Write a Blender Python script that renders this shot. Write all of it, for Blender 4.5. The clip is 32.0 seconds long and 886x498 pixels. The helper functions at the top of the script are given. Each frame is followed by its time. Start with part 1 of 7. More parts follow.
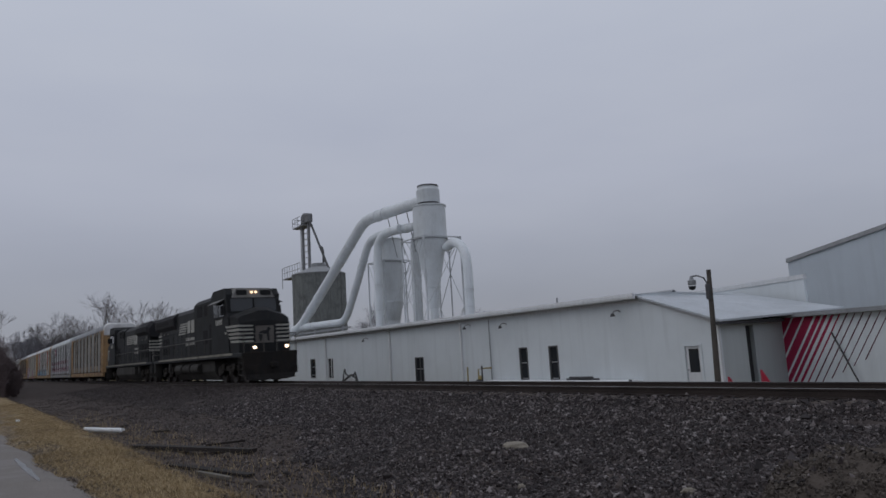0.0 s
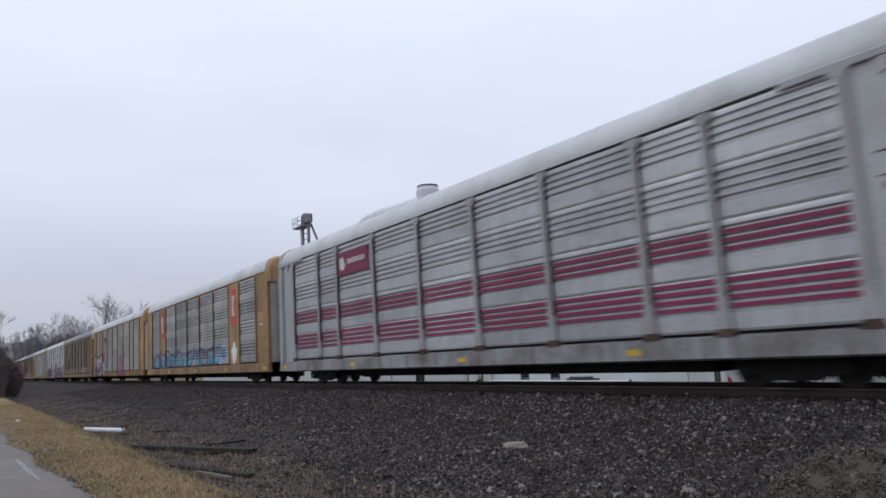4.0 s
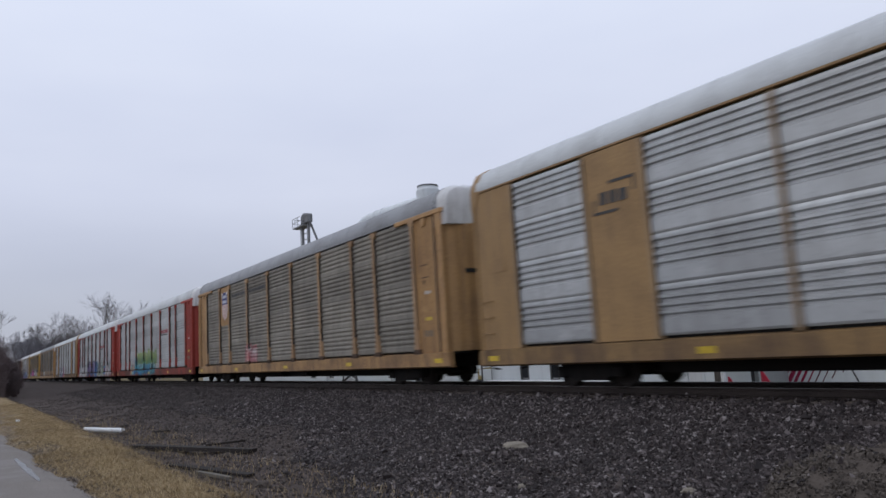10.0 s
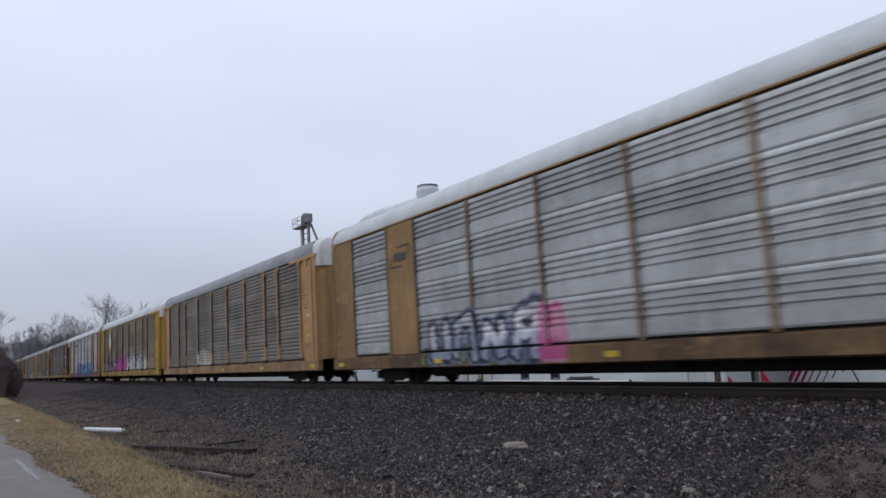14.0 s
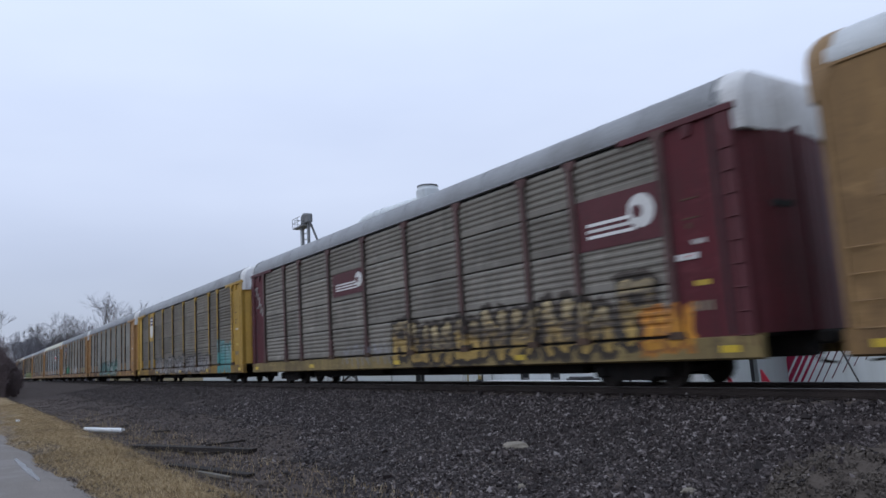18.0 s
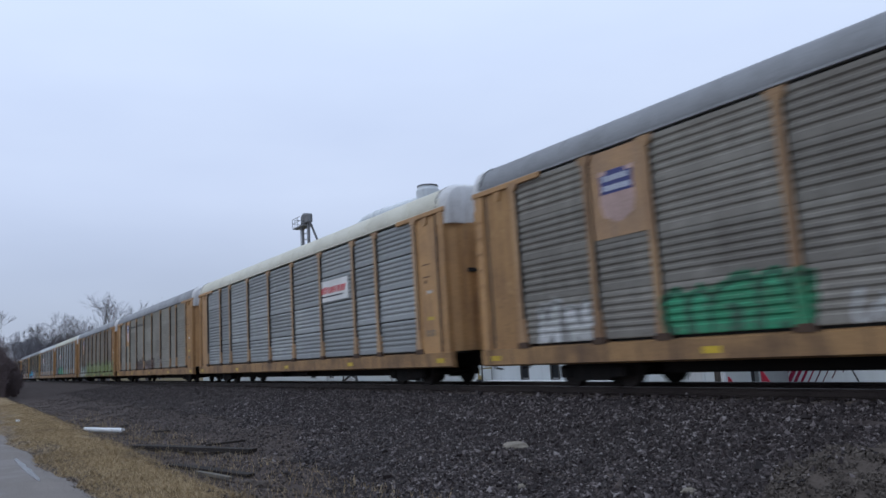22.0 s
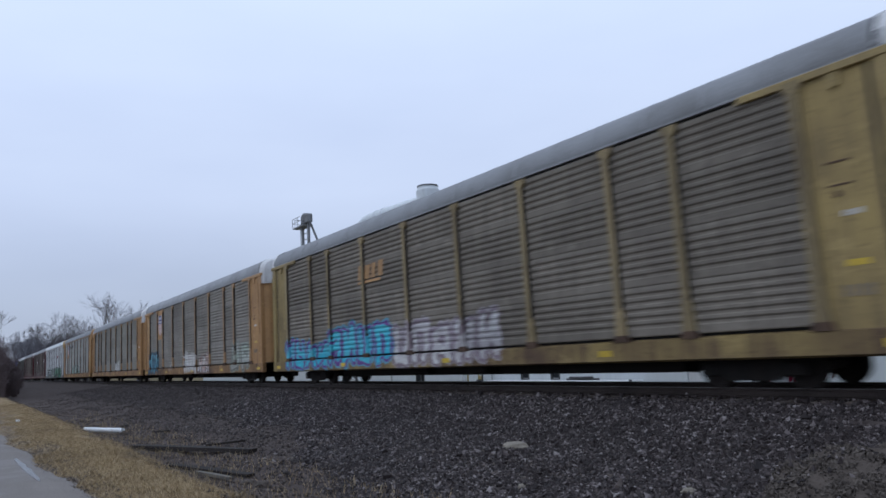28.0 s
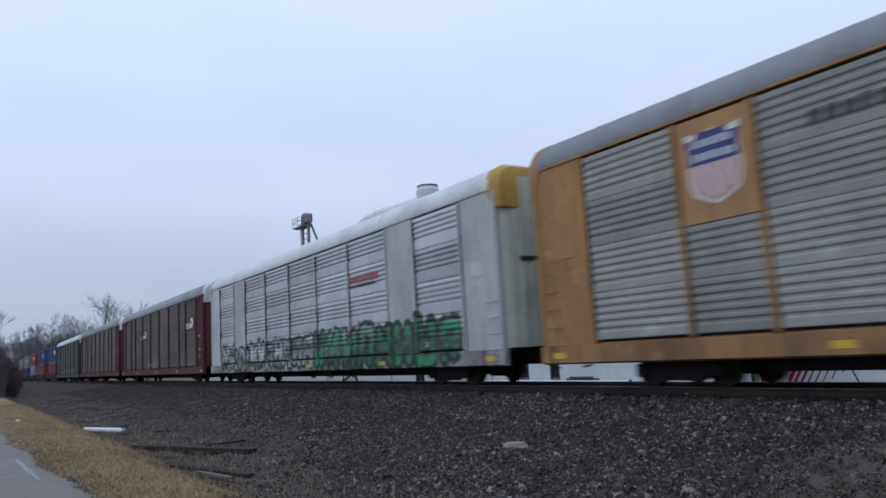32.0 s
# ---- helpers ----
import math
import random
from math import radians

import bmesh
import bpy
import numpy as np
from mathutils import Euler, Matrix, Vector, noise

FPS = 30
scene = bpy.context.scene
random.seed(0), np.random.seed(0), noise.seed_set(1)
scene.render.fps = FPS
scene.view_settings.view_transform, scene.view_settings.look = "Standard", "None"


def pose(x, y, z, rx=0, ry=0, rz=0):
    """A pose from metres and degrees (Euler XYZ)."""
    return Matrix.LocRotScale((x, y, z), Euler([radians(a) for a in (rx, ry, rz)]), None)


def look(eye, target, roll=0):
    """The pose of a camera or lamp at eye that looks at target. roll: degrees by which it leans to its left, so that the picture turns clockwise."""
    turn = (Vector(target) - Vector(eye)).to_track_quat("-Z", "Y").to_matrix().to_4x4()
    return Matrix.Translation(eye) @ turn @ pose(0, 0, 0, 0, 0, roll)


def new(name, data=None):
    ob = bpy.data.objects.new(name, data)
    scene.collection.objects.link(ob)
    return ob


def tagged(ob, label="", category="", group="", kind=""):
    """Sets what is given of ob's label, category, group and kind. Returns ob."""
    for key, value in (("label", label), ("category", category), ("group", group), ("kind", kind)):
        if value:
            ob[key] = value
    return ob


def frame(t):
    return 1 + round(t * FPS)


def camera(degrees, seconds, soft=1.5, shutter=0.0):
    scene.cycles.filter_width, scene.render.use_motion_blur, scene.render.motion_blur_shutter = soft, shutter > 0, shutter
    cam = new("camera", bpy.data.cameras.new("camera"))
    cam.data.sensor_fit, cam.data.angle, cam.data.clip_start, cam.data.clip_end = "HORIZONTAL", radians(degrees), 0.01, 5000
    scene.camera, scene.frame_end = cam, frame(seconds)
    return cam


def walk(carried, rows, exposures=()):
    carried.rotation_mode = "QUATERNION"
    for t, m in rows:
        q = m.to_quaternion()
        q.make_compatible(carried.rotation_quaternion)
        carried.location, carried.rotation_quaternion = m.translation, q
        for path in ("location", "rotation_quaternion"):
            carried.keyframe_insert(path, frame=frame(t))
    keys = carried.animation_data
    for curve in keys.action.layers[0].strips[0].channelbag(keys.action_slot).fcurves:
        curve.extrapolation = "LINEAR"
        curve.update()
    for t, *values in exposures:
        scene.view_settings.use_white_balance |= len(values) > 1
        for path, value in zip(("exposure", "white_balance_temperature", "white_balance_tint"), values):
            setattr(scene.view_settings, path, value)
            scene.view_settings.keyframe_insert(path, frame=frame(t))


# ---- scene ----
TRACK_Y = 13.17          # distance of the track's centre line from the camera
SPEED = 26.182           # metres a second, about 59 mph
CAR = 28.5               # coupler to coupler, one autorack car
SECONDS = 32.0

cam = camera(63.17, SECONDS, soft=1.55, shutter=0.25)
EYE = pose(0, 0, 1.0336, 98.081, 3.447, 56.895)
walk(cam, [(0, EYE), (SECONDS, EYE)],
     exposures=[(0.0, -0.47, 6450, 10), (0.7, -0.46, 6450, 10), (1.1, -0.42, 6450, 10), (1.5, -0.2, 6450, 10), (1.9, 0.12, 6400, 10), (2.4, 0.30, 6400, 10),
                (3.0, 0.36, 6430, 10), (4.5, 0.31, 6400, 10), (7.0, 0.21, 6400, 11), (8.0, 0.32, 6380, 11), (9.0, 0.13, 6350, 11), (10.0, 0.18, 6350, 11), (11.0, 0.32, 6330, 11),
                (12.0, 0.22, 6320, 11), (14.0, 0.24, 6300, 10), (17.0, 0.34, 6060, 10), (18.0, 0.28, 5920, 9), (19.5, 0.26, 5790, 8), (20.0, 0.27, 5780, 8), (22.0, 0.21, 5770, 8), (32.0, 0.21, 5720, 8)])

# ---- light: an overcast winter sky ----
world = bpy.data.worlds.new("overcast_sky")
scene.world = world
world.use_nodes = True
wn, wl = world.node_tree.nodes, world.node_tree.links
wn.clear()
w_out, w_bg = wn.new("ShaderNodeOutputWorld"), wn.new("ShaderNodeBackground")
w_sky = wn.new("ShaderNodeTexSky")
w_sky.sky_type, w_sky.sun_disc = "NISHITA", False
w_sky.sun_elevation, w_sky.sun_rotation = radians(38), radians(200)
w_co, w_sep, w_ramp = wn.new("ShaderNodeTexCoord"), wn.new("ShaderNodeSeparateXYZ"), wn.new("ShaderNodeValToRGB")
w_noise, w_map, w_mul = wn.new("ShaderNodeTexNoise"), wn.new("ShaderNodeMapping"), wn.new("ShaderNodeMixRGB")
w_mix, w_scale = wn.new("ShaderNodeMixRGB"), wn.new("ShaderNodeMixRGB")
wl.new(w_co.outputs["Generated"], w_sep.inputs[0])
wl.new(w_sep.outputs["Z"], w_ramp.inputs[0])
w_ramp.color_ramp.elements[0].position, w_ramp.color_ramp.elements[0].color = 0.0, (0.36, 0.375, 0.44, 1)
w_ramp.color_ramp.elements[1].position, w_ramp.color_ramp.elements[1].color = 0.55, (0.75, 0.80, 0.92, 1)
for at, col in ((0.08, (0.42, 0.44, 0.52, 1)), (0.22, (0.60, 0.63, 0.74, 1))):
    w_ramp.color_ramp.elements.new(at).color = col
wl.new(w_co.outputs["Generated"], w_map.inputs[0])
w_map.inputs["Scale"].default_value = (1.2, 1.2, 4.0)
wl.new(w_map.outputs[0], w_noise.inputs["Vector"])
w_noise.inputs["Scale"].default_value, w_noise.inputs["Detail"].default_value = 1.6, 4
w_mul.blend_type, w_mul.inputs[0].default_value = "SOFT_LIGHT", 0.35
wl.new(w_ramp.outputs[0], w_mul.inputs[1])
wl.new(w_noise.outputs["Fac"], w_mul.inputs[2])
w_scale.blend_type, w_scale.inputs[0].default_value, w_scale.inputs[2].default_value = "MULTIPLY", 1.0, (0.09, 0.09, 0.09, 1)
wl.new(w_sky.outputs[0], w_scale.inputs[1])
w_mix.inputs[0].default_value = 0.90
wl.new(w_scale.outputs[0], w_mix.inputs[1])
wl.new(w_mul.outputs[0], w_mix.inputs[2])
wl.new(w_mix.outputs[0], w_bg.inputs[0])
w_bg.inputs[1].default_value = 1.0
wl.new(w_bg.outputs[0], w_out.inputs[0])

sun = new("sun", bpy.data.lights.new("sun", "SUN"))
sun.data.energy, sun.data.angle, sun.data.color = 0.35, radians(40), (1.0, 0.97, 0.92)
sun.matrix_world = look((-30, -60, 70), (0, 13, 0))


# ---- materials ----
def nodes_of(name):
    m = bpy.data.materials.new(name)
    m.use_nodes = True
    nt = m.node_tree
    return m, nt.nodes, nt.links, nt.nodes["Principled BSDF"]


def noise_node(n, l, vec, scale, detail=4, stretch=None, rough=0.55):
    t = n.new("ShaderNodeTexNoise")
    t.inputs["Scale"].default_value, t.inputs["Detail"].default_value, t.inputs["Roughness"].default_value = scale, detail, rough
    if stretch:
        mp = n.new("ShaderNodeMapping")
        mp.inputs["Scale"].default_value = stretch
        l.new(vec, mp.inputs[0])
        vec = mp.outputs[0]
    l.new(vec, t.inputs["Vector"])
    return t.outputs["Fac"]


def ramp_node(n, l, fac, stops):
    r = n.new("ShaderNodeValToRGB")
    e = r.color_ramp.elements
    e[0].position, e[0].color = stops[0][0], (*stops[0][1], 1)
    e[1].position, e[1].color = stops[-1][0], (*stops[-1][1], 1)
    for p, c in stops[1:-1]:
        e.new(p).color = (*c, 1)
    l.new(fac, r.inputs[0])
    return r.outputs[0]


def mix_node(n, l, fac, a, b, how="MIX"):
    m = n.new("ShaderNodeMixRGB")
    m.blend_type = how
    for socket, value in zip(m.inputs, (fac, a, b)):
        if isinstance(value, (int, float)):
            socket.default_value = value
        elif isinstance(value, tuple):
            socket.default_value = (*value, 1)
        else:
            l.new(value, socket)
    return m.outputs[0]


def math_node(n, l, how, a, b=0.0, clamp=False):
    m = n.new("ShaderNodeMath")
    m.operation, m.use_clamp = how, clamp
    for socket, value in zip(m.inputs, (a, b)):
        if isinstance(value, (int, float)):
            socket.default_value = value
        else:
            l.new(value, socket)
    return m.outputs[0]


def grime_paint(name, col, dirt=(0.07, 0.055, 0.045), amount=0.5, rough=0.6, metal=0.0, streak=True, bump=0.15, vary=0.12, gloss=0.4):
    """Weathered paint or bare metal: broad stains, vertical streaks, fine grain, slight difference from piece to piece."""
    m, n, l, b = nodes_of(name)
    co = n.new("ShaderNodeTexCoord").outputs["Object"]
    big = noise_node(n, l, co, 0.9, 5)
    fine = noise_node(n, l, co, 22, 3)
    c = mix_node(n, l, ramp_to(n, l, big, 0.45, 0.75, amount), col, dirt)
    if streak:
        st = noise_node(n, l, co, 3.0, 4, (2.2, 2.2, 0.18))
        c = mix_node(n, l, ramp_to(n, l, st, 0.5, 0.72, amount * 0.9), c, dirt)
    c = mix_node(n, l, 0.18, c, ramp_node(n, l, fine, [(0.3, (0.02, 0.02, 0.02)), (0.7, (0.9, 0.9, 0.9))]), "OVERLAY")
    info = n.new("ShaderNodeObjectInfo")
    hue = n.new("ShaderNodeHueSaturation")
    l.new(math_node(n, l, "ADD", math_node(n, l, "MULTIPLY", info.outputs["Random"], 2 * vary), 1 - vary), hue.inputs["Value"])
    l.new(c, hue.inputs["Color"])
    l.new(hue.outputs[0], b.inputs["Base Color"])
    b.inputs["Metallic"].default_value, b.inputs["Specular IOR Level"].default_value = metal, gloss
    l.new(math_node(n, l, "ADD", math_node(n, l, "MULTIPLY", big, 0.3), rough - 0.15), b.inputs["Roughness"])
    bp = n.new("ShaderNodeBump")
    bp.inputs["Strength"].default_value, bp.inputs["Distance"].default_value = bump, 0.02
    l.new(fine, bp.inputs["Height"])
    l.new(bp.outputs[0], b.inputs["Normal"])
    return m


def ramp_to(n, l, fac, lo, hi, top):
    r = n.new("ShaderNodeMapRange")
    for i, v in ((1, lo), (2, hi), (3, 0.0), (4, top)):
        r.inputs[i].default_value = v
    l.new(fac, r.inputs[0])
    return r.outputs[0]


def glow(name, col, power):
    m, n, l, b = nodes_of(name)
    b.inputs["Base Color"].default_value = (*col, 1)
    b.inputs["Emission Color"].default_value, b.inputs["Emission Strength"].default_value = (*col, 1), power
    return m


def glass(name, tint=(0.03, 0.035, 0.04)):
    m, n, l, b = nodes_of(name)
    b.inputs["Base Color"].default_value = (*tint, 1)
    b.inputs["Roughness"].default_value, b.inputs["IOR"].default_value = 0.06, 1.5
    return m


# ---- mesh tools ----
class Shape:
    """Collects faces and makes one mesh of them."""

    def __init__(self):
        self.v, self.f = [], []

    def add(self, verts, faces):
        k = len(self.v)
        self.v += [tuple(p) for p in verts]
        self.f += [tuple(k + i for i in f) for f in faces]
        return self

    def box(self, x0, x1, y0, y1, z0, z1, c=0.0):
        if c <= 0:
            v = [(x, y, z) for x in (x0, x1) for y in (y0, y1) for z in (z0, z1)]
            return self.add(v, [(0, 1, 3, 2), (4, 6, 7, 5), (0, 4, 5, 1), (2, 3, 7, 6), (0, 2, 6, 4), (1, 5, 7, 3)])
        prof = [(y0 + c, z0), (y1 - c, z0), (y1, z0 + c), (y1, z1 - c), (y1 - c, z1), (y0 + c, z1), (y0, z1 - c), (y0, z0 + c)]
        inner = [(y0 + 2 * c, z0 + c), (y1 - 2 * c, z0 + c), (y1 - c, z0 + 2 * c), (y1 - c, z1 - 2 * c),
                 (y1 - 2 * c, z1 - c), (y0 + 2 * c, z1 - c), (y0 + c, z1 - 2 * c), (y0 + c, z0 + 2 * c)]
        rings = [[(x0, *p) for p in inner], [(x0 + c, *p) for p in prof], [(x1 - c, *p) for p in prof], [(x1, *p) for p in inner]]
        return self.loft(rings, caps=True)

    def loft(self, rings, caps=True, closed=True):
        n = len(rings[0])
        v = [p for r in rings for p in r]
        f = []
        for a in range(len(rings) - 1):
            for i in range(n if closed else n - 1):
                j = (i + 1) % n
                f.append((a * n + i, a * n + j, (a + 1) * n + j, (a + 1) * n + i))
        if caps:
            f += [tuple(reversed(range(n))), tuple((len(rings) - 1) * n + i for i in range(n))]
        return self.add(v, f)

    def along_x(self, prof, x0, x1, caps=True, closed=True):
        return self.loft([[(x0, *p) for p in prof], [(x1, *p) for p in prof]], caps, closed)

    def along_y(self, prof, y0, y1, caps=True):
        return self.loft([[(p[0], y0, p[1]) for p in prof], [(p[0], y1, p[1]) for p in prof]], caps)

    def rod(self, p, q, r, r2=None, n=6, caps=True):
        p, q = Vector(p), Vector(q)
        d = (q - p)
        if d.length < 1e-6:
            return self
        d.normalize()
        u = d.orthogonal().normalized()
        w = d.cross(u)
        r2 = r if r2 is None else r2
        ang = [2 * math.pi * i / n for i in range(n)]
        return self.loft([[p + (u * math.cos(a) + w * math.sin(a)) * r for a in ang], [q + (u * math.cos(a) + w * math.sin(a)) * r2 for a in ang]], caps)

    def pipe(self, pts, r, n=12):
        pts = [Vector(p) for p in pts]
        rings, u = [], None
        for i, p in enumerate(pts):
            d = (pts[min(i + 1, len(pts) - 1)] - pts[max(i - 1, 0)]).normalized()
            u = d.orthogonal().normalized() if u is None else (u - d * u.dot(d)).normalized()
            w = d.cross(u)
            rings.append([p + (u * math.cos(2 * math.pi * k / n) + w * math.sin(2 * math.pi * k / n)) * r for k in range(n)])
        return self.loft(rings)

    def turn(self, prof, x, y, n=20):
        """A body of revolution about the upright through x, y; prof: (radius, z) from the bottom up."""
        return self.loft([[(x + r * math.cos(2 * math.pi * k / n), y + r * math.sin(2 * math.pi * k / n), z) for k in range(n)] for r, z in prof])

    def mesh(self, name, smooth=0.0):
        me = bpy.data.meshes.new(name)
        me.from_pydata(self.v, [], self.f)
        me.validate()
        bm = bmesh.new()
        bm.from_mesh(me)
        bmesh.ops.recalc_face_normals(bm, faces=bm.faces)
        bm.to_mesh(me)
        bm.free()
        if smooth:
            me.shade_smooth()
            me.set_sharp_from_angle(angle=radians(smooth))
        return me


def part(name, shape, material, parent=None, label="", smooth=0.0, at=None):
    """One mesh object, under a thing or a part (or on its own)."""
    me = shape if isinstance(shape, bpy.types.Mesh) else shape.mesh(name, smooth)
    if material and not me.materials:
        me.materials.append(material)
    ob = new(name, me)
    if parent:
        ob.parent = parent
    if at is not None:
        ob.location = at
    return tagged(ob, label)


def recolour(ob, material):
    """Another material on one object that shares its mesh."""
    ob.material_slots[0].link = "OBJECT"
    ob.material_slots[0].material = material
    return ob


def empty(name, x=0, y=0, z=0):
    ob = new(name)
    ob.location = (x, y, z)
    ob.empty_display_size = 0.3
    return ob


# ---- the ground ----
def ground_z(x, y):
    """Height of the ground: verge, ditch, ballast bank, track bed, the lower yard behind."""
    ys = [-2000, 0.9, 1.5, 2.3, 2.9, 3.5, 4.6, 6.2, 10.5, 11.35, 11.75, 14.6, 15.0, 18.5, 4000]
    zs = [-0.68, -0.67, -0.64, -0.60, -0.68, -1.0, -1.08, -0.93, -0.50, -0.34, -0.19, -0.19, -0.36, -1.36, -1.36]
    return float(np.interp(y, ys, zs))


def steps(*spans):
    out = []
    for a, b, d in spans:
        out += list(np.arange(a, b, d))
    return out + [spans[-1][1]]


def road_edge(x):
    """Where the crumbled asphalt ends."""
    return 0.94 + 0.42 * min(1.0, max(0.0, (x + 22) / 9)) ** .5 + 0.22 * min(1.0, max(0.0, (x + 16) / 5)) + 0.16 * noise.noise((x * 0.35, 0, 9)) + 0.08 * noise.noise((x * 1.9, 3, 9))


def bank_bump(x, y):
    """Unevenness: small on the bed, larger in the ditch and the verge."""
    k = 0.0
    if 2.6 < y < 11.2 and -70 < x < 6:
        k = 0.09
    elif y <= 2.6 and y > 1.5:
        k = 0.05
    if not k:
        return 0.0
    return k * (noise.noise((x * 0.55, y * 0.9, 0.3)) + 0.5 * noise.noise((x * 1.7, y * 2.1, 4.0)))


def mound(x, y):
    """The heap of old earth and stone beside the bank."""
    d = math.hypot((x + 4.2) / 0.95, (y - 7.9) / 1.15)
    return 0.50 * (1 - d * d) ** 0.5 * (1 + .4 * noise.noise((x * 1.7, y * 1.7, 8)) + .22 * noise.noise((x * 5, y * 5, 3))) if d < 1 else 0.0


def surface(x, y):
    return ground_z(x, y) + bank_bump(x, y) + mound(x, y)


def ground_material():
    m, n, l, b = nodes_of("ground_of_verge_ballast_and_yard")
    geo = n.new("ShaderNodeTexCoord").outputs["Object"]
    sep = n.new("ShaderNodeSeparateXYZ")
    l.new(geo, sep.inputs[0])
    wob = noise_node(n, l, geo, 0.8, 5)
    y = math_node(n, l, "ADD", sep.outputs["Y"], math_node(n, l, "MULTIPLY", math_node(n, l, "SUBTRACT", wob, 0.5), 1.6))
    fine, mid = noise_node(n, l, geo, 34, 3), noise_node(n, l, geo, 2.2, 5)
    stones = n.new("ShaderNodeTexVoronoi")
    stones.inputs["Scale"].default_value = 17
    l.new(geo, stones.inputs["Vector"])
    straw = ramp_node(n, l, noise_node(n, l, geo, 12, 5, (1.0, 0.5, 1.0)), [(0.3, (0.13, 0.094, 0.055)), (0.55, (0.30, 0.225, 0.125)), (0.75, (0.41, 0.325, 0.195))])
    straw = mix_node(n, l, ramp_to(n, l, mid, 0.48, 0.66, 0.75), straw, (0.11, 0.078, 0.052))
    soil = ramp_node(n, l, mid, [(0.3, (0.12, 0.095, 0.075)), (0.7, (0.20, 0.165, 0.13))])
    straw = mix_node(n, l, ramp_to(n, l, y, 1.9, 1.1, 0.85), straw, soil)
    mud = ramp_node(n, l, mid, [(0.3, (0.056, 0.045, 0.042)), (0.7, (0.105, 0.086, 0.077))])
    cells = n.new("ShaderNodeSeparateColor")
    l.new(stones.outputs["Color"], cells.inputs[0])
    rock = ramp_node(n, l, cells.outputs[0], [(0.0, (0.042, 0.034, 0.032)), (0.6, (0.070, 0.058, 0.054)), (0.93, (0.088, 0.074, 0.069)), (1.0, (0.13, 0.115, 0.107))])
    rock = mix_node(n, l, ramp_to(n, l, mid, 0.5, 0.72, 0.65), rock, (0.066, 0.054, 0.049))
    field = ramp_node(n, l, noise_node(n, l, geo, 0.05, 6), [(0.35, (0.10, 0.085, 0.05)), (0.65, (0.17, 0.14, 0.08))])
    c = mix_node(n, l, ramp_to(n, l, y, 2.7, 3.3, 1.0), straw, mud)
    c = mix_node(n, l, ramp_to(n, l, y, 5.0, 7.8, 1.0), c, rock)
    heap = math_node(n, l, "ADD", math_node(n, l, "POWER", math_node(n, l, "MULTIPLY", math_node(n, l, "ADD", sep.outputs["X"], 4.2), 1.05), 2.0), math_node(n, l, "POWER", math_node(n, l, "MULTIPLY", math_node(n, l, "SUBTRACT", sep.outputs["Y"], 7.9), .87), 2.0))
    c = mix_node(n, l, ramp_to(n, l, heap, 1.0, .7, .9), c, ramp_node(n, l, mid, [(0.3, (0.055, 0.045, 0.038)), (0.7, (0.105, 0.088, 0.075))]))
    c = mix_node(n, l, ramp_to(n, l, y, 20.0, 24.0, 1.0), c, field)
    c = mix_node(n, l, ramp_to(n, l, sep.outputs["Y"], -5.5, -4.5, 1.0), field, c)
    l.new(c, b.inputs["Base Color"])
    b.inputs["Roughness"].default_value, b.inputs["Specular IOR Level"].default_value = 1.0, 0.1
    bp = n.new("ShaderNodeBump")
    bp.inputs["Strength"].default_value, bp.inputs["Distance"].default_value = 0.7, 0.03
    l.new(mix_node(n, l, 0.5, fine, stones.outputs["Distance"]), bp.inputs["Height"])
    l.new(bp.outputs[0], b.inputs["Normal"])
    return m


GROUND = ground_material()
xs = steps((-3500, -1200, 460), (-1200, -200, 100), (-200, -70, 13), (-70, -32, 1.6), (-32, -6.6, 0.3), (-6.6, -2.2, 0.1), (-2.2, 4, 0.3), (4, 40, 6), (40, 400, 90), (400, 3500, 620))
ys = steps((-3000, -60, 420), (-60, -6, 9), (-6, 0.6, 1.1), (0.6, 12, 0.2), (12, 20, 0.5), (20, 60, 8), (60, 400, 68), (400, 3500, 620))
gs = Shape()
gs.v = [(x, y, surface(x, y)) for x in xs for y in ys]
w = len(ys)
gs.f = [(i * w + j, (i + 1) * w + j, (i + 1) * w + j + 1, i * w + j + 1) for i in range(len(xs) - 1) for j in range(w - 1)]
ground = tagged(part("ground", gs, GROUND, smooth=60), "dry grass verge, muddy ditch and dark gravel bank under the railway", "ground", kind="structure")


def asphalt_material():
    m, n, l, b = nodes_of("wet_worn_asphalt")
    co = n.new("ShaderNodeTexCoord").outputs["Object"]
    big, fine = noise_node(n, l, co, 0.7, 5), noise_node(n, l, co, 60, 3)
    c = ramp_node(n, l, big, [(0.3, (0.135, 0.117, 0.103)), (0.7, (0.19, 0.168, 0.15))])
    c = mix_node(n, l, 0.25, c, ramp_node(n, l, fine, [(0.35, (0.03, 0.03, 0.03)), (0.65, (0.8, 0.8, 0.8))]), "OVERLAY")
    l.new(c, b.inputs["Base Color"])
    l.new(ramp_node(n, l, big, [(0.38, (0.6, 0.6, 0.6)), (0.58, (0.92, 0.92, 0.92))]), b.inputs["Roughness"])
    bp = n.new("ShaderNodeBump")
    bp.inputs["Strength"].default_value, bp.inputs["Distance"].default_value = 0.4, 0.01
    l.new(fine, bp.inputs["Height"])
    l.new(bp.outputs[0], b.inputs["Normal"])
    return m


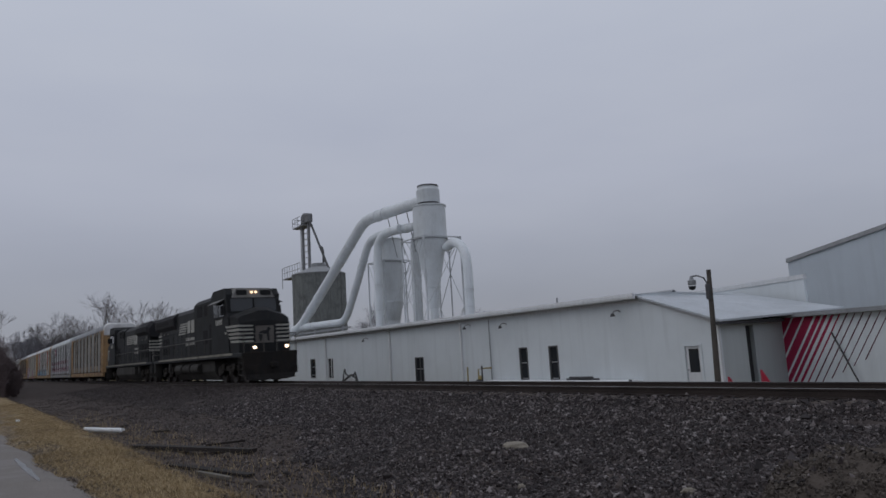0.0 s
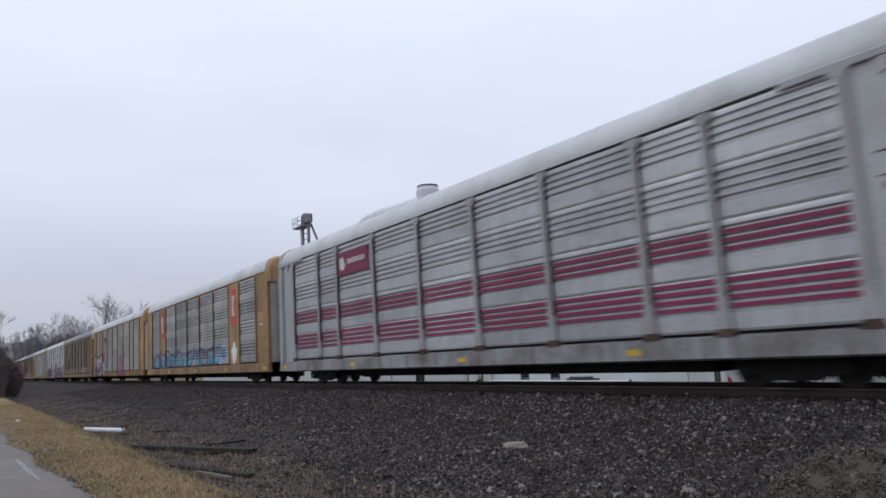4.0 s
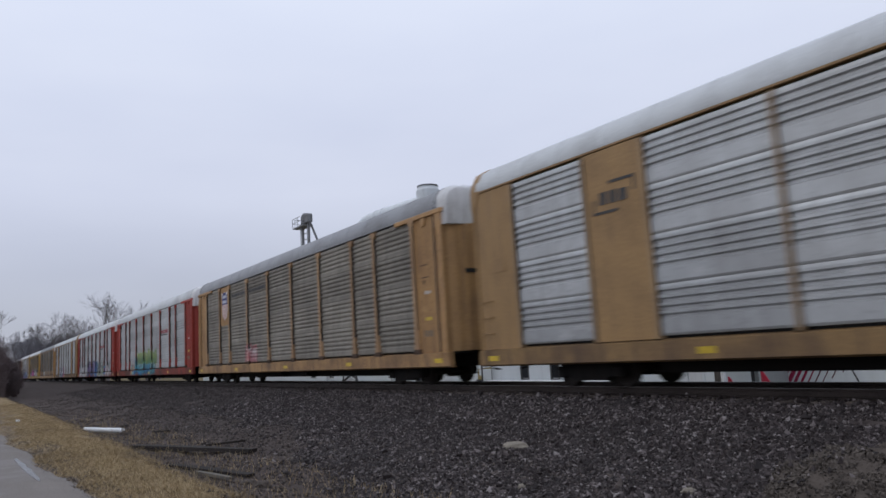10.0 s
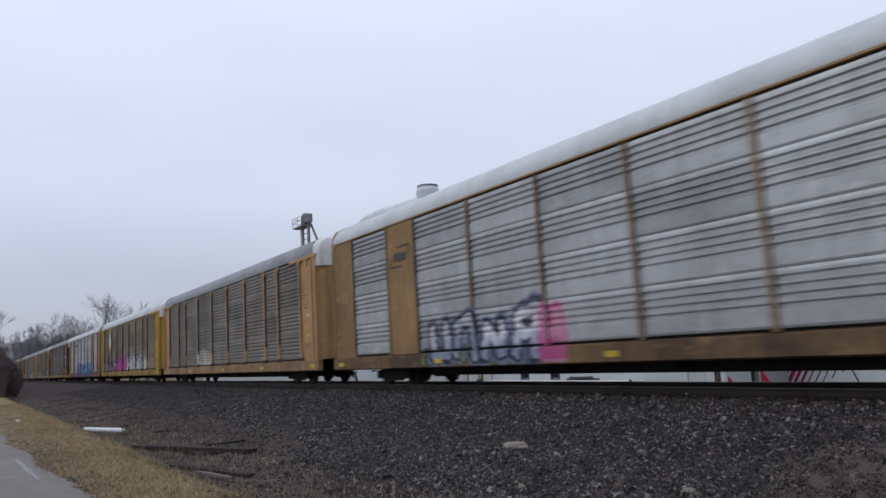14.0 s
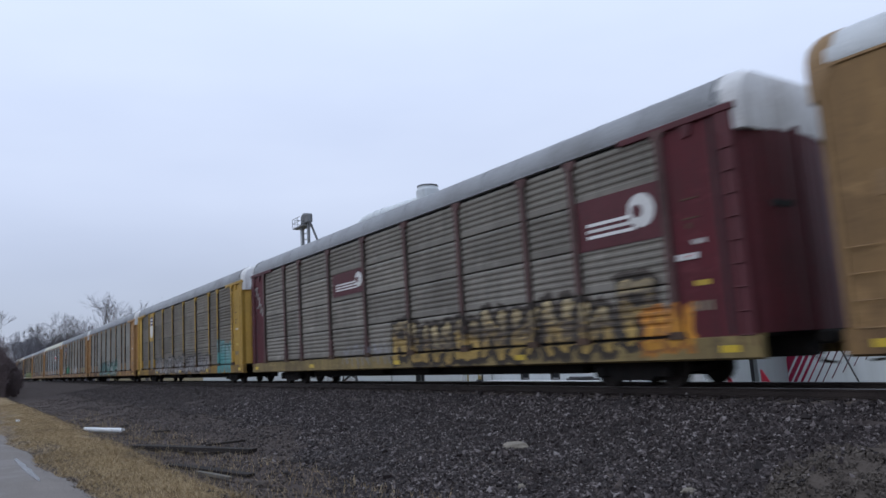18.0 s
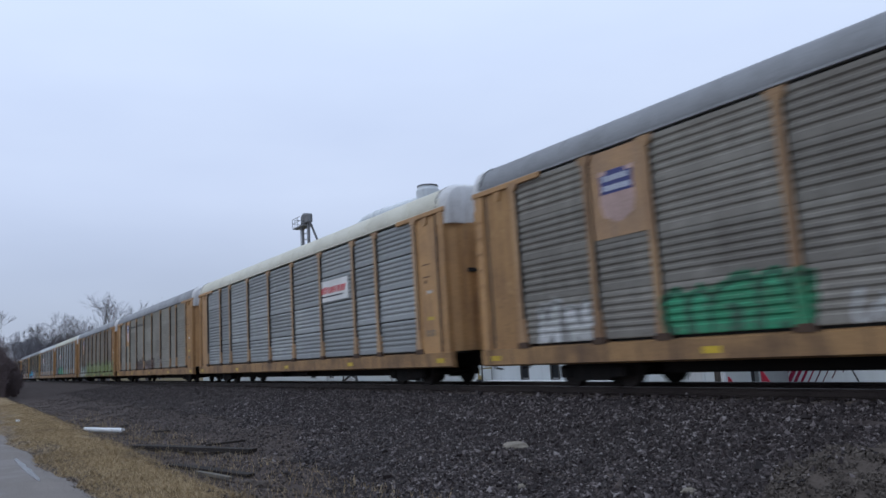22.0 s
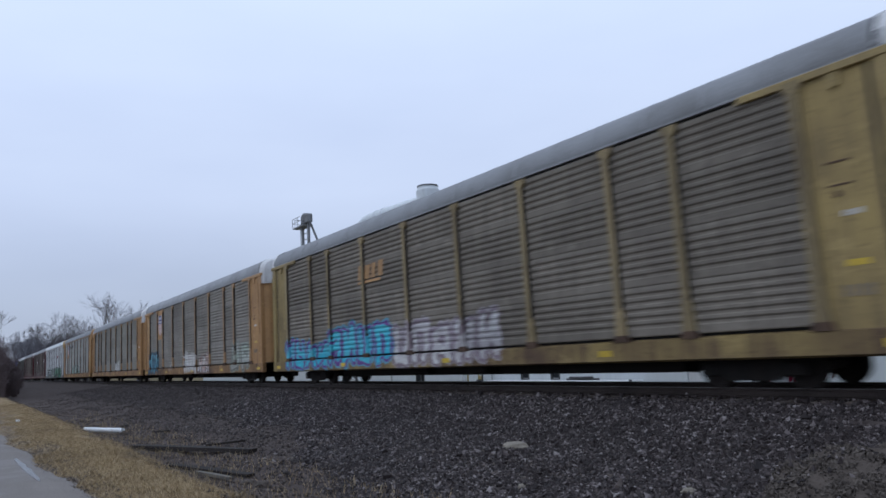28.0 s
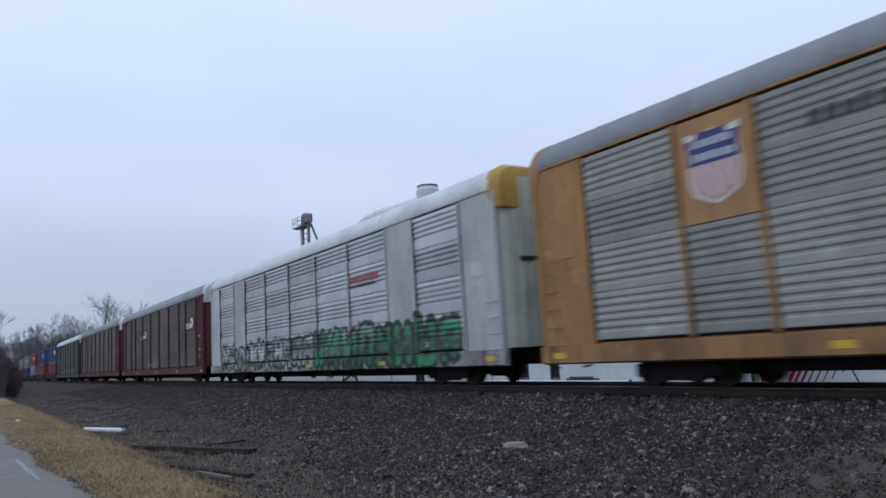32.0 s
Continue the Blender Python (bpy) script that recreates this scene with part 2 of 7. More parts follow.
rs = Shape()
road_x = steps((-400, -60, 20), (-60, 6, 0.4), (6, 200, 20))
edge = [road_edge(x) for x in road_x]
rs.v = [(x, y, z) for x, e in zip(road_x, edge) for y, z in ((-5.2, -0.9), (-5.2, -0.60), (e - 0.35, -0.603), (e, -0.66), (e, -0.9))]
rs.f = [(i * 5 + j, i * 5 + j + 1, (i + 1) * 5 + j + 1, (i + 1) * 5 + j) for i in range(len(road_x) - 1) for j in range(4)]
tagged(part("road", rs, asphalt_material()), "worn wet grey asphalt road with crumbled edge", "road", kind="structure")

# a strip of standing water in the road's worn edge
def water_material():
    m, n, l, b = nodes_of("standing_rain_water")
    b.inputs["Base Color"].default_value = (0.05, 0.048, 0.045, 1)
    b.inputs["Roughness"].default_value, b.inputs["IOR"].default_value = 0.22, 1.33
    bp = n.new("ShaderNodeBump")
    bp.inputs["Strength"].default_value, bp.inputs["Distance"].default_value = 0.05, 0.004
    l.new(noise_node(n, l, n.new("ShaderNodeTexCoord").outputs["Object"], 18, 3), bp.inputs["Height"])
    l.new(bp.outputs[0], b.inputs["Normal"])
    return m


puddle = Shape()
for i in range(25):
    a = i / 24
    x, mid = -17.6 + 4.3 * a, 0.86 + 0.14 * a + 0.02 * noise.noise((i * .4, 0, 3))
    half = 0.05 * math.sin(math.pi * min(1, max(0, a))) ** .5 * (1 + .4 * noise.noise((i * .5, 5, 1))) + .004
    puddle.v += [(x, mid - half, -0.596), (x, mid + half, -0.596), (x, mid + half, -0.625), (x, mid - half, -0.625)]
puddle.f = [(i * 4 + j, i * 4 + (j + 1) % 4, i * 4 + 4 + (j + 1) % 4, i * 4 + 4 + j) for i in range(24) for j in range(4)]
tagged(part("puddle", puddle, water_material()), "narrow puddle of rain water on the road", "puddle", kind="structure")

# ---- the track ----
STEEL_RUST = grime_paint("rusty_rail_steel", (0.045, 0.034, 0.03), (0.018, 0.014, 0.013), 0.6, 0.6, 0.5, streak=False)
RAIL_TOP = grime_paint("worn_rail_head", (0.20, 0.19, 0.185), (0.09, 0.08, 0.075), 0.5, 0.4, 0.8, streak=False, bump=0.05)
TIE_WOOD = grime_paint("creosoted_tie_wood", (0.07, 0.055, 0.045), (0.03, 0.025, 0.02), 0.6, 0.85, vary=0.3)
RAIL = [(-0.075, -0.17), (0.075, -0.17), (0.075, -0.155), (0.012, -0.14), (0.012, -0.045), (0.036, -0.035), (0.036, -0.006),
        (-0.036, -0.006), (-0.036, -0.035), (-0.012, -0.045), (-0.012, -0.14), (-0.075, -0.155)]
for side in (-0.755, 0.755):
    rail = tagged(part("rail", Shape().along_x([(p[0] + TRACK_Y + side, p[1]) for p in RAIL], -1400, 260), STEEL_RUST), "rusty steel rail on wooden ties", "rail", "the two rails", "structure")
    part("rail_head", Shape().box(-1400, 260, TRACK_Y + side - 0.033, TRACK_Y + side + 0.033, -0.0055, 0.0), RAIL_TOP, rail, "bright worn running surface")
tie_me = Shape().box(-0.115, 0.115, -1.3, 1.3, -0.36, -0.172, 0.012).mesh("tie")
tie_me.materials.append(TIE_WOOD)
rnd = random.Random(5)
track = tagged(empty("track_ties", 0, TRACK_Y, 0), "weathered dark wooden ties bedded in gravel", "railway track", kind="structure")
rest = Shape()
for i in range(-2300, 480):
    x = i * 0.53
    if -110 < x < -2.0:
        t = part("tie", tie_me, None, track)
        t.location, t.rotation_euler = (x + rnd.uniform(-.03, .03), rnd.uniform(-.05, .05), rnd.uniform(-.012, .006)), (0, 0, rnd.uniform(-.015, .015))
    elif x > -700:
        rest.box(x - .115, x + .115, -1.3, 1.3, -0.36, -0.172)
tagged(part("tie_row", rest, TIE_WOOD, track), kind="stuff")
spike = Shape()
for i in range(-90, 0):
    for s in (-0.755, 0.755):
        spike.box(i * .53 - .09, i * .53 + .09, s - .17, s + .17, -0.172, -0.158)
part("tie_plates", spike, STEEL_RUST, track, "rusty tie plates under the rails")


LETTERS = []


def sprayed_letters():
    """Node group: how far a point of a wall is from the strokes of random bold letters, one letter to each unit along."""
    if LETTERS:
        return LETTERS[0]
    t = bpy.data.node_groups.new("sprayed_letters", "ShaderNodeTree")
    LETTERS.append(t)
    for k in ("Along", "Up", "Aspect", "Count", "Seed"):
        t.interface.new_socket(k, in_out="INPUT", socket_type="NodeSocketFloat")
    for k in ("Distance", "Height", "Random", "Inside"):
        t.interface.new_socket(k, in_out="OUTPUT", socket_type="NodeSocketFloat")
    n, l = t.nodes, t.links
    gi, go = n.new("NodeGroupInput"), n.new("NodeGroupOutput")

    def m(how, a, b=0.0):
        return math_node(n, l, how, a, b)

    def vec(x, z):
        c = n.new("ShaderNodeCombineXYZ")
        for sock, v in zip(c.inputs, (x, 0.0, z)):
            if isinstance(v, float):
                sock.default_value = v
            else:
                l.new(v, sock)
        return c.outputs[0]

    def vmath(how, a, b):
        v = n.new("ShaderNodeVectorMath")
        v.operation = how
        l.new(a, v.inputs[0])
        if how == "SCALE":
            l.new(b, v.inputs["Scale"])
        elif b is not None:
            l.new(b, v.inputs[1])
        return v.outputs["Value" if how in ("DOT_PRODUCT", "LENGTH") else "Vector"]

    cell, fu = m("FLOOR", gi.outputs["Along"]), m("FRACT", gi.outputs["Along"])
    chance = []
    for k in range(4):
        w_ = n.new("ShaderNodeTexWhiteNoise")
        w_.noise_dimensions = "2D"
        c = n.new("ShaderNodeCombineXYZ")
        l.new(cell, c.inputs[0])
        l.new(m("ADD", gi.outputs["Seed"], 31.7 * k), c.inputs[1])
        l.new(c.outputs[0], w_.inputs["Vector"])
        sp = n.new("ShaderNodeSeparateColor")
        l.new(w_.outputs["Color"], sp.inputs[0])
        chance += list(sp.outputs)[:3]
    up = m("DIVIDE", m("SUBTRACT", gi.outputs["Up"], m("MULTIPLY", chance[0], 0.10)), m("SUBTRACT", 1.0, m("MULTIPLY", chance[1], 0.2)))
    p = vec(m("MULTIPLY", fu, gi.outputs["Aspect"]), up)

    def corner(x, side, jx, jz):
        flip = m("ADD", 0.15, m("MULTIPLY", side, 0.70))
        return vec(m("MULTIPLY", m("ADD", x - .08, m("MULTIPLY", jx, 0.16)), gi.outputs["Aspect"]), m("ADD", flip, m("MULTIPLY", m("SUBTRACT", jz, 0.5), 0.16)))

    a_up, b_up = m("GREATER_THAN", chance[2], 0.5), m("GREATER_THAN", chance[3], 0.5)
    a_low, b_low = m("SUBTRACT", 1.0, a_up), m("SUBTRACT", 1.0, b_up)
    pts = [corner(.23, a_up, chance[4], chance[5]), corner(.23, a_low, chance[6], chance[7]), corner(.77, b_up, chance[8], chance[9]), corner(.77, b_low, chance[10], chance[4])]
    half = m("MULTIPLY", m("GREATER_THAN", chance[11], 0.4), 1.0)
    bar = [vec(m("MULTIPLY", 0.25, gi.outputs["Aspect"]), m("ADD", 0.5, 0.0)), vec(m("MULTIPLY", m("ADD", 0.25, m("MULTIPLY", half, 0.45)), gi.outputs["Aspect"]), m("ADD", 0.5, m("MULTIPLY", m("SUBTRACT", chance[5], 0.5), 0.3)))]
    best = None
    for a, b in ((pts[0], pts[1]), (pts[1], pts[2]), (pts[2], pts[3]), bar):
        pa, ba = vmath("SUBTRACT", p, a), vmath("SUBTRACT", b, a)
        h = math_node(n, l, "DIVIDE", vmath("DOT_PRODUCT", pa, ba), m("ADD", vmath("DOT_PRODUCT", ba, ba), 1e-5), True)
        d = vmath("LENGTH", vmath("SUBTRACT", pa, vmath("SCALE", ba, h)), None)
        best = d if best is None else m("MINIMUM", best, d)
    l.new(best, go.inputs["Distance"])
    l.new(up, go.inputs["Height"])
    l.new(chance[6], go.inputs["Random"])
    l.new(m("MULTIPLY", m("GREATER_THAN", gi.outputs["Along"], 0.0), m("LESS_THAN", gi.outputs["Along"], gi.outputs["Count"])), go.inputs["Inside"])
    return t


# ---- the train ----
def galvanised(name, col, dirt, amount, art=None, metal=0.0, warm=True):
    """Corrugated sheet with grime that runs down it, and spray paint where a car carries some.
    art: (x0, x1, top, colours, seed, strength) and, where it does not start at the sill, its foot"""
    m, n, l, b = nodes_of(name)
    co = n.new("ShaderNodeTexCoord").outputs["Object"]
    sep = n.new("ShaderNodeSeparateXYZ")
    l.new(co, sep.inputs[0])
    tint = (1.05, 1.0, 0.90) if warm and not metal else (1.0, 1.0, 1.0)
    col = tuple(v * q * (1 + .26 * metal if metal or not warm else .87) for v, q in zip(col, tint))
    big = noise_node(n, l, co, 0.55, 5)
    st = noise_node(n, l, co, 2.6, 5, (2.4, 1.0, 0.22))
    blot = noise_node(n, l, co, 5.0, 5, (0.8, 1, 2.5))
    c = mix_node(n, l, ramp_to(n, l, big, 0.38, 0.68, amount), col, dirt)
    c = mix_node(n, l, ramp_to(n, l, st, 0.46, 0.7, amount), c, dirt)
    c = mix_node(n, l, ramp_to(n, l, blot, 0.55, 0.72, amount * 0.6), c, tuple(v * 0.55 for v in dirt))
    worn = noise_node(n, l, co, 1.7, 5, (0.7, 1, 1.6), 0.7)
    c = mix_node(n, l, ramp_to(n, l, worn, 0.56, 0.70, 0.45), c, tuple(min(.6, v * 1.45 + .02) for v in col))
    bare = math_node(n, l, "ADD", metal, 0.0)
    if art:
        for x0, x1, top, colours, seed, strength, *foot in art:
            base = foot[0] if foot else 0.64
            high = top - base + .02
            count = max(1, round((x1 - x0) / (high * .86)))
            bold = strength >= .7
            g = n.new("ShaderNodeGroup")
            g.node_tree = sprayed_letters()
            wob = noise_node(n, l, co, 2.4, 2, (1.0, 0.0, 1.0))
            bent = math_node(n, l, "ADD", sep.outputs["Z"], math_node(n, l, "MULTIPLY", math_node(n, l, "SUBTRACT", wob, 0.5), 0.42))
            slid = math_node(n, l, "ADD", sep.outputs["X"], math_node(n, l, "MULTIPLY", math_node(n, l, "SUBTRACT", noise_node(n, l, co, 1.7, 2, (1.0, 0.0, 1.3)), 0.5), 0.5))
            l.new(math_node(n, l, "DIVIDE", math_node(n, l, "SUBTRACT", slid, x0), (x1 - x0) / count), g.inputs["Along"])
            l.new(math_node(n, l, "DIVIDE", math_node(n, l, "SUBTRACT", bent, base), high), g.inputs["Up"])
            g.inputs["Aspect"].default_value, g.inputs["Count"].default_value, g.inputs["Seed"].default_value = (x1 - x0) / count / high, count, seed
            d, up, tone, inside = (g.outputs[k] for k in ("Distance", "Height", "Random", "Inside"))
            fills, line = colours[:-1], colours[-1]
            blend = math_node(n, l, "ADD", math_node(n, l, "MULTIPLY", up, 0.7), math_node(n, l, "MULTIPLY", noise_node(n, l, co, 1.9, 3, (1.0, 0, 1.6)), 0.75))
            blend = math_node(n, l, "ADD", blend, math_node(n, l, "MULTIPLY", math_node(n, l, "SUBTRACT", tone, 1.15), 0.5))
            paint = ramp_node(n, l, blend, [(i / max(1, len(fills) - 1), f) for i, f in enumerate(fills)])
            shine = noise_node(n, l, co, 7.0, 3, (0.5, 0, 1.8))
            paint = mix_node(n, l, ramp_to(n, l, shine, 0.58, 0.66, 0.5), paint, tuple(min(.7, v * 1.45 + .03) for v in fills[0]))
            r = .105 if bold else .045
            paint = mix_node(n, l, ramp_to(n, l, d, r - .012, r + .012, 1.0), paint, line)
            if bold:
                cloud = tuple(.7 * a + .3 * b_ for a, b_ in zip(fills[1 % len(fills)], line))
                paint = mix_node(n, l, ramp_to(n, l, d, r + .075, r + .095, 1.0), paint, cloud)
            paint = mix_node(n, l, ramp_to(n, l, blot, 0.5, 0.7, 0.35), paint, dirt)
            edge_ = r + (.135 if bold else .03)
            rag = math_node(n, l, "ADD", d, math_node(n, l, "MULTIPLY", math_node(n, l, "SUBTRACT", noise_node(n, l, co, 5.0, 3, (1.0, 0, 1.0)), 0.5), 0.16))
            mask = math_node(n, l, "MULTIPLY", ramp_to(n, l, rag, edge_ + .012, edge_ - .012, 1.0), inside)
            gap = noise_node(n, l, co, 1.1, 2, (0.9, 0, 0.6))
            hole = 0.22 if strength >= 0.9 else 0.30
            mask = math_node(n, l, "MULTIPLY", mask, ramp_to(n, l, gap, hole, hole + 0.06, strength))
            c = mix_node(n, l, mask, c, paint)
            bare = math_node(n, l, "MULTIPLY", bare, math_node(n, l, "SUBTRACT", 1.0, mask))
    info = n.new("ShaderNodeObjectInfo")
    hue = n.new("ShaderNodeHueSaturation")
    l.new(math_node(n, l, "ADD", math_node(n, l, "MULTIPLY", info.outputs["Random"], 0.32), 0.83), hue.inputs["Value"])
    l.new(c, hue.inputs["Color"])
    l.new(hue.outputs[0], b.inputs["Base Color"])
    l.new(bare, b.inputs["Metallic"])
    b.inputs["Specular IOR Level"].default_value = 0.22
    l.new(math_node(n, l, "ADD", math_node(n, l, "MULTIPLY", big, 0.3), 0.5 - .25 * metal), b.inputs["Roughness"])
    bp = n.new("ShaderNodeBump")
    bp.inputs["Strength"].default_value, bp.inputs["Distance"].default_value = 0.15, 0.015
    l.new(blot, bp.inputs["Height"])
    l.new(bp.outputs[0], b.inputs["Normal"])
    return m


BLACK_IRON = grime_paint("grimy_black_iron", (0.016, 0.015, 0.0145), (0.03, 0.023, 0.019), 0.6, 0.8, gloss=0.15)
WHEEL_STEEL = grime_paint("brown_wheel_steel", (0.03, 0.023, 0.02), (0.014, 0.012, 0.011), 0.5, 0.7, 0.2, streak=False)
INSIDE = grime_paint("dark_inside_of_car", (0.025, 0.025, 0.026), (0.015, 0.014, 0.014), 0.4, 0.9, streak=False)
REFLECT = grime_paint("yellow_reflector_tape", (0.6, 0.42, 0.03), (0.2, 0.14, 0.05), 0.5, 0.4, streak=False)
WHITE_MARK = grime_paint("dulled_white_lettering_paint", (0.62, 0.61, 0.58), (0.25, 0.23, 0.2), 0.35, 0.6)
# grime and the shade beside a post, both put into one dark colour
FLANK = grime_paint("grimy_shaded_post_flank", (0.068, 0.058, 0.05), (0.03, 0.026, 0.023), 0.5, 0.9, gloss=0.1)
RUSTY = grime_paint("rust_brown_steel", (0.085, 0.05, 0.032), (0.035, 0.026, 0.021), 0.6, 0.85)
FADED_MARK = grime_paint("rubbed_grey_stencil", (0.22, 0.18, 0.13), (0.12, 0.09, 0.06), 0.5, 0.7)
BLACK_MARK = grime_paint("faded_black_lettering_paint", (0.035, 0.035, 0.038), (0.12, 0.11, 0.1), 0.35, 0.6)

BAYS = [-11.75, -9.15, -7.4, -4.45, -1.47, 1.47, 4.45, 7.4, 9.15, 11.75]
ROW_Z, ROW_H = [1.075, 2.105, 3.135, 4.165], 1.03
HALF, SIDE = 13.5, 1.55
cache = {}


def kept(key, make):
    if key not in cache:
        cache[key] = make()
    return cache[key]


def panel_profile(ribs, z0, h, slot):
    """Cross-section of one sheet: four close ribs over a flat band, or ribs all the way."""
    top = z0 + h - (0.034 if slot else 0.006)
    p = [(-SIDE + (0.045 if slot else 0.018), z0), (-SIDE + 0.012, z0 + 0.005)]
    dip = 0.042 if ribs == "band" else 0.032
    if ribs == "band":
        z = z0 + 0.36
        p.append((-SIDE + 0.0, z0 + 0.05))
        p.append((-SIDE + 0.0, z - 0.03))
        count, pitch = 4, (top - z - 0.03) / 4
    else:
        z = z0 + 0.19
        p += [(-SIDE + 0.004, z0 + 0.03), (-SIDE + 0.004, z - 0.03)]
        count, pitch = 5, (top - z - 0.03) / 5
    for i in range(count):
        a = z + i * pitch
        p += [(-SIDE + dip, a), (-SIDE + dip, a + pitch * 0.25), (-SIDE, a + pitch * 0.5), (-SIDE, a + pitch * 0.82)]
    p += [(-SIDE + (0.03 if slot else 0.010), top), (-SIDE + 0.11, top), (-SIDE + 0.11, z0)]
    return p


def wheel_shape(r=0.36):
    s = Shape()
    prof = [(0.0, -0.09), (r * .3, -.09), (r * .36, -.05), (r * .78, -.04), (r * .86, -.07), (r, -.065), (r + .012, .06), (r + .03, .07), (r + .025, .09), (r * .8, .085), (r * .4, .05), (0, .06)]
    n = 20
    s.loft([[(q * math.cos(2 * math.pi * k / n), y, q * math.sin(2 * math.pi * k / n)) for k in range(n)] for q, y in prof])
    return s


def build_truck(parent, x, r=0.36, axles=(-0.9, 0.9), tag="truck", kind="freight"):
    """Bolster, two side frames with springs, wheels on their axles."""
    def bolster():
        s = Shape().box(-0.22, 0.22, -1.05, 1.05, r + .02, r + .3, .03)
        return s.mesh(tag)
    t = part(tag, kept(("bolster", r, kind), bolster), BLACK_IRON, parent, at=(x, 0, 0))
    a = max(axles)

    def side_shape():
        s = Shape()
        if kind == "freight":
            prof = [(-a - .2, r - .1), (-a - .2, r + .14), (-a + .1, r + .17), (-.42, r + .36), (.42, r + .36), (a - .1, r + .17), (a + .2, r + .14), (a + .2, r - .1),
                    (a - .18, r - .08), (.5, r - .2), (-.5, r - .2), (-a + .18, r - .08)]
        else:
            prof = [(-a - .45, r + .02), (-a - .5, r + .28), (-a + .2, r + .42), (a - .2, r + .42), (a + .5, r + .28), (a + .45, r + .02), (a - .35, r - .02), (a - .6, r + .16),
                    (.45, r + .16), (.25, r - .02), (-.25, r - .02), (-.45, r + .16), (-a + .6, r + .16), (-a + .35, r - .02)]
        s.along_y(prof, -.07, .07)
        for q in axles:
            s.box(q - .15, q + .15, -.13, .1, r - .13, r + .13, .03)
        for q in (-.2, 0, .2):
            s.rod((q, -.02, r - .16), (q, -.02, r + .2), .075, n=8)
        if kind != "freight":
            for q in axles[:-1]:
                s.box(q + .55, q + 1.05, -.2, -.05, r + .2, r + .52, .04)
                s.rod((q + .3, -.18, r + .35), (q + .55, -.18, r + .35), .07, n=8)
        return s.mesh("side_frame")
    for side in (-1.0, 1.0):
        f = part("side_frame", kept(("side_frame", r, kind), side_shape), BLACK_IRON if kind == "freight" else LOCO_TRUCK, t, at=(0, side * 1.0, 0))
        f.rotation_euler = (0, 0, 0 if side < 0 else math.pi)
    for q in axles:
        part("axle", kept(("axle", r), lambda: Shape().rod((0, -.95, r), (0, .95, r), .075, n=8).mesh("axle")), WHEEL_STEEL, t, at=(q, 0, 0))
        for side in (-1, 1):
            wl_ = part("wheel", kept(("wheel", r), lambda: wheel_shape(r).mesh("wheel", 40)), WHEEL_STEEL, t, at=(q, side * .755, r))
            wl_.rotation_euler = (0, 0, 0 if side < 0 else math.pi)
    return t


def coupler_mesh():
    s = Shape().box(-0.55, 0.12, -.07, .07, .82, .96, .02)
    s.box(0.1, 0.4, -.14, .14, .76, 1.02, .04)
    s.box(.3, .46, -.02, .15, .78, 1.0, .03)
    return s.mesh("coupler")


def hose_mesh():
    pts = [(0.05, -.3, .78), (.2, -.31, .62), (.4, -.28, .45), (.6, -.22, .42)]
    return Shape().pipe(pts, .03, 6).mesh("brake_hose", 60)


def roof_mesh():
    prof = [(-1.57, 5.26), (-1.59, 5.34), (-1.55, 5.55), (-1.40, 5.80), (-1.12, 5.95), (-.6, 6.03), (.6, 6.03), (1.12, 5.95), (1.40, 5.80), (1.55, 5.55), (1.59, 5.34), (1.57, 5.26)]
    s = Shape().along_x(prof, -HALF + .25, HALF - .25)
    return s.mesh("roof", 35)


def roof_seam_mesh():
    outer = [(-1.598, 5.34), (-1.558, 5.555), (-1.406, 5.808), (-1.122, 5.957), (-.6, 6.038), (.6, 6.038), (1.122, 5.957), (1.406, 5.808), (1.558, 5.555), (1.598, 5.34)]
    inner = [(y * .97, z - .03) for y, z in reversed(outer)]
    return Shape().along_x(outer + inner, -.025, .025).mesh("roof_seam")


def end_cap_mesh():
    """Rounded hood over the end doors."""
    prof = [(-1.57, 4.75), (-1.585, 5.34), (-1.545, 5.56), (-1.395, 5.81), (-1.12, 5.96), (1.12, 5.96), (1.395, 5.81), (1.545, 5.56), (1.585, 5.34), (1.57, 4.75)]
    s = Shape()
    rings = [[(HALF - .36, y, z + (.003 if z > 5.2 else .0)) for y, z in prof], [(HALF - .08, y, z + .003) for y, z in prof],
             [(HALF + .12, y * .95, 4.75 + (z - 4.75) * .93) for y, z in prof], [(HALF + .16, y * .88, 4.75 + (z - 4.75) * .84) for y, z in prof]]
    for ring in rings[:1]:
        for i, q in enumerate(ring):
            ring[i] = (q[0], q[1], max(q[2], 5.25))
    s.loft(rings)
    return s.mesh("end_cap", 30)


def cap_seal_mesh():
    """Dark rubber edge where the hood meets the roof."""
    prof = [(-1.592, 5.3), (-1.556, 5.56), (-1.404, 5.815), (-1.128, 5.968), (1.128, 5.968), (1.404, 5.815), (1.556, 5.56), (1.592, 5.3)]
    inner = [(y * .98, z - .02) for y, z in reversed(prof)]
    return Shape().along_x(prof + inner, HALF - .40, HALF - .35).mesh("cap_seal")


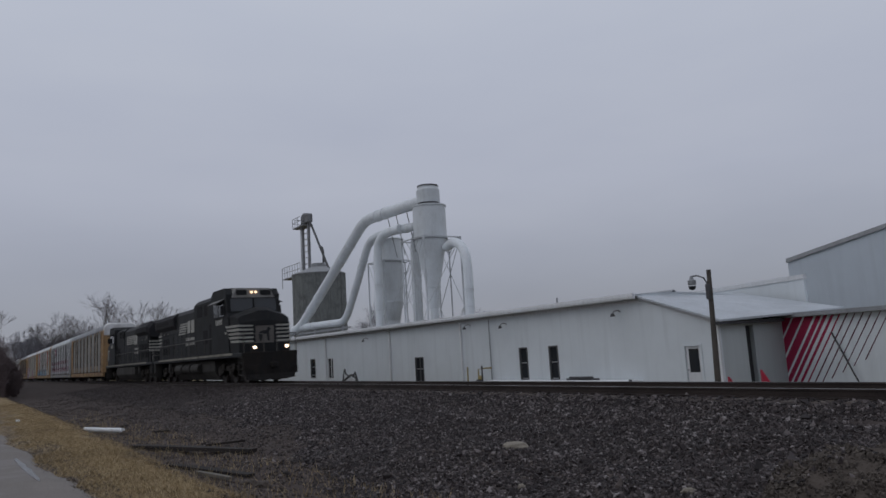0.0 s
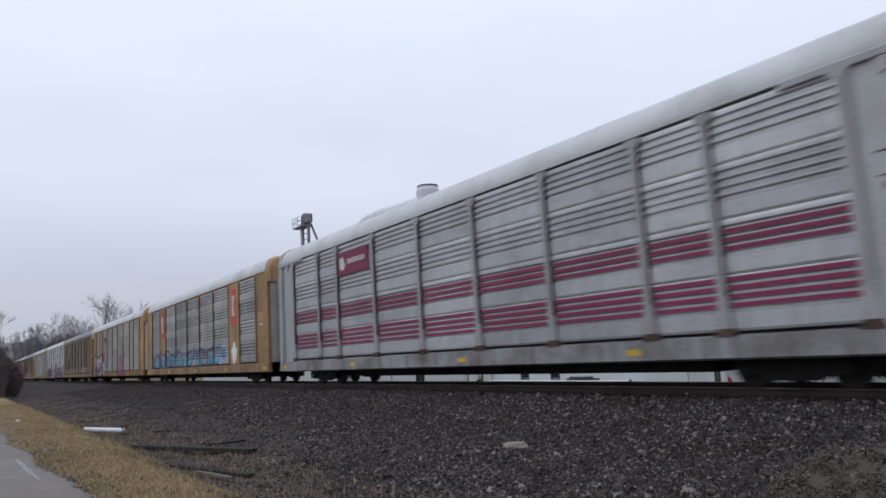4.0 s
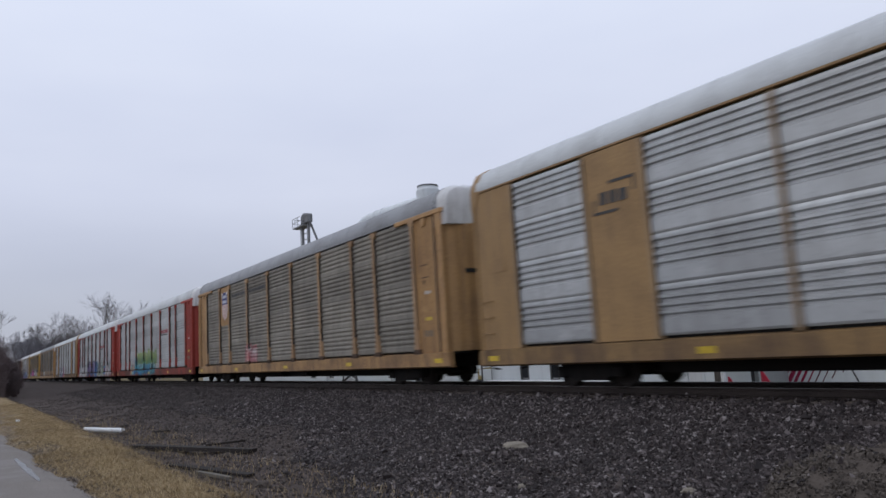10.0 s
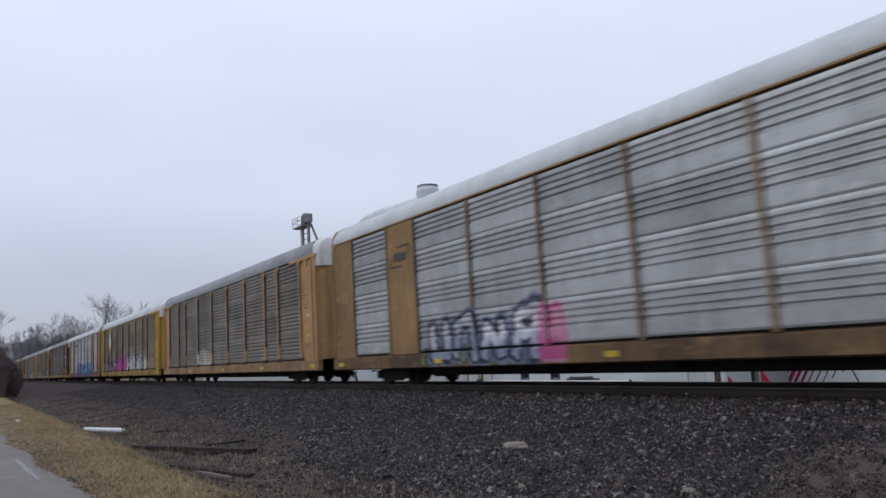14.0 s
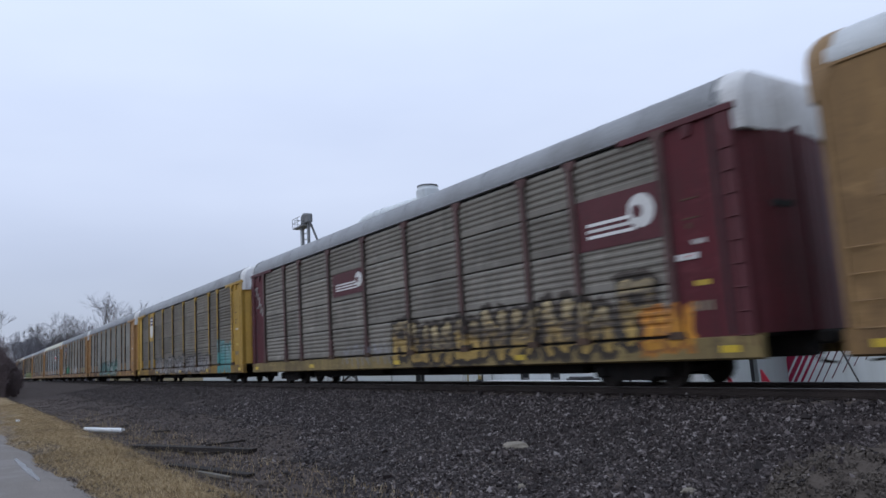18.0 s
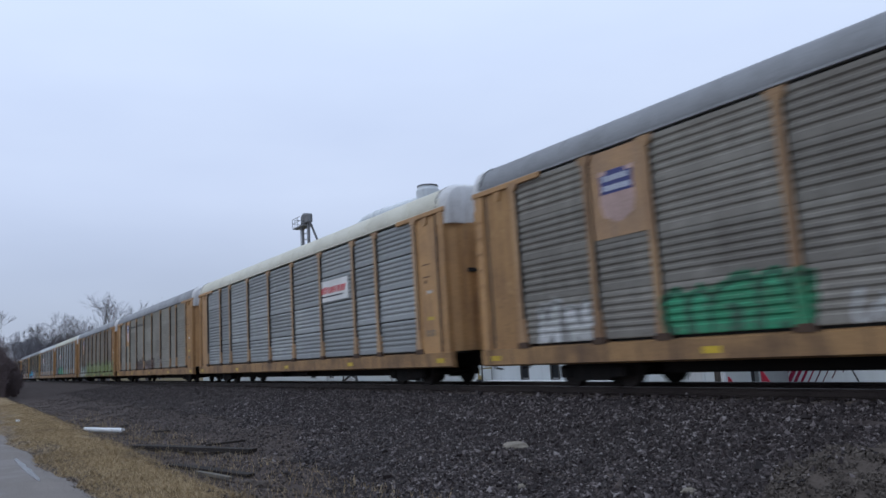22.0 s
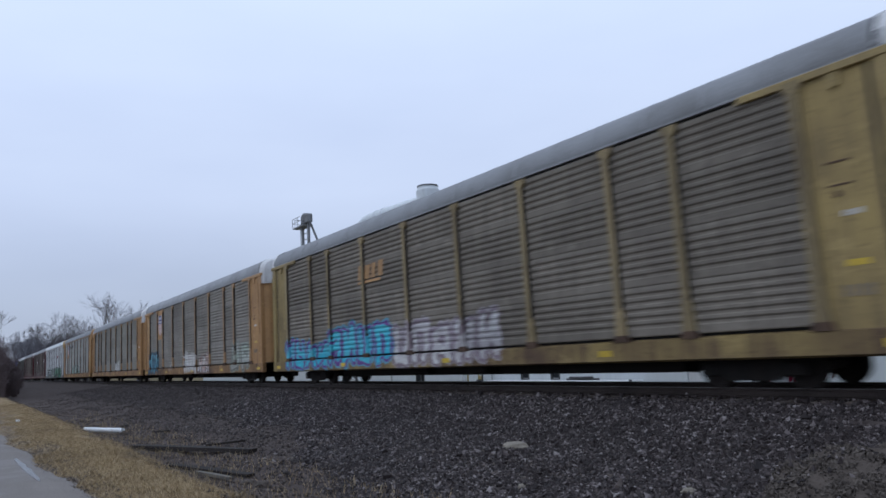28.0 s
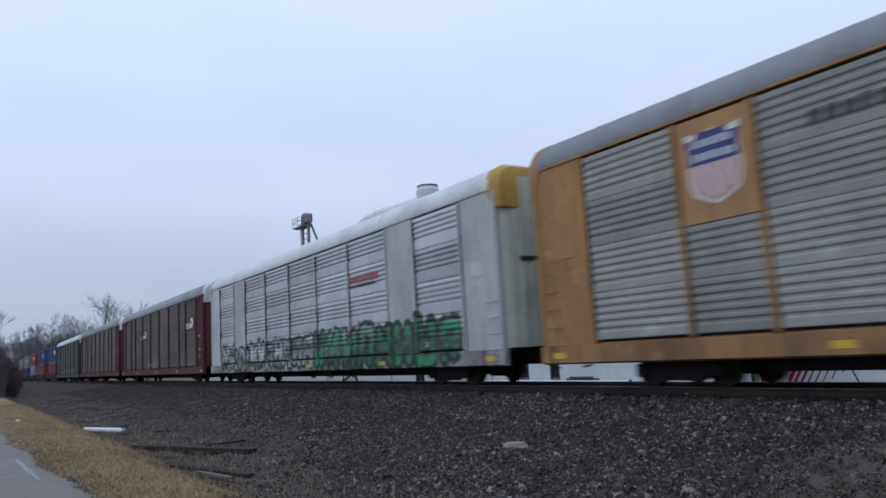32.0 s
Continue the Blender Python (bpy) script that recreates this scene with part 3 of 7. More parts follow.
def end_plate_pieces(kind):
    """The flat side sheet over a car's end, and what is fixed on it."""
    yield "end_plate", Shape().box(11.81, HALF - .05, -SIDE, -SIDE + .12, .98, 5.24)
    if kind == "old":
        yield "end_post", Shape().box(11.72, 11.90, -SIDE - .03, -SIDE + .02, .98, 5.22, .015)
        yield "sheet_rib", Shape().box(12.86, 12.92, -SIDE - .012, -SIDE + .02, 1.0, 5.1, .005)
        yield "header_bracket", Shape().along_y([(12.3, 5.14), (12.55, 5.14), (12.5, 4.9), (12.38, 4.86)], -SIDE - .05, -SIDE + .01)
        yield "corner_post", Shape().box(HALF - .42, HALF - .05, -SIDE - .05, -SIDE + .02, .98, 5.24, .02)
        yield "header_beam", Shape().box(10.7, HALF + .02, -SIDE - .07, -SIDE + .02, 5.12, 5.26, .015)
    else:
        yield "access_plate", Shape().box(12.2, 12.75, -SIDE - .014, -SIDE + .01, 3.0, 3.4)
        yield "corner_post", Shape().box(HALF - .14, HALF - .03, -SIDE - .03, -SIDE + .02, .98, 5.24, .02)


def ladder_mesh(kind):
    """Rungs in the corner: a full ladder on the older cars, a few grab irons low down on the newer ones."""
    s = Shape()
    a, b, count, pitch = (HALF - .36, HALF - .06, 9, .43) if kind == "old" else (HALF - .62, HALF - .22, 4, .42)
    if kind == "old":
        for x in (a, b):
            s.box(x - .012, x + .012, -SIDE - .075, -SIDE - .045, .8, 4.75)
    for i in range(count):
        z = 1.0 + i * pitch
        s.rod((a, -SIDE - .07, z), (b, -SIDE - .07, z), .013, n=5)
        if kind != "old":
            for x in (a, b):
                s.box(x - .012, x + .012, -SIDE - .075, -SIDE + .01, z - .012, z + .012)
    return s.mesh("ladder")


def end_door_mesh(kind, side):
    """One bowed leaf of the end doors, with shallow pressed folds."""
    n, pts = 17, []
    for i in range(n):
        a = i / (n - 1)
        pts.append((HALF + .20 - .26 * a ** 2.6 + (.025 if i % 4 in (1, 2) else 0), side * (.04 + a * 1.41)))
    ring = pts + [(x - .07, y) for x, y in reversed(pts)]
    top = 4.78 if kind == "old" else 5.6
    return Shape().loft([[(x, y, 1.02) for x, y in ring], [(x, y, top) for x, y in ring]]).mesh("end_door", 40)


def door_post_mesh():
    return Shape().box(HALF + .12, HALF + .26, -.05, .05, 1.0, 4.9, .015).mesh("door_post")


def door_slot_mesh():
    return Shape().box(HALF + .14, HALF + .215, -.95, -.35, 3.3, 3.42).mesh("door_slot")


def post_mesh(kind, x):
    w = {"old": .085, "wide": .05}[kind]
    s = Shape()
    prof = [(x - w, 5.2), (x + w, 5.2), (x + w, 1.75), (x + w * 1.9, 1.02), (x - w * 1.9, 1.02), (x - w, 1.75)] if kind == "old" else [(x - w, 5.2), (x + w, 5.2), (x + w, 1.02), (x - w, 1.02)]
    s.along_y(prof, -SIDE - (.078 if kind == "old" else .05), -SIDE + .08)
    if kind == "old":
        s.along_y([(x - w * 2.1, 5.2), (x + w * 2.1, 5.2), (x + w * 2.1, 5.1), (x + w, 4.98), (x - w, 4.98), (x - w * 2.1, 5.1)], -SIDE - .081, -SIDE + .02)
    return s.mesh("post")


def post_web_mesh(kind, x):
    """The flanks of a post, between its face and the sheets, dark with grime and painted shade."""
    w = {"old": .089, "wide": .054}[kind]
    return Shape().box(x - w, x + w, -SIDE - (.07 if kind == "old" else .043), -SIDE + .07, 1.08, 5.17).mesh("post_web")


def wide_panel_mesh(x0, x1):
    s = Shape().box(x0 + .06, x1 - .06, -SIDE - .02, -SIDE + .1, 1.02, 5.22)
    return s.mesh("flat_panel")


def bars(x0, x1, z0, z1, count, lean=0.0, y=-SIDE - .012, seed=1, shrink=0.55):
    """Unreadable lettering as plain bars of its size."""
    s, r = Shape(), random.Random(seed)
    step = (x1 - x0) / count
    for i in range(count):
        a = x0 + i * step
        b = a + step * (shrink + .25 * r.random())
        h = (z1 - z0) * (.85 + .15 * r.random())
        s.add([(a, y, z0), (b, y, z0), (b + lean, y, z0 + h), (a + lean, y, z0 + h), (a, y + .006, z0), (b, y + .006, z0), (b + lean, y + .006, z0 + h), (a + lean, y + .006, z0 + h)],
              [(0, 1, 2, 3), (4, 7, 6, 5), (0, 4, 5, 1), (2, 6, 7, 3), (1, 5, 6, 2), (0, 3, 7, 4)])
    return s


def letter_parts(name, parent, material, x0, x1, z0, z1, count, lean=0.0, y=-SIDE - .012, shrink=.6, label=""):
    """A row of plain bars, each a part of its own."""
    step = (x1 - x0) / count
    for i in range(count):
        part(name, bars(x0 + i * step, x0 + (i + 1) * step, z0, z1, 1, lean, y, i + 1, shrink), material, parent, label)


def slab(outline, y0, y1):
    """A flat sign in the plane of the car's side, from its outline (x, z)."""
    return Shape().loft([[(x, y0, z) for x, z in outline], [(x, y1, z) for x, z in outline]])


def shield_outline(x, z, w, h):
    return [(x - w * .5, z + h), (x - w * .25, z + h * .96), (x, z + h), (x + w * .25, z + h * .96), (x + w * .5, z + h), (x + w * .47, z + h * .7), (x + w * .5, z + h * .4),
            (x + w * .42, z + h * .15), (x + w * .2, z + h * .06), (x, z), (x - w * .2, z + h * .06), (x - w * .42, z + h * .15), (x - w * .5, z + h * .4), (x - w * .47, z + h * .7)]


def autorack(spec):
    """One enclosed car carrier. Its origin stands on the rail tops in the middle of the car; the camera sees its -y side."""
    car = tagged(empty("autorack_car"), spec["label"], "freight car", "autorack cars of the train")
    kind, ribs, slot = spec["kind"], spec["ribs"], spec.get("slot", False)
    paint, sheet, posts = spec["paint"], spec["sheet"], spec.get("post_art") or spec.get("posts") or spec["paint"]
    art_paint = spec.get("paint_art") or paint
    body = part("body", kept("core", lambda: Shape().box(-HALF + .1, HALF - .1, -SIDE + .12, SIDE - .12, .95, 5.3).mesh("body")), INSIDE, car)
    recolour(part("roof", kept("roof", roof_mesh), spec["roof"], car), spec["roof"])
    for i in range(-9, 10):
        recolour(part("roof_seam", kept("seam", roof_seam_mesh), spec["roof"], car, at=(i * 1.42, 0, 0)), spec["roof"])
    flip = (0, 0, math.pi)
    for turn in (0, 1):
        def put(name, me, mat, label=""):
            o = part(name, me, mat, car, label)
            if turn:
                o.rotation_euler = flip
            return recolour(o, mat)
        put("side_sill", kept("sill", lambda: Shape().along_x([(-SIDE - .06, .60), (-SIDE - .06, .98), (-SIDE + .1, 1.02), (-SIDE + .1, .56), (-SIDE + .02, .56)], -HALF - .02, HALF + .02).mesh("side_sill")), spec.get("sill_art") or spec.get("sill") or paint)
        put("top_chord", kept("chord", lambda: Shape().box(-HALF + .1, HALF - .1, -SIDE - .03, -SIDE + .1, 5.24, 5.3, .01).mesh("top_chord")), spec.get("chord") or (spec["roof"] if kind == "old" else paint))
        for piece, shape in kept(("plate", kind), lambda: [(q, sh.mesh(q)) for q, sh in end_plate_pieces(kind)]):
            put(piece, shape, art_paint if piece == "end_plate" else paint)
        put("end_cap", kept("cap", end_cap_mesh), spec["cap"])
        put("end_door", kept(("door", kind, -1), lambda: end_door_mesh(kind, -1)), spec["door"])
        put("end_door", kept(("door", kind, 1), lambda: end_door_mesh(kind, 1)), spec["door"])
        put("door_post", kept("door_post", door_post_mesh), spec["door"])
        put("door_slot", kept("door_slot", door_slot_mesh), INSIDE)
        put("ladder", kept(("ladder", kind), lambda: ladder_mesh(kind)), paint)
        put("coupler", kept("coupler", lambda: moved(coupler_mesh(), HALF + .1)), BLACK_IRON)
        put("brake_hose", kept("hose", lambda: moved(hose_mesh(), HALF - .05)), BLACK_IRON)

        def other_end(me):
            return moved(me, 0, mirror=True)
        for piece, shape in kept(("plate2", kind), lambda: [(q, other_end(sh.mesh(q))) for q, sh in end_plate_pieces(kind)]):
            put(piece, shape, art_paint if piece == "end_plate" else paint)
        put("ladder", kept(("ladder2", kind), lambda: other_end(ladder_mesh(kind))), paint)
        if kind == "old":
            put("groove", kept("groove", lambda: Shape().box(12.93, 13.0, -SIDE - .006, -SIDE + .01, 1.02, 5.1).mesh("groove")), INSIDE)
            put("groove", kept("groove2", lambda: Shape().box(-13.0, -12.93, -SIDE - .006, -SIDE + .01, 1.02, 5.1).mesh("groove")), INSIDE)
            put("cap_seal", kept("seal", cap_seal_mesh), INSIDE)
        for i, x in enumerate(BAYS):
            if kind == "old" and not turn:
                part("post_foot", kept(("foot", i), lambda: Shape().along_y([(x - .2, .985), (x + .2, .985), (x + .15, 1.13), (x - .15, 1.13)], -SIDE - .084, -SIDE + .03).mesh("post_foot")), RUSTY, car)
            if not turn:
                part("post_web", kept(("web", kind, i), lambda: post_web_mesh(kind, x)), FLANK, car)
            put("post", kept(("post", kind, i), lambda: post_mesh(kind, x)), posts)
        for i in range(9):
            x0, x1 = BAYS[i], BAYS[i + 1]
            if kind == "wide" and i in spec.get("flat", (1, 7)):
                put("flat_panel", kept(("flat", i), lambda: wide_panel_mesh(x0, x1)), art_paint)
            else:
                for k, z in enumerate(ROW_Z):
                    o = put("side_panel", kept(("near", ribs, slot, i, k), lambda: Shape().along_x(panel_profile(ribs, z, ROW_H, slot), x0 + .05, x1 - .05).mesh("side_panel")), sheet)
    part("underframe", kept("under", underframe_mesh), BLACK_IRON, car)
    for x in (-10.0, 10.0):
        build_truck(car, x)
    for i, x in enumerate((-12.9, -6.3, 0.6, 6.9, 12.9)):
        part("reflector", kept(("tape", i), lambda: Shape().box(x - .2, x + .2, -SIDE - .066, -SIDE - .058, .70, .83).mesh("reflector")), REFLECT, car)
    if kind == "old":
        part("warning_label", kept("label", lambda: Shape().box(12.25, 12.6, -SIDE - .006, -SIDE + .004, 1.98, 2.08).mesh("warning_label")), REFLECT, car)
        part("door_latch", kept("latch", lambda: Shape().box(12.12, 12.5, -SIDE - .012, -SIDE + .004, 3.28, 3.31).box(12.12, 12.5, -SIDE - .012, -SIDE + .004, 3.66, 3.69).box(12.2, 12.3, -SIDE - .012, -SIDE + .004, 3.1, 3.2).mesh("door_latch")), RUSTY, car)
        part("stencil_patch", kept("patch", lambda: bars(12.15, 12.65, 1.5, 1.7, 4, y=-SIDE - .01, seed=21, shrink=.5).mesh("stencil_patch")), FADED_MARK, car)
    part("stencil", kept("stencil", lambda: bars(12.3, 12.62, 2.78, 2.88, 4, y=-SIDE - .01).mesh("stencil")), WHITE_MARK, car)
    if spec.get("extra"):
        spec["extra"](car)
    return car


def underframe_mesh():
    s = Shape().box(-HALF, HALF, -.35, .35, .55, .96)
    s.box(-8.2, 8.2, -.7, .7, .3, .6)
    s.box(-8.2, 8.2, -1.35, 1.35, .62, .8)
    for x in (-8.3, -4.2, 0, 4.2, 8.3):
        s.box(x - .08, x + .08, -SIDE + .02, SIDE - .02, .6, .95)
    s.rod((-3, -.9, .55), (-1.4, -.9, .55), .2, n=10)
    s.box(1.0, 1.9, -1.2, -.7, .38, .66, .03)
    return s.mesh("underframe")


def moved(me, dx, mirror=False):
    """Shift a mesh along the car, or mirror it to the car's other end."""
    me.transform(Matrix.Translation((dx, 0, 0)))
    if mirror:
        me.transform(Matrix.Diagonal((-1, 1, 1, 1)))
        me.flip_normals()
    return me


# ---- the cars, in their order behind the engines ----
PAINTS = {
    "tan_yellow": ((0.43, 0.250, 0.104), (0.18, 0.105, 0.066), 0.55), "faded_yellow": ((0.395, 0.244, 0.112), (0.16, 0.10, 0.068), 0.6),
    "bright_yellow": ((0.47, 0.29, 0.05), (0.15, 0.10, 0.05), 0.4), "olive_yellow": ((0.31, 0.23, 0.09), (0.1, 0.075, 0.05), 0.6),
    "brown_tan": ((0.31, 0.188, 0.078), (0.11, 0.07, 0.045), 0.4), "red_orange": ((0.34, 0.047, 0.033), (0.12, 0.04, 0.03), 0.4),
    "orange_tan": ((0.39, 0.215, 0.075), (0.15, 0.09, 0.055), 0.5), "maroon": ((0.085, 0.013, 0.019), (0.04, 0.022, 0.022), 0.4),
    "light_grey": ((0.36, 0.372, 0.376), (0.2, 0.19, 0.18), 0.4), "dull_white": ((0.52, 0.52, 0.52), (0.24, 0.22, 0.2), 0.4), "dark_green": ((0.04, 0.055, 0.05), (0.035, 0.03, 0.028), 0.4)}
MADE = {k: grime_paint(k + "_car_paint", c, d, a) for k, (c, d, a) in PAINTS.items()}
PAINTS["worn_yellow"] = ((0.34, 0.25, 0.155), (0.12, 0.1, 0.08), 0.6)
MADE["worn_yellow"] = grime_paint("worn_yellow_post_paint", *PAINTS["worn_yellow"])
DULL = {}
for k, (c, d, a) in list(PAINTS.items()):
    if k not in ("red_orange", "bright_yellow"):
        PAINTS["dull_" + k] = (tuple(.74 * q + .26 * w_ for q, w_ in zip(c, (.27, .25, .215))), d, .6)
        MADE["dull_" + k] = grime_paint("dull_" + k + "_post_paint", *PAINTS["dull_" + k])
    DULL[MADE[k].name] = MADE.get("dull_" + k, MADE[k])
SILL = {}
for k in [q for q in PAINTS if q == "dull_white" or not q.startswith("dull_")]:
    c, d, a = PAINTS[k]
    PAINTS["sill_" + k] = (tuple(.82 * q for q in c), (.075, .046, .034), .85)
    MADE["sill_" + k] = SILL[MADE[k].name] = grime_paint("rust_stained_sill_" + k, *PAINTS["sill_" + k], vary=.08)
TAN, TAN_OLD, YELLOW, OLIVE, BROWN_TAN, ORANGE, ORANGE_TAN, MAROON, CAR_GREY, CAR_WHITE, DARK_GREEN = (MADE[k] for k in (
    "tan_yellow", "faded_yellow", "bright_yellow", "olive_yellow", "brown_tan", "red_orange", "orange_tan", "maroon", "light_grey", "dull_white", "dark_green"))
FADED_PLATE = grime_paint("faded_orange_plate", (0.40, 0.245, 0.125), (0.2, 0.15, 0.12), 0.5)
FADED_SHIELD = grime_paint("bleached_emblem_paint", (0.46, 0.32, 0.29), (0.3, 0.22, 0.18), 0.5)
ROOF_GREY = grime_paint("grey_roof_sheet", (0.25, 0.257, 0.27), (0.13, 0.125, 0.12), 0.5, streak=False)
ROOF_PALE = grime_paint("pale_roof_sheet", (0.58, 0.60, 0.61), (0.28, 0.27, 0.26), 0.45, streak=False)
ROOF_CREAM = grime_paint("cream_roof_sheet", (0.62, 0.60, 0.50), (0.36, 0.33, 0.26), 0.4, streak=False)
CAP_WHITE = grime_paint("white_end_hood", (0.66, 0.66, 0.66), (0.25, 0.22, 0.2), 0.5)
DOOR_PALE = grime_paint("pale_green_white_end_door", (0.52, 0.54, 0.46), (0.2, 0.17, 0.13), 0.5)
DOOR_GREY = grime_paint("streaked_grey_end_door", (0.36, 0.34, 0.31), (0.1, 0.08, 0.07), 0.6)
SIGN_RED = grime_paint("dark_red_sign_paint", (0.21, 0.022, 0.07), (0.12, 0.04, 0.05), 0.25)
SIGN_BLUE = grime_paint("dark_blue_sign_paint", (0.04, 0.045, 0.16), (0.08, 0.08, 0.1), 0.3)
EMBLEM_PALE = grime_paint("pale_blue_white_sign_paint", (0.45, 0.48, 0.56), (0.3, 0.3, 0.34), 0.4)
SIGN_PINK = grime_paint("faded_red_sign_paint", (0.55, 0.33, 0.32), (0.4, 0.3, 0.26), 0.4)
SIGN_WHITE = grime_paint("white_sign_paint", (0.7, 0.69, 0.67), (0.4, 0.38, 0.34), 0.3)
LOGO_RED = grime_paint("faded_red_lettering", (0.36, 0.06, 0.08), (0.3, 0.16, 0.17), 0.4)
SIGN_SCARLET = grime_paint("red_lettering_paint", (0.5, 0.04, 0.05), (0.3, 0.1, 0.1), 0.25)

ZINC, ZINC_DIRT = (0.34, 0.345, 0.34), (0.13, 0.115, 0.10)
BLUE_ZINC, BROWN_ZINC = (0.32, 0.345, 0.375), (0.20, 0.175, 0.148)
K, W = (0.02, 0.02, 0.025), (0.65, 0.65, 0.66)
CYAN, TEAL, BLUE, NAVY = (0.05, 0.42, 0.55), (0.04, 0.26, 0.25), (0.05, 0.12, 0.42), (0.03, 0.04, 0.13)
PURPLE, PINK, PLUM = (0.12, 0.05, 0.22), (0.55, 0.07, 0.26), (0.07, 0.025, 0.08)
LIME, GREEN, GOLD, RUST = (0.33, 0.37, 0.15), (0.04, 0.30, 0.12), (0.55, 0.35, 0.04), (0.40, 0.12, 0.04)
MINT = (0.30, 0.45, 0.36)

sheet_plain = galvanised("galvanised_sheet", ZINC, ZINC_DIRT, 0.45)


def shield(car, x, z, w=1.0, h=1.45, plate=True, faded=False):
    """A shield-shaped emblem on its painted plate: plain shapes in its colours."""
    if plate:
        part("emblem_plate", slab([(x - .87, z - .3), (x + .87, z - .3), (x + .87, 5.18), (x - .87, 5.18)], -SIDE - .012, -SIDE + .02), FADED_PLATE if faded else ORANGE_TAN, car)
    e = part("emblem", slab(shield_outline(x, z, w, h), -SIDE - .018, -SIDE), FADED_SHIELD if faded else SIGN_WHITE, car, "shield-shaped emblem in faded red, white and blue")
    low = [(x + w * a, z + h * b) for a, b in ((-.45, .54), (.45, .54), (.46, .40), (.38, .18), (.18, .09), (0, .04), (-.18, .09), (-.38, .18), (-.46, .40))]
    part("emblem_field", slab(low, -SIDE - .024, -SIDE - .01), FADED_SHIELD if faded else SIGN_PINK, e)
    crown = [(x + w * a, z + h * b) for a, b in ((-.47, .55), (.47, .55), (.45, .72), (.49, .90), (.30, .90), (.25, .98), (-.25, .98), (-.30, .90), (-.49, .90), (-.45, .72))]
    part("emblem_top", slab(crown, -SIDE - .026, -SIDE - .01), SIGN_BLUE, e)
    if not faded:
        for i in range(4):
            a = x - w * .33 + i * w * .19
            lo = z + h * (.12 if 0 < i < 3 else .20)
            part("emblem_stripe", Shape().box(a, a + w * .05, -SIDE - .03, -SIDE - .02, lo, z + h * .52), SIGN_WHITE, e)
    for lo, count in ((.60, 7), (.78, 5)):
        part("emblem_letters", bars(x - w * .38, x + w * .40, z + h * lo, z + h * (lo + .11), count, y=-SIDE - .033, shrink=.75), EMBLEM_PALE, e)


def car_2(car):
    """Rows of dark red stripes and a red sign."""
    for i in range(9):
        for k, (z0, count) in enumerate(((1.42, 4), (2.46, 3))):
            s = Shape()
            for q in range(count):
                s.box(BAYS[i] + .12, BAYS[i + 1] - .12, -SIDE - .008, -SIDE + .02, z0 + .085 + q * .16, z0 + .165 + q * .16)
            part("stripe_band", s, SIGN_RED, car, "dark red stripes")
    sign = part("sign", slab([(-7.2, 4.05), (-4.8, 4.05), (-4.8, 4.9), (-7.2, 4.9)], -SIDE - .05, -SIDE), SIGN_RED, car, "dark red sign with white lettering")
    part("sign_letters", bars(-6.4, -5.0, 4.42, 4.62, 7, y=-SIDE - .056), WHITE_MARK, sign)
    part("sign_mark", slab([(-7.05, 4.3), (-6.8, 4.2), (-6.6, 4.4), (-6.8, 4.75), (-7.03, 4.65)], -SIDE - .056, -SIDE - .04), WHITE_MARK, sign)


def car_3(car):
    for x in (8.28, -8.28):
        s = part("emblem", slab([(x - .4, 3.1), (x + .35, 3.1), (x + .4, 4.9), (x - .4, 4.9)], -SIDE - .035, -SIDE), SIGN_SCARLET, car, "red emblem with white mark")
        part("emblem_mark", slab([(x - .2, 3.5), (x + .25, 3.5), (x + .05, 4.0), (x + .25, 4.6), (x - .2, 4.6)], -SIDE - .042, -SIDE - .03), WHITE_MARK, s)
    part("spray_paint", slab([(8.28 + .42 * math.cos(a * .42) * (1 + .22 * math.sin(a * 2.1)), 1.6 + .5 * math.sin(a * .42) * (1 + .2 * math.cos(a * 1.7))) for a in range(15)], -SIDE - .03, -SIDE), SIGN_WHITE, car)


def car_4(car):
    part("lettering", bars(-6.9, -4.35, 4.05, 4.5, 4, .25, seed=4), BLACK_MARK, car, "faded black slanted lettering")
    part("lettering", bars(-6.9, -4.6, 3.85, 3.95, 9, .05, seed=5), BLACK_MARK, car)


def red_logo(x, z, w, h=.25):
    def add(car):
        part("lettering", bars(x - w / 2, x + w / 2, z, z + h, 11, .08, seed=7), LOGO_RED, car, "red slanted lettering")
        part("lettering_line", bars(x - w / 2 - .2, x + w / 2 - .2, z - .16, z - .06, 9, .04, seed=8, shrink=.75), BLACK_MARK, car)
    return add


def car_text(x0, x1, z, h=.26, count=12):
    def add(car):
        part("lettering", bars(x0, x1, z, z + h, count, .03, seed=3), BLACK_MARK, car, "worn black lettering")
    return add


def both(*adders):
    def add(car):
        for a in adders:
            a(car)
    return add


def shield_at(x=-8.28, z=3.42, w=.96, h=1.5, faded=False):
    return lambda car: shield(car, x, z, w, h, True, faded)


def rail_mark(x, z):
    """Dark worn lettering between two brackets."""
    def add(car):
        p = part("lettering", bars(x - .42, x + .42, z, z + .3, 3, .03, y=-SIDE - .032, seed=3, shrink=.7), BLACK_MARK, car, "worn black lettering between brackets")
        part("bracket", Shape().box(x - .62, x - .56, -SIDE - .032, -SIDE - .018, z - .14, z + .14).box(x - .62, x + .1, -SIDE - .032, -SIDE - .018, z - .2, z - .14), BLACK_MARK, p)
        part("bracket", Shape().box(x + .56, x + .62, -SIDE - .032, -SIDE - .018, z + .16, z + .44).box(x - .1, x + .62, -SIDE - .032, -SIDE - .018, z + .44, z + .5), BLACK_MARK, p)
    return add


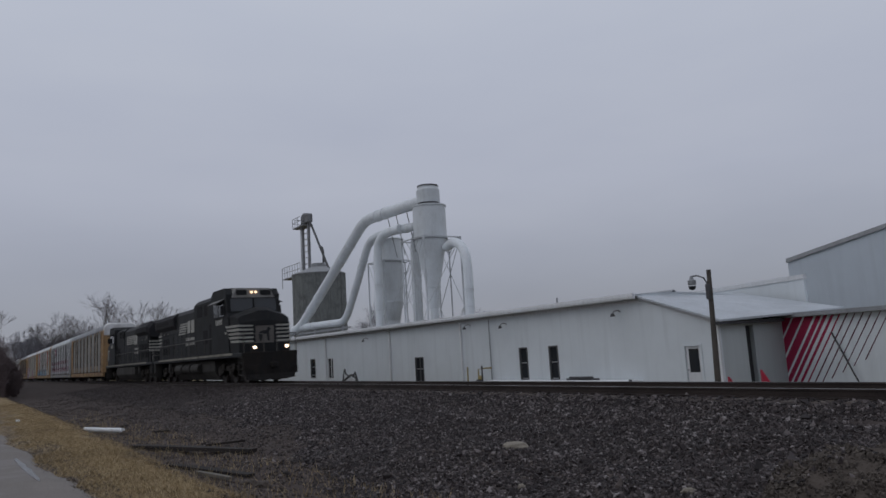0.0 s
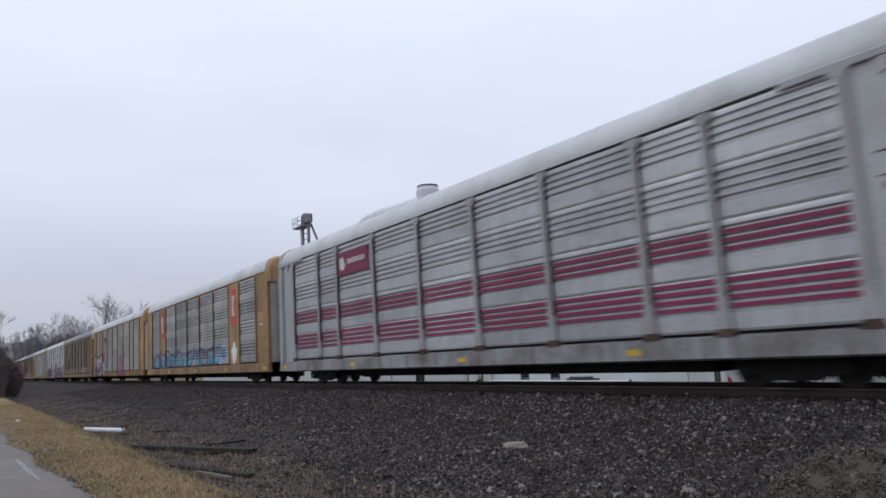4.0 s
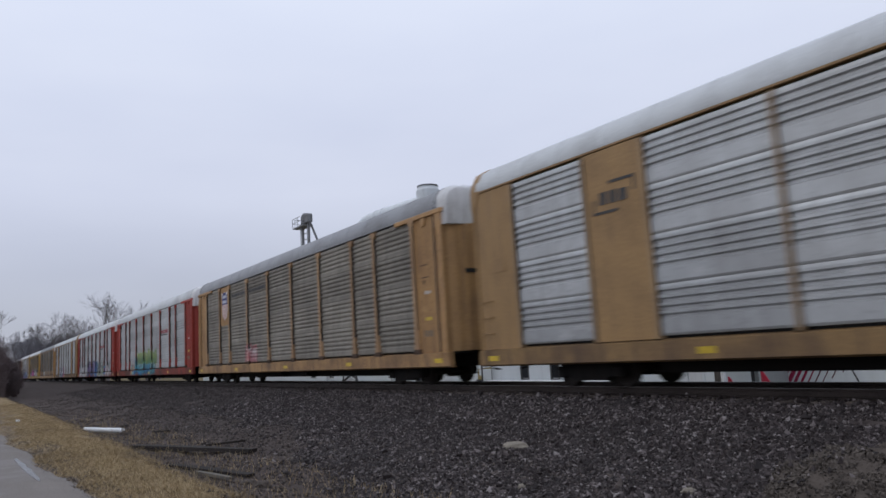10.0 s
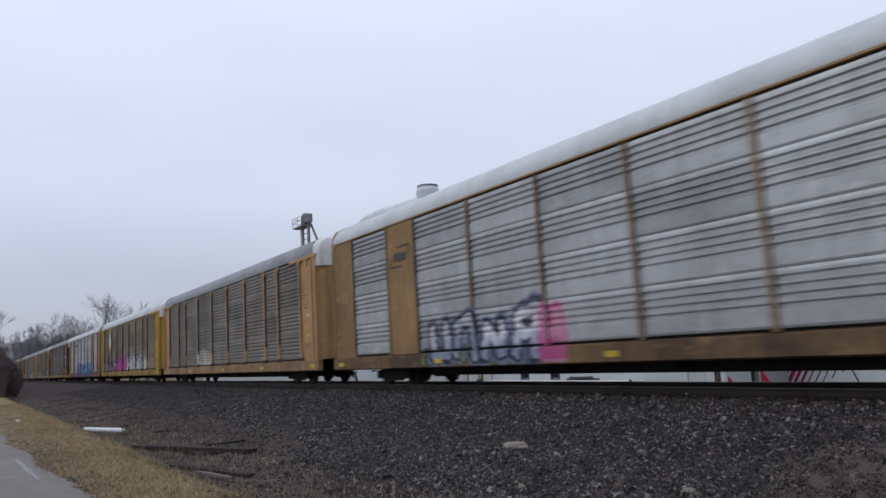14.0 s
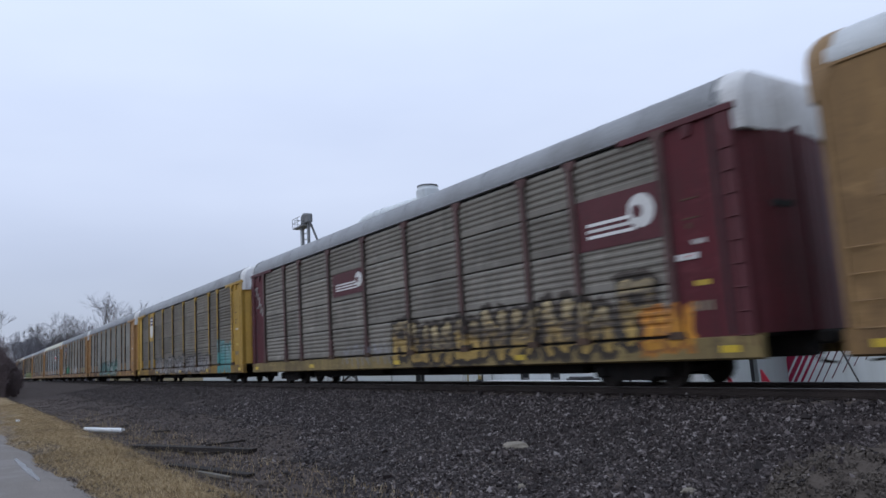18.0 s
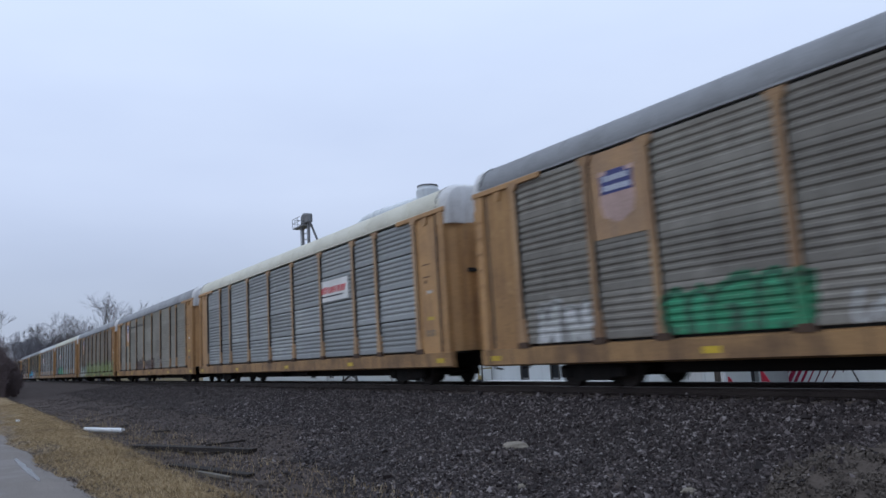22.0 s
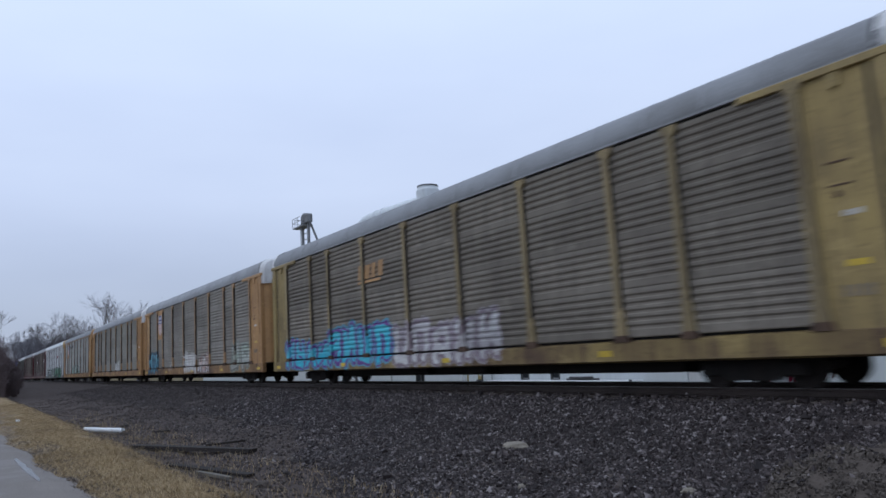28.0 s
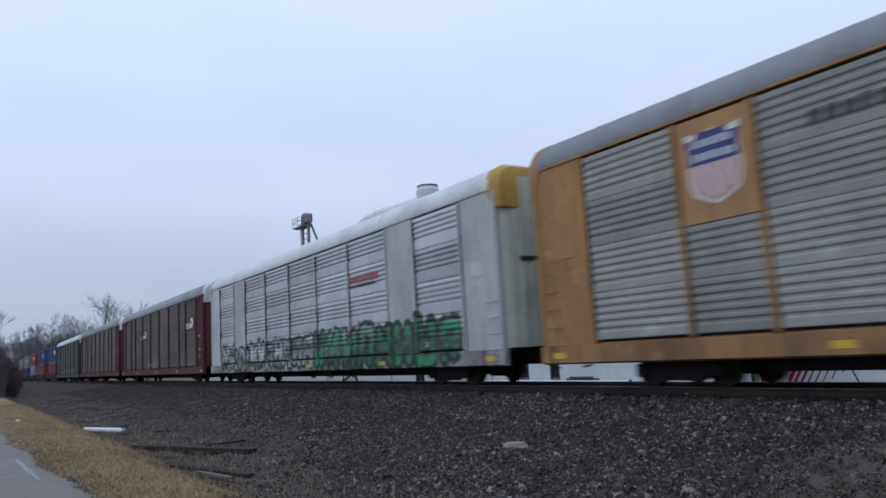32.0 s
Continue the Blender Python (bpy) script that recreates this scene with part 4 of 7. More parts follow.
def gold_text(x0, x1, z):
    def add(car):
        part("lettering", bars(x0, x1, z, z + .55, 4, .1, seed=12, shrink=.6), MADE["tan_yellow"], car, "faded yellow lettering")
        part("lettering_line", bars(x0, x1 - .2, z - .14, z - .05, 1, 0, shrink=.9), MADE["tan_yellow"], car)
    return add


def yellow_plate(car):
    p = part("emblem_plate", slab([(-9.14, 3.1), (-7.41, 3.1), (-7.41, 5.18), (-9.14, 5.18)], -SIDE - .03, -SIDE), YELLOW, car, "bright yellow plate with a white mark")
    m = -8.28
    part("emblem_mark", slab([(m - .5, 4.25), (m + .5, 4.25), (m + .52, 3.85), (m + .42, 3.5), (m + .2, 3.36), (m - .2, 3.36), (m - .42, 3.5), (m - .52, 3.85)], -SIDE - .036, -SIDE - .02), SIGN_WHITE, p)
    part("emblem_top", slab([(m - .42, 4.27), (m + .42, 4.27), (m + .46, 4.9), (m + .2, 4.84), (m, 4.92), (m - .2, 4.84), (m - .46, 4.9)], -SIDE - .036, -SIDE - .02), SIGN_BLUE, p)
    for z in (4.4, 4.64):
        part("emblem_bar", slab([(m - .36, z), (m + .36, z), (m + .36, z + .12), (m - .36, z + .12)], -SIDE - .042, -SIDE - .03), SIGN_WHITE, p)


def scrawl(pts, mat=None, r=.035):
    def add(car):
        part("scrawl", Shape().pipe([(x, -SIDE - .01, z) for x, z in pts], r, 4), mat or WHITE_MARK, car, "white sprayed scrawl")
    return add


def maroon_logo(x0, x1, z0, z1, big):
    def add(car):
        p = part("emblem_plate", slab([(x0, z0), (x1, z0), (x1, z1), (x0, z1)], -SIDE - .02, -SIDE), MAROON, car, "maroon plate with a white wheel emblem and lines")
        h = z1 - z0
        cx, cz, r = x1 - h * .5, z0 + h * .55, h * .32
        part("emblem", slab([(cx + r * math.cos(a * .524), cz + r * math.sin(a * .524)) for a in range(12)], -SIDE - .026, -SIDE - .01), SIGN_WHITE, p)
        part("emblem_hub", slab([(cx - .1 + r * .4 * math.cos(a * .785), cz + r * .4 * math.sin(a * .785)) for a in range(8)], -SIDE - .031, -SIDE - .02), MAROON, p)
        for q in (.22, .34, .46):
            part("emblem_line", Shape().box(x0 + h * .3, cx - r * .5, -SIDE - .026, -SIDE - .01, z0 + h * q, z0 + h * (q + .06)), SIGN_WHITE, p)
    return add


def white_plate(x0, x1, z0, z1, chars, line=True):
    def add(car):
        p = part("sign", slab([(x0, z0), (x1, z0), (x1, z1), (x0, z1)], -SIDE - .02, -SIDE), SIGN_WHITE, car, "white sign with red lettering")
        h = z1 - z0
        part("sign_letters", bars(x0 + .2, x1 - .2, z0 + h * .38, z0 + h * .72, chars, .1, y=-SIDE - .027, seed=9), SIGN_SCARLET, p)
        if line:
            part("sign_line", bars(x0 + .2, x1 - .3, z0 + h * .2, z0 + h * .27, 1, 0, y=-SIDE - .027, shrink=.9), BLACK_MARK, p)
    return add


def red_sign(car):
    """A white sign with a bold red emblem, drawn as plain slanted shapes."""
    p = part("sign", slab([(-7.2, 3.2), (-4.6, 3.2), (-4.6, 4.1), (-7.2, 4.1)], -SIDE - .02, -SIDE), SIGN_WHITE, car, "white sign with a bold red emblem")
    for x0, x1 in ((-6.85, -6.0), (-5.8, -4.95)):
        part("emblem", slab([(x0, 3.42), (x1 - .1, 3.42), (x1 - .04, 3.56), (x0 + .2, 3.56), (x0 + .3, 3.74), (x1, 3.74), (x1 + .06, 3.88), (x0 + .16, 3.88)], -SIDE - .03, -SIDE - .01), SIGN_SCARLET, p)


def spec(label, kind, paint, zinc=ZINC, dirt=ZINC_DIRT, amount=0.45, art=None, ribs=None, **more):
    sheet = galvanised(label.replace(" ", "_")[:40], zinc, dirt, amount, art, .6 if (ribs or ("even" if kind == "old" else "band")) == "band" else 0.0) if (art or zinc is not ZINC or amount != 0.45) else sheet_plain
    old = kind == "old"
    base = dict(label=label, kind=kind, paint=paint, sheet=sheet, ribs=ribs or ("even" if old else "band"), roof=ROOF_GREY if old else ROOF_PALE,
                cap=CAP_WHITE if old else paint, door=paint if old else DOOR_PALE)
    base.update(more)
    if old and "posts" not in base:
        base["posts"] = DULL[paint.name]
    base.setdefault("sill", SILL[paint.name])
    thick = bool(art) and max(a[5] for a in art) >= .95
    if art:
        # spray paint runs on over the posts and the sill
        for slot_, key in (("post_art", base.get("posts") or paint), ("sill_art", base.get("sill") or paint), ("paint_art", paint)):
            if slot_ == "sill_art" and not thick:
                continue
            col, grime, share = PAINTS[next(k for k, v in MADE.items() if v == key)]
            base[slot_] = galvanised(label.replace(" ", "_")[:34] + "_" + slot_, col, grime, share, art, warm=False)
    return base


CARS = [
    spec("tan-yellow autorack car with grimy grey corrugated sides", "old", TAN_OLD, (0.31, 0.312, 0.318), (0.18, 0.172, 0.165), 0.55, posts=MADE["worn_yellow"]),
    spec("light grey autorack car with dark red stripes and sign", "old", CAR_GREY, (0.40, 0.41, 0.42), (0.25, 0.245, 0.245), 0.4, ribs="band", roof=ROOF_PALE, cap=CAR_GREY, door=CAR_GREY, extra=car_2),
    spec("tan autorack car with red emblems and blue spray paint", "wide", TAN_OLD, ZINC, ZINC_DIRT, 0.4, [(-12, 6.6, 2.0, [W, BLUE, CYAN, (.4, .4, .42), NAVY, K], 3, .8)], extra=car_3, door=DOOR_GREY),
    spec("tan autorack car with large white and maroon spray paint", "wide", TAN, (0.400, 0.412, 0.416), ZINC_DIRT, 0.35,
         [(-13.0, -6.2, 2.75, [W, (.24, .03, .09), W, (.4, .36, .38), PLUM], 4, .97), (-13.2, -11.6, 1.5, [TEAL, BLUE, TEAL], 55, .9), (-6.4, -4.9, 1.8, [TEAL, MINT, TEAL], 44, .8), (2.2, 4.0, 2.5, [PINK, (.4, .08, .25), PURPLE], 6, .75)], flat=(1,), extra=car_4, ribs="even"),
    spec("yellow autorack car, sides brown with grime, shield emblem", "old", TAN_OLD, BROWN_ZINC, (0.1, 0.085, 0.07), 0.65, [(-12.6, -11.6, 1.5, [(.16, .4, .12), (.25, .4, .2), (.1, .2, .08)], 74, .8), (-11.5, -3.0, 1.75, [(.5, .49, .46), (.2, .18, .15), W, (.12, .1, .085)], 75, .75), (-3, 5, 1.7, [MINT, (.25, .25, .22), (.3, .32, .2), (.2, .22, .15)], 5, .6), (5, 12, 1.9, [(.2, .18, .28), W, (.4, .36, .12), (.1, .08, .12)], 45, .6)], extra=shield_at()),
    spec("white autorack car with magenta and purple spray paint", "wide", CAR_WHITE, (0.464, 0.472, 0.480), (0.28, 0.27, 0.26), 0.35,
         [(-13.3, -8.6, 1.85, [(.05, .03, .06), (.42, .12, .26), (.08, .05, .09), (.05, .03, .06), (.03, .02, .035)], 7, .95), (-8.8, -4.0, 2.1, [(.06, .035, .07), (.11, .09, .13), (.3, .1, .2), (.05, .03, .06), (.03, .02, .035)], 70, .97), (-3.4, 1.0, 1.7, [(.36, .2, .36), (.42, .40, .43), W, PLUM], 46, .7), (1.0, 12.9, 2.3, [(.5, .14, .3), (.06, .035, .06), W, (.6, .3, .44), (.02, .015, .025)], 8, .97)], posts=CAR_WHITE, door=OLIVE, cap=OLIVE,
         extra=red_logo(5.6, 3.65, 2.3)),
    spec("brown-tan autorack car with clean bright corrugated sides", "wide", BROWN_TAN, (0.405, 0.416, 0.420), (0.27, 0.26, 0.25), 0.4, posts=DULL[BROWN_TAN.name], extra=rail_mark(-8.28, 4.0)),
    spec("yellow autorack car, grey-brown sides with shield emblem and lettering", "old", TAN, (0.272, 0.264, 0.248), (0.13, 0.115, 0.1), 0.6, [(-5.0, -3.2, 1.85, [W, (.45, .14, .16), W, (.3, .1, .12)], 9, .8), (-11.2, -9.6, 1.6, [(.1, .1, .1), (.2, .2, .2), K], 47, .5)],
         extra=both(shield_at(), car_text(-7.0, -4.7, 4.5, .18, 8), car_text(-4.2, -1.7, 4.5, .18, 9))),
    spec("red-orange autorack car with pale sides and green spray paint", "old", ORANGE, (0.448, 0.460, 0.464), (0.28, 0.27, 0.26), 0.35, [(-7.0, -4.6, 1.5, [CYAN, (.6, .3, .08), TEAL, NAVY], 60, .9), (-5.4, 2.8, 1.85, [(.03, .12, .34), (.05, .3, .36), (.3, .42, .4), (.05, .2, .3), (.02, .06, .09)], 10, .97), (-4.2, 3.2, 2.4, [(.08, .2, .12), (.3, .36, .1), (.42, .44, .12), (.12, .24, .08)], 73, .92, 1.5)], ribs="band", roof=ROOF_PALE, extra=red_logo(5.6, 3.5, 2.1)),
    spec("red-orange autorack car with white and blue spray paint", "old", ORANGE, (0.410, 0.421, 0.426), (0.28, 0.27, 0.26), 0.35,
         [(-11.7, -4.8, 2.0, [W, (.4, .42, .45), W, (.3, .32, .36), (.24, .25, .27)], 11, .8), (-5.2, 0.6, 2.25, [(.05, .13, .26), (.05, .05, .1), (.2, .13, .3), (.14, .1, .24), (.3, .28, .4), (.03, .025, .05)], 48, .97), (0.4, 2.6, 2.1, [(.04, .15, .34), (.05, .12, .3), (.08, .26, .46), (.06, .12, .26)], 56, .96), (2.4, 6.8, 2.25, [(.2, .28, .07), (.04, .05, .05), (.1, .16, .16), (.05, .06, .06), (.42, .44, .42)], 49, .96), (6.6, 8.0, 1.8, [BLUE, (.4, .08, .06), CYAN], 57, .9), (7.9, 11.7, 2.2, [W, (.36, .37, .37), (.42, .42, .42), (.2, .2, .2)], 58, .75)], ribs="band", roof=ROOF_PALE, extra=red_logo(5.6, 3.5, 2.1)),
    spec("brown-tan autorack car with bright sides and small purple spray paint", "wide", BROWN_TAN, (0.38, 0.392, 0.398), (0.24, 0.23, 0.22), 0.45, [(-7.2, -1.0, 1.15, [(.2, .26, .12), (.08, .14, .1), (.3, .28, .1), K], 50, .95), (-6.9, -1.6, 2.05, [(.42, .42, .46), (.24, .28, .4), W, (.3, .3, .36), (.03, .03, .06)], 12, .95), (-1.8, -0.8, 2.0, [PINK, (.5, .3, .36), PINK, PINK], 63, .8)], posts=DULL[BROWN_TAN.name],
         extra=rail_mark(-8.28, 4.0)),
    spec("yellow autorack car with dark grimy sides and pale spray paint", "old", TAN, (0.216, 0.212, 0.204), (0.1, 0.09, 0.08), 0.6, [(-4.6, -1.6, 1.85, [W, (.5, .48, .4), (.45, .44, .38), (.3, .29, .27)], 13, .8)]),
    spec("bright yellow autorack car, dark slotted sides, pink and white spray paint", "old", YELLOW, (0.208, 0.192, 0.172), (0.1, 0.085, 0.07), 0.55,
         [(-11, -4.2, 1.9, [(.3, .3, .32), PURPLE, W, K], 14, .8), (-4.5, 0.5, 2.4, [PINK, PINK, PURPLE], 15, .9), (0.3, 9, 2.4, [W, (.5, .5, .52), W, K], 16, .9)], slot=True, roof=ROOF_PALE, extra=yellow_plate),
    spec("brown-tan autorack car with blue and violet spray paint", "wide", BROWN_TAN, (0.400, 0.412, 0.420), (0.26, 0.25, 0.24), 0.4, [(-6.3, -5.4, 1.6, [PINK, (.6, .3, .4), PINK], 61, .8), (-5.6, 8.2, 2.15, [(.06, .14, .45), (.15, .08, .3), (.1, .4, .5), BLUE, (.3, .5, .6), NAVY], 17, .97), (7.9, 9.0, 1.7, [(.5, .06, .14), (.4, .05, .1), (.3, .05, .1)], 62, .6)], posts=DULL[BROWN_TAN.name],
         extra=car_text(-6.7, -4.6, 4.3, .3, 4)),
    spec("maroon autorack car with wheel emblems and orange spray paint", "old", MAROON, (0.248, 0.240, 0.228), (0.13, 0.115, 0.1), 0.55,
         [(-3.6, 0.4, 1.5, [(.25, .25, .26), (.3, .3, .34), (.2, .2, .22)], 64, .5), (0.2, 11.4, 2.1, [(.4, .27, .08), (.07, .055, .045), (.45, .36, .2), (.36, .24, .07), (.035, .028, .024)], 18, .95), (10.8, 12.2, 1.6, [(.6, .3, .04), (.5, .2, .03), (.3, .12, .03)], 65, .85)], slot=True, sill=OLIVE, extra=both(maroon_logo(9.2, 11.7, 3.05, 4.2, True), maroon_logo(-4.1, -1.5, 3.3, 4.15, False), scrawl([(-13.0, 4.5), (-12.7, 4.6), (-12.9, 4.2), (-12.55, 4.3), (-12.7, 4.0), (-12.4, 4.1), (-12.5, 3.7), (-12.8, 3.6), (-12.2, 3.75), (-12.35, 3.35), (-12.0, 3.6), (-12.1, 3.2)]), white_plate(11.9, 12.4, 2.5, 2.62, 1, False))),
    spec("bright yellow autorack car, dark slotted sides, black and teal spray paint", "old", YELLOW, (0.208, 0.196, 0.180), (0.1, 0.085, 0.07), 0.55,
         [(-7.0, 7.6, 1.75, [(.35, .35, .36), (.2, .18, .17), (.3, .3, .3), K], 19, .88), (8.95, 11.5, 2.2, [TEAL, (.12, .3, .3), (.3, .4, .4), (.1, .2, .2)], 20, .95)], slot=True, extra=yellow_plate),
    spec("tan-yellow autorack car with teal and black spray paint", "old", TAN, (0.296, 0.300, 0.292), (0.16, 0.15, 0.135), 0.5, [(-5.4, -0.8, 1.95, [(.2, .3, .3), (.06, .2, .18), (.34, .38, .4), K], 21, .9), (-0.8, 5.0, 1.95, [(.5, .52, .5), (.05, .2, .16), W, (.02, .04, .04)], 66, .95)]),
    spec("tan-yellow autorack car with faded emblem and patches of paint", "old", TAN, (0.272, 0.268, 0.256), (0.14, 0.125, 0.11), 0.55,
         [(-11.3, -9.3, 1.9, [W, (.4, .4, .38), W, (.2, .2, .19)], 22, .85), (-7.3, -4.2, 2.0, [(.03, .26, .13), (.04, .2, .1), (.05, .3, .16), (.03, .1, .06)], 51, .94), (-3.8, -2.0, 1.7, [W, (.4, .4, .38), (.25, .25, .25)], 52, .6), (1.4, 4.1, 2.0, [(.45, .44, .42), W, (.25, .25, .25)], 23, .7), (8.0, 11.3, 1.9, [LIME, (.4, .38, .2), (.35, .35, .2)], 24, .6)], extra=shield_at(-8.28, 3.55, 1.0, 1.2, True)),
    spec("tan-yellow autorack car, clean blue-grey slotted sides, cream roof", "old", TAN, BLUE_ZINC, (0.24, 0.25, 0.265), 0.4, slot=True, roof=ROOF_CREAM, extra=white_plate(4.3, 6.9, 3.2, 4.0, 9)),
    spec("tan-yellow autorack car with worn shield emblem and faded paint", "old", TAN, (0.308, 0.302, 0.28), (0.19, 0.175, 0.155), 0.5, [(-4.4, -1.6, 1.85, [(.3, .24, .21), (.09, .05, .04), (.05, .03, .025), W, (.03, .022, .02)], 26, .9), (-1.2, 2.2, 1.7, [(.4, .38, .36), (.12, .06, .05), (.06, .035, .03), (.3, .22, .2), (.03, .025, .025)], 67, .9), (3.0, 5.4, 1.9, [(.3, .3, .32), (.2, .2, .2), (.05, .05, .05)], 68, .6)], extra=both(shield_at(), car_text(-6.9, -4.7, 4.5, .18, 8), car_text(-4.2, -1.9, 4.5, .18, 8))),
    spec("tan-yellow autorack car with yellow-green spray paint along the side", "old", TAN, (0.245, 0.218, 0.19), (0.13, 0.108, 0.09), 0.55, [(-11.3, -6.0, 1.9, [W, (.45, .5, .45), MINT, (.1, .14, .1)], 27, .8), (-6.2, 12.5, 2.0, [(.24, .29, .1), (.2, .25, .1), (.3, .33, .16), (.42, .44, .34), (.15, .17, .08)], 28, .95)],
         extra=shield_at(-8.28, 3.5, 1.1, 1.4, True)),
    spec("tan-yellow autorack car, blue-grey slotted sides, green spray paint", "old", TAN, BLUE_ZINC, (0.24, 0.25, 0.265), 0.4, [(-11.2, -8.9, 1.9, [(.3, .3, .33), NAVY, (.2, .2, .22), K], 29, .8), (-8.8, -2.5, 2.0, [(.08, .4, .28), GREEN, MINT, (.06, .2, .16)], 30, .85), (-2.5, 5, 1.7, [(.3, .36, .25), MINT, LIME, (.3, .36, .25)], 31, .5)],
         slot=True, roof=ROOF_CREAM, extra=white_plate(-7.2, -4.6, 3.3, 3.9, 8)),
    spec("tan-yellow autorack car, clean slotted sides, white sign with red emblem", "old", TAN, BLUE_ZINC, (0.26, 0.27, 0.28), 0.35, slot=True, roof=ROOF_PALE, extra=red_sign),
    spec("olive-yellow autorack car, brown grimy sides, cyan spray paint", "old", OLIVE, (0.216, 0.200, 0.180), (0.11, 0.095, 0.08), 0.6, [(-12.2, -7.6, 1.85, [CYAN, (.1, .4, .5), (.12, .3, .45), PURPLE], 33, .97), (-7.8, -2.6, 2.15, [CYAN, (.1, .45, .55), (.08, .3, .45), PURPLE], 53, .97), (-2.6, 3.2, 2.0, [W, (.4, .38, .4), W, (.2, .16, .2)], 34, .8)],
         extra=gold_text(-4.9, -2.9, 3.7)),
    spec("tan-yellow autorack car with grey sides and white spray paint", "old", TAN, (0.256, 0.248, 0.240), (0.14, 0.125, 0.11), 0.55, [(-12.3, -8.9, 2.15, [(.08, .26, .36), (.03, .09, .14), (.2, .42, .5), (.12, .32, .42), (.02, .04, .07)], 35, .95), (-5.8, -4.6, 1.6, [W, (.4, .38, .36), (.3, .3, .3)], 54, .6), (-1.4, 1.6, 1.85, [W, (.6, .58, .55), W, (.4, .38, .36)], 36, .85), (2.0, 4.4, 1.7, [W, (.45, .3, .26), W, (.12, .1, .1)], 69, .85), (8.4, 11.6, 2.15, [(.34, .35, .33), (.3, .36, .3), W, (.14, .15, .14)], 37, .85)], extra=shield_at(-8.28, 3.4, 1.15, 1.45)),
    spec("tan-yellow autorack car with grey corrugated sides", "old", TAN, (0.280, 0.280, 0.268), (0.16, 0.145, 0.13), 0.5, [(1.4, 3.2, 1.9, [W, (.6, .6, .58), (.35, .35, .33)], 38, .9)]),
    spec("orange-tan autorack car with shield emblem and grey-teal spray paint", "wide", ORANGE_TAN, (0.352, 0.364, 0.368), (0.22, 0.21, 0.2), 0.5, [(-4.2, 3.4, 2.0, [(.34, .36, .3), (.1, .2, .17), (.5, .5, .46), (.2, .32, .28), (.04, .06, .055)], 39, .9)], ribs="even", flat=(), door=DOOR_GREY,
         roof=ROOF_GREY, extra=both(shield_at(-8.28, 3.45, 1.2, 1.45), car_text(-6.4, -3.0, 4.4))),
    spec("white autorack car with green and black spray paint", "wide", CAR_WHITE, (0.464, 0.472, 0.480), (0.28, 0.27, 0.26), 0.35, [(-11.5, 1.0, 1.9, [(.42, .43, .42), (.05, .07, .06), W, GREEN, (.02, .035, .03)], 40, .97), (1.0, 11.6, 2.15, [(.05, .26, .12), (.04, .06, .05), GREEN, (.35, .4, .38), (.02, .03, .025)], 71, .97)], posts=CAR_WHITE, cap=YELLOW, door=DOOR_PALE, extra=red_logo(5.6, 3.65, 2.3)),
    spec("dark brown-red autorack car with white emblem and scrawls", "old", MAROON, (0.152, 0.132, 0.124), (0.09, 0.075, 0.07), 0.55, [(-3, 3, 1.9, [W, (.2, .17, .16), (.2, .17, .16)], 41, .3)], extra=both(maroon_logo(8.9, 11.2, 3.2, 4.2, True), maroon_logo(-5.4, -2.8, 3.2, 4.1, False))),
    spec("brown-grey autorack car with rusty corrugated sides", "old", MAROON, (0.176, 0.152, 0.140), (0.11, 0.095, 0.085), 0.55),
    spec("dark green-grey autorack car with pale roof", "old", DARK_GREEN, (0.120, 0.132, 0.124), (0.08, 0.08, 0.075), 0.5, [(-9, 9, 1.7, [W, (.2, .2, .2), (.15, .16, .15)], 42, .4)], roof=ROOF_PALE),
]
C0_AT_START = -79.53     # where the first car's front coupler stands at the clip's start
train = []
for i, sp in enumerate(CARS):
    car = autorack(sp)
    train.append((car, C0_AT_START - (i + 0.5) * CAR, 0))


# ---- container cars at the train's tail ----
BOX_BLUE = grime_paint("blue_container_paint", (0.03, 0.05, 0.17), (0.05, 0.05, 0.06), 0.3)
BOX_RED = grime_paint("rust_red_container_paint", (0.20, 0.045, 0.035), (0.08, 0.05, 0.04), 0.4)
BOX_GREY = grime_paint("grey_container_paint", (0.22, 0.22, 0.23), (0.1, 0.09, 0.09), 0.4)


def container(parent, length, z0, mat, mark):
    s = Shape().box(-length / 2, length / 2, -1.2, 1.2, z0, z0 + 2.6)
    k = int(length / .28)
    for i in range(k):
        x = -length / 2 + (i + .3) * length / k
        s.box(x, x + .12, -1.235, -1.19, z0 + .15, z0 + 2.45)
        s.box(x, x + .12, 1.19, 1.235, z0 + .15, z0 + 2.45)
    c = part("container", s, mat, parent)
    part("corner_post", Shape().box(length / 2 - .15, length / 2 + .01, -1.245, 1.245, z0, z0 + 2.61, .02), mat, c)
    part("corner_post", Shape().box(-length / 2 - .01, -length / 2 + .15, -1.245, 1.245, z0, z0 + 2.61, .02), mat, c)
    if mark:
        part("lettering", bars(length * .2, length * .38, z0 + 1.2, z0 + 2.0, 3, y=-1.25), WHITE_MARK, c)


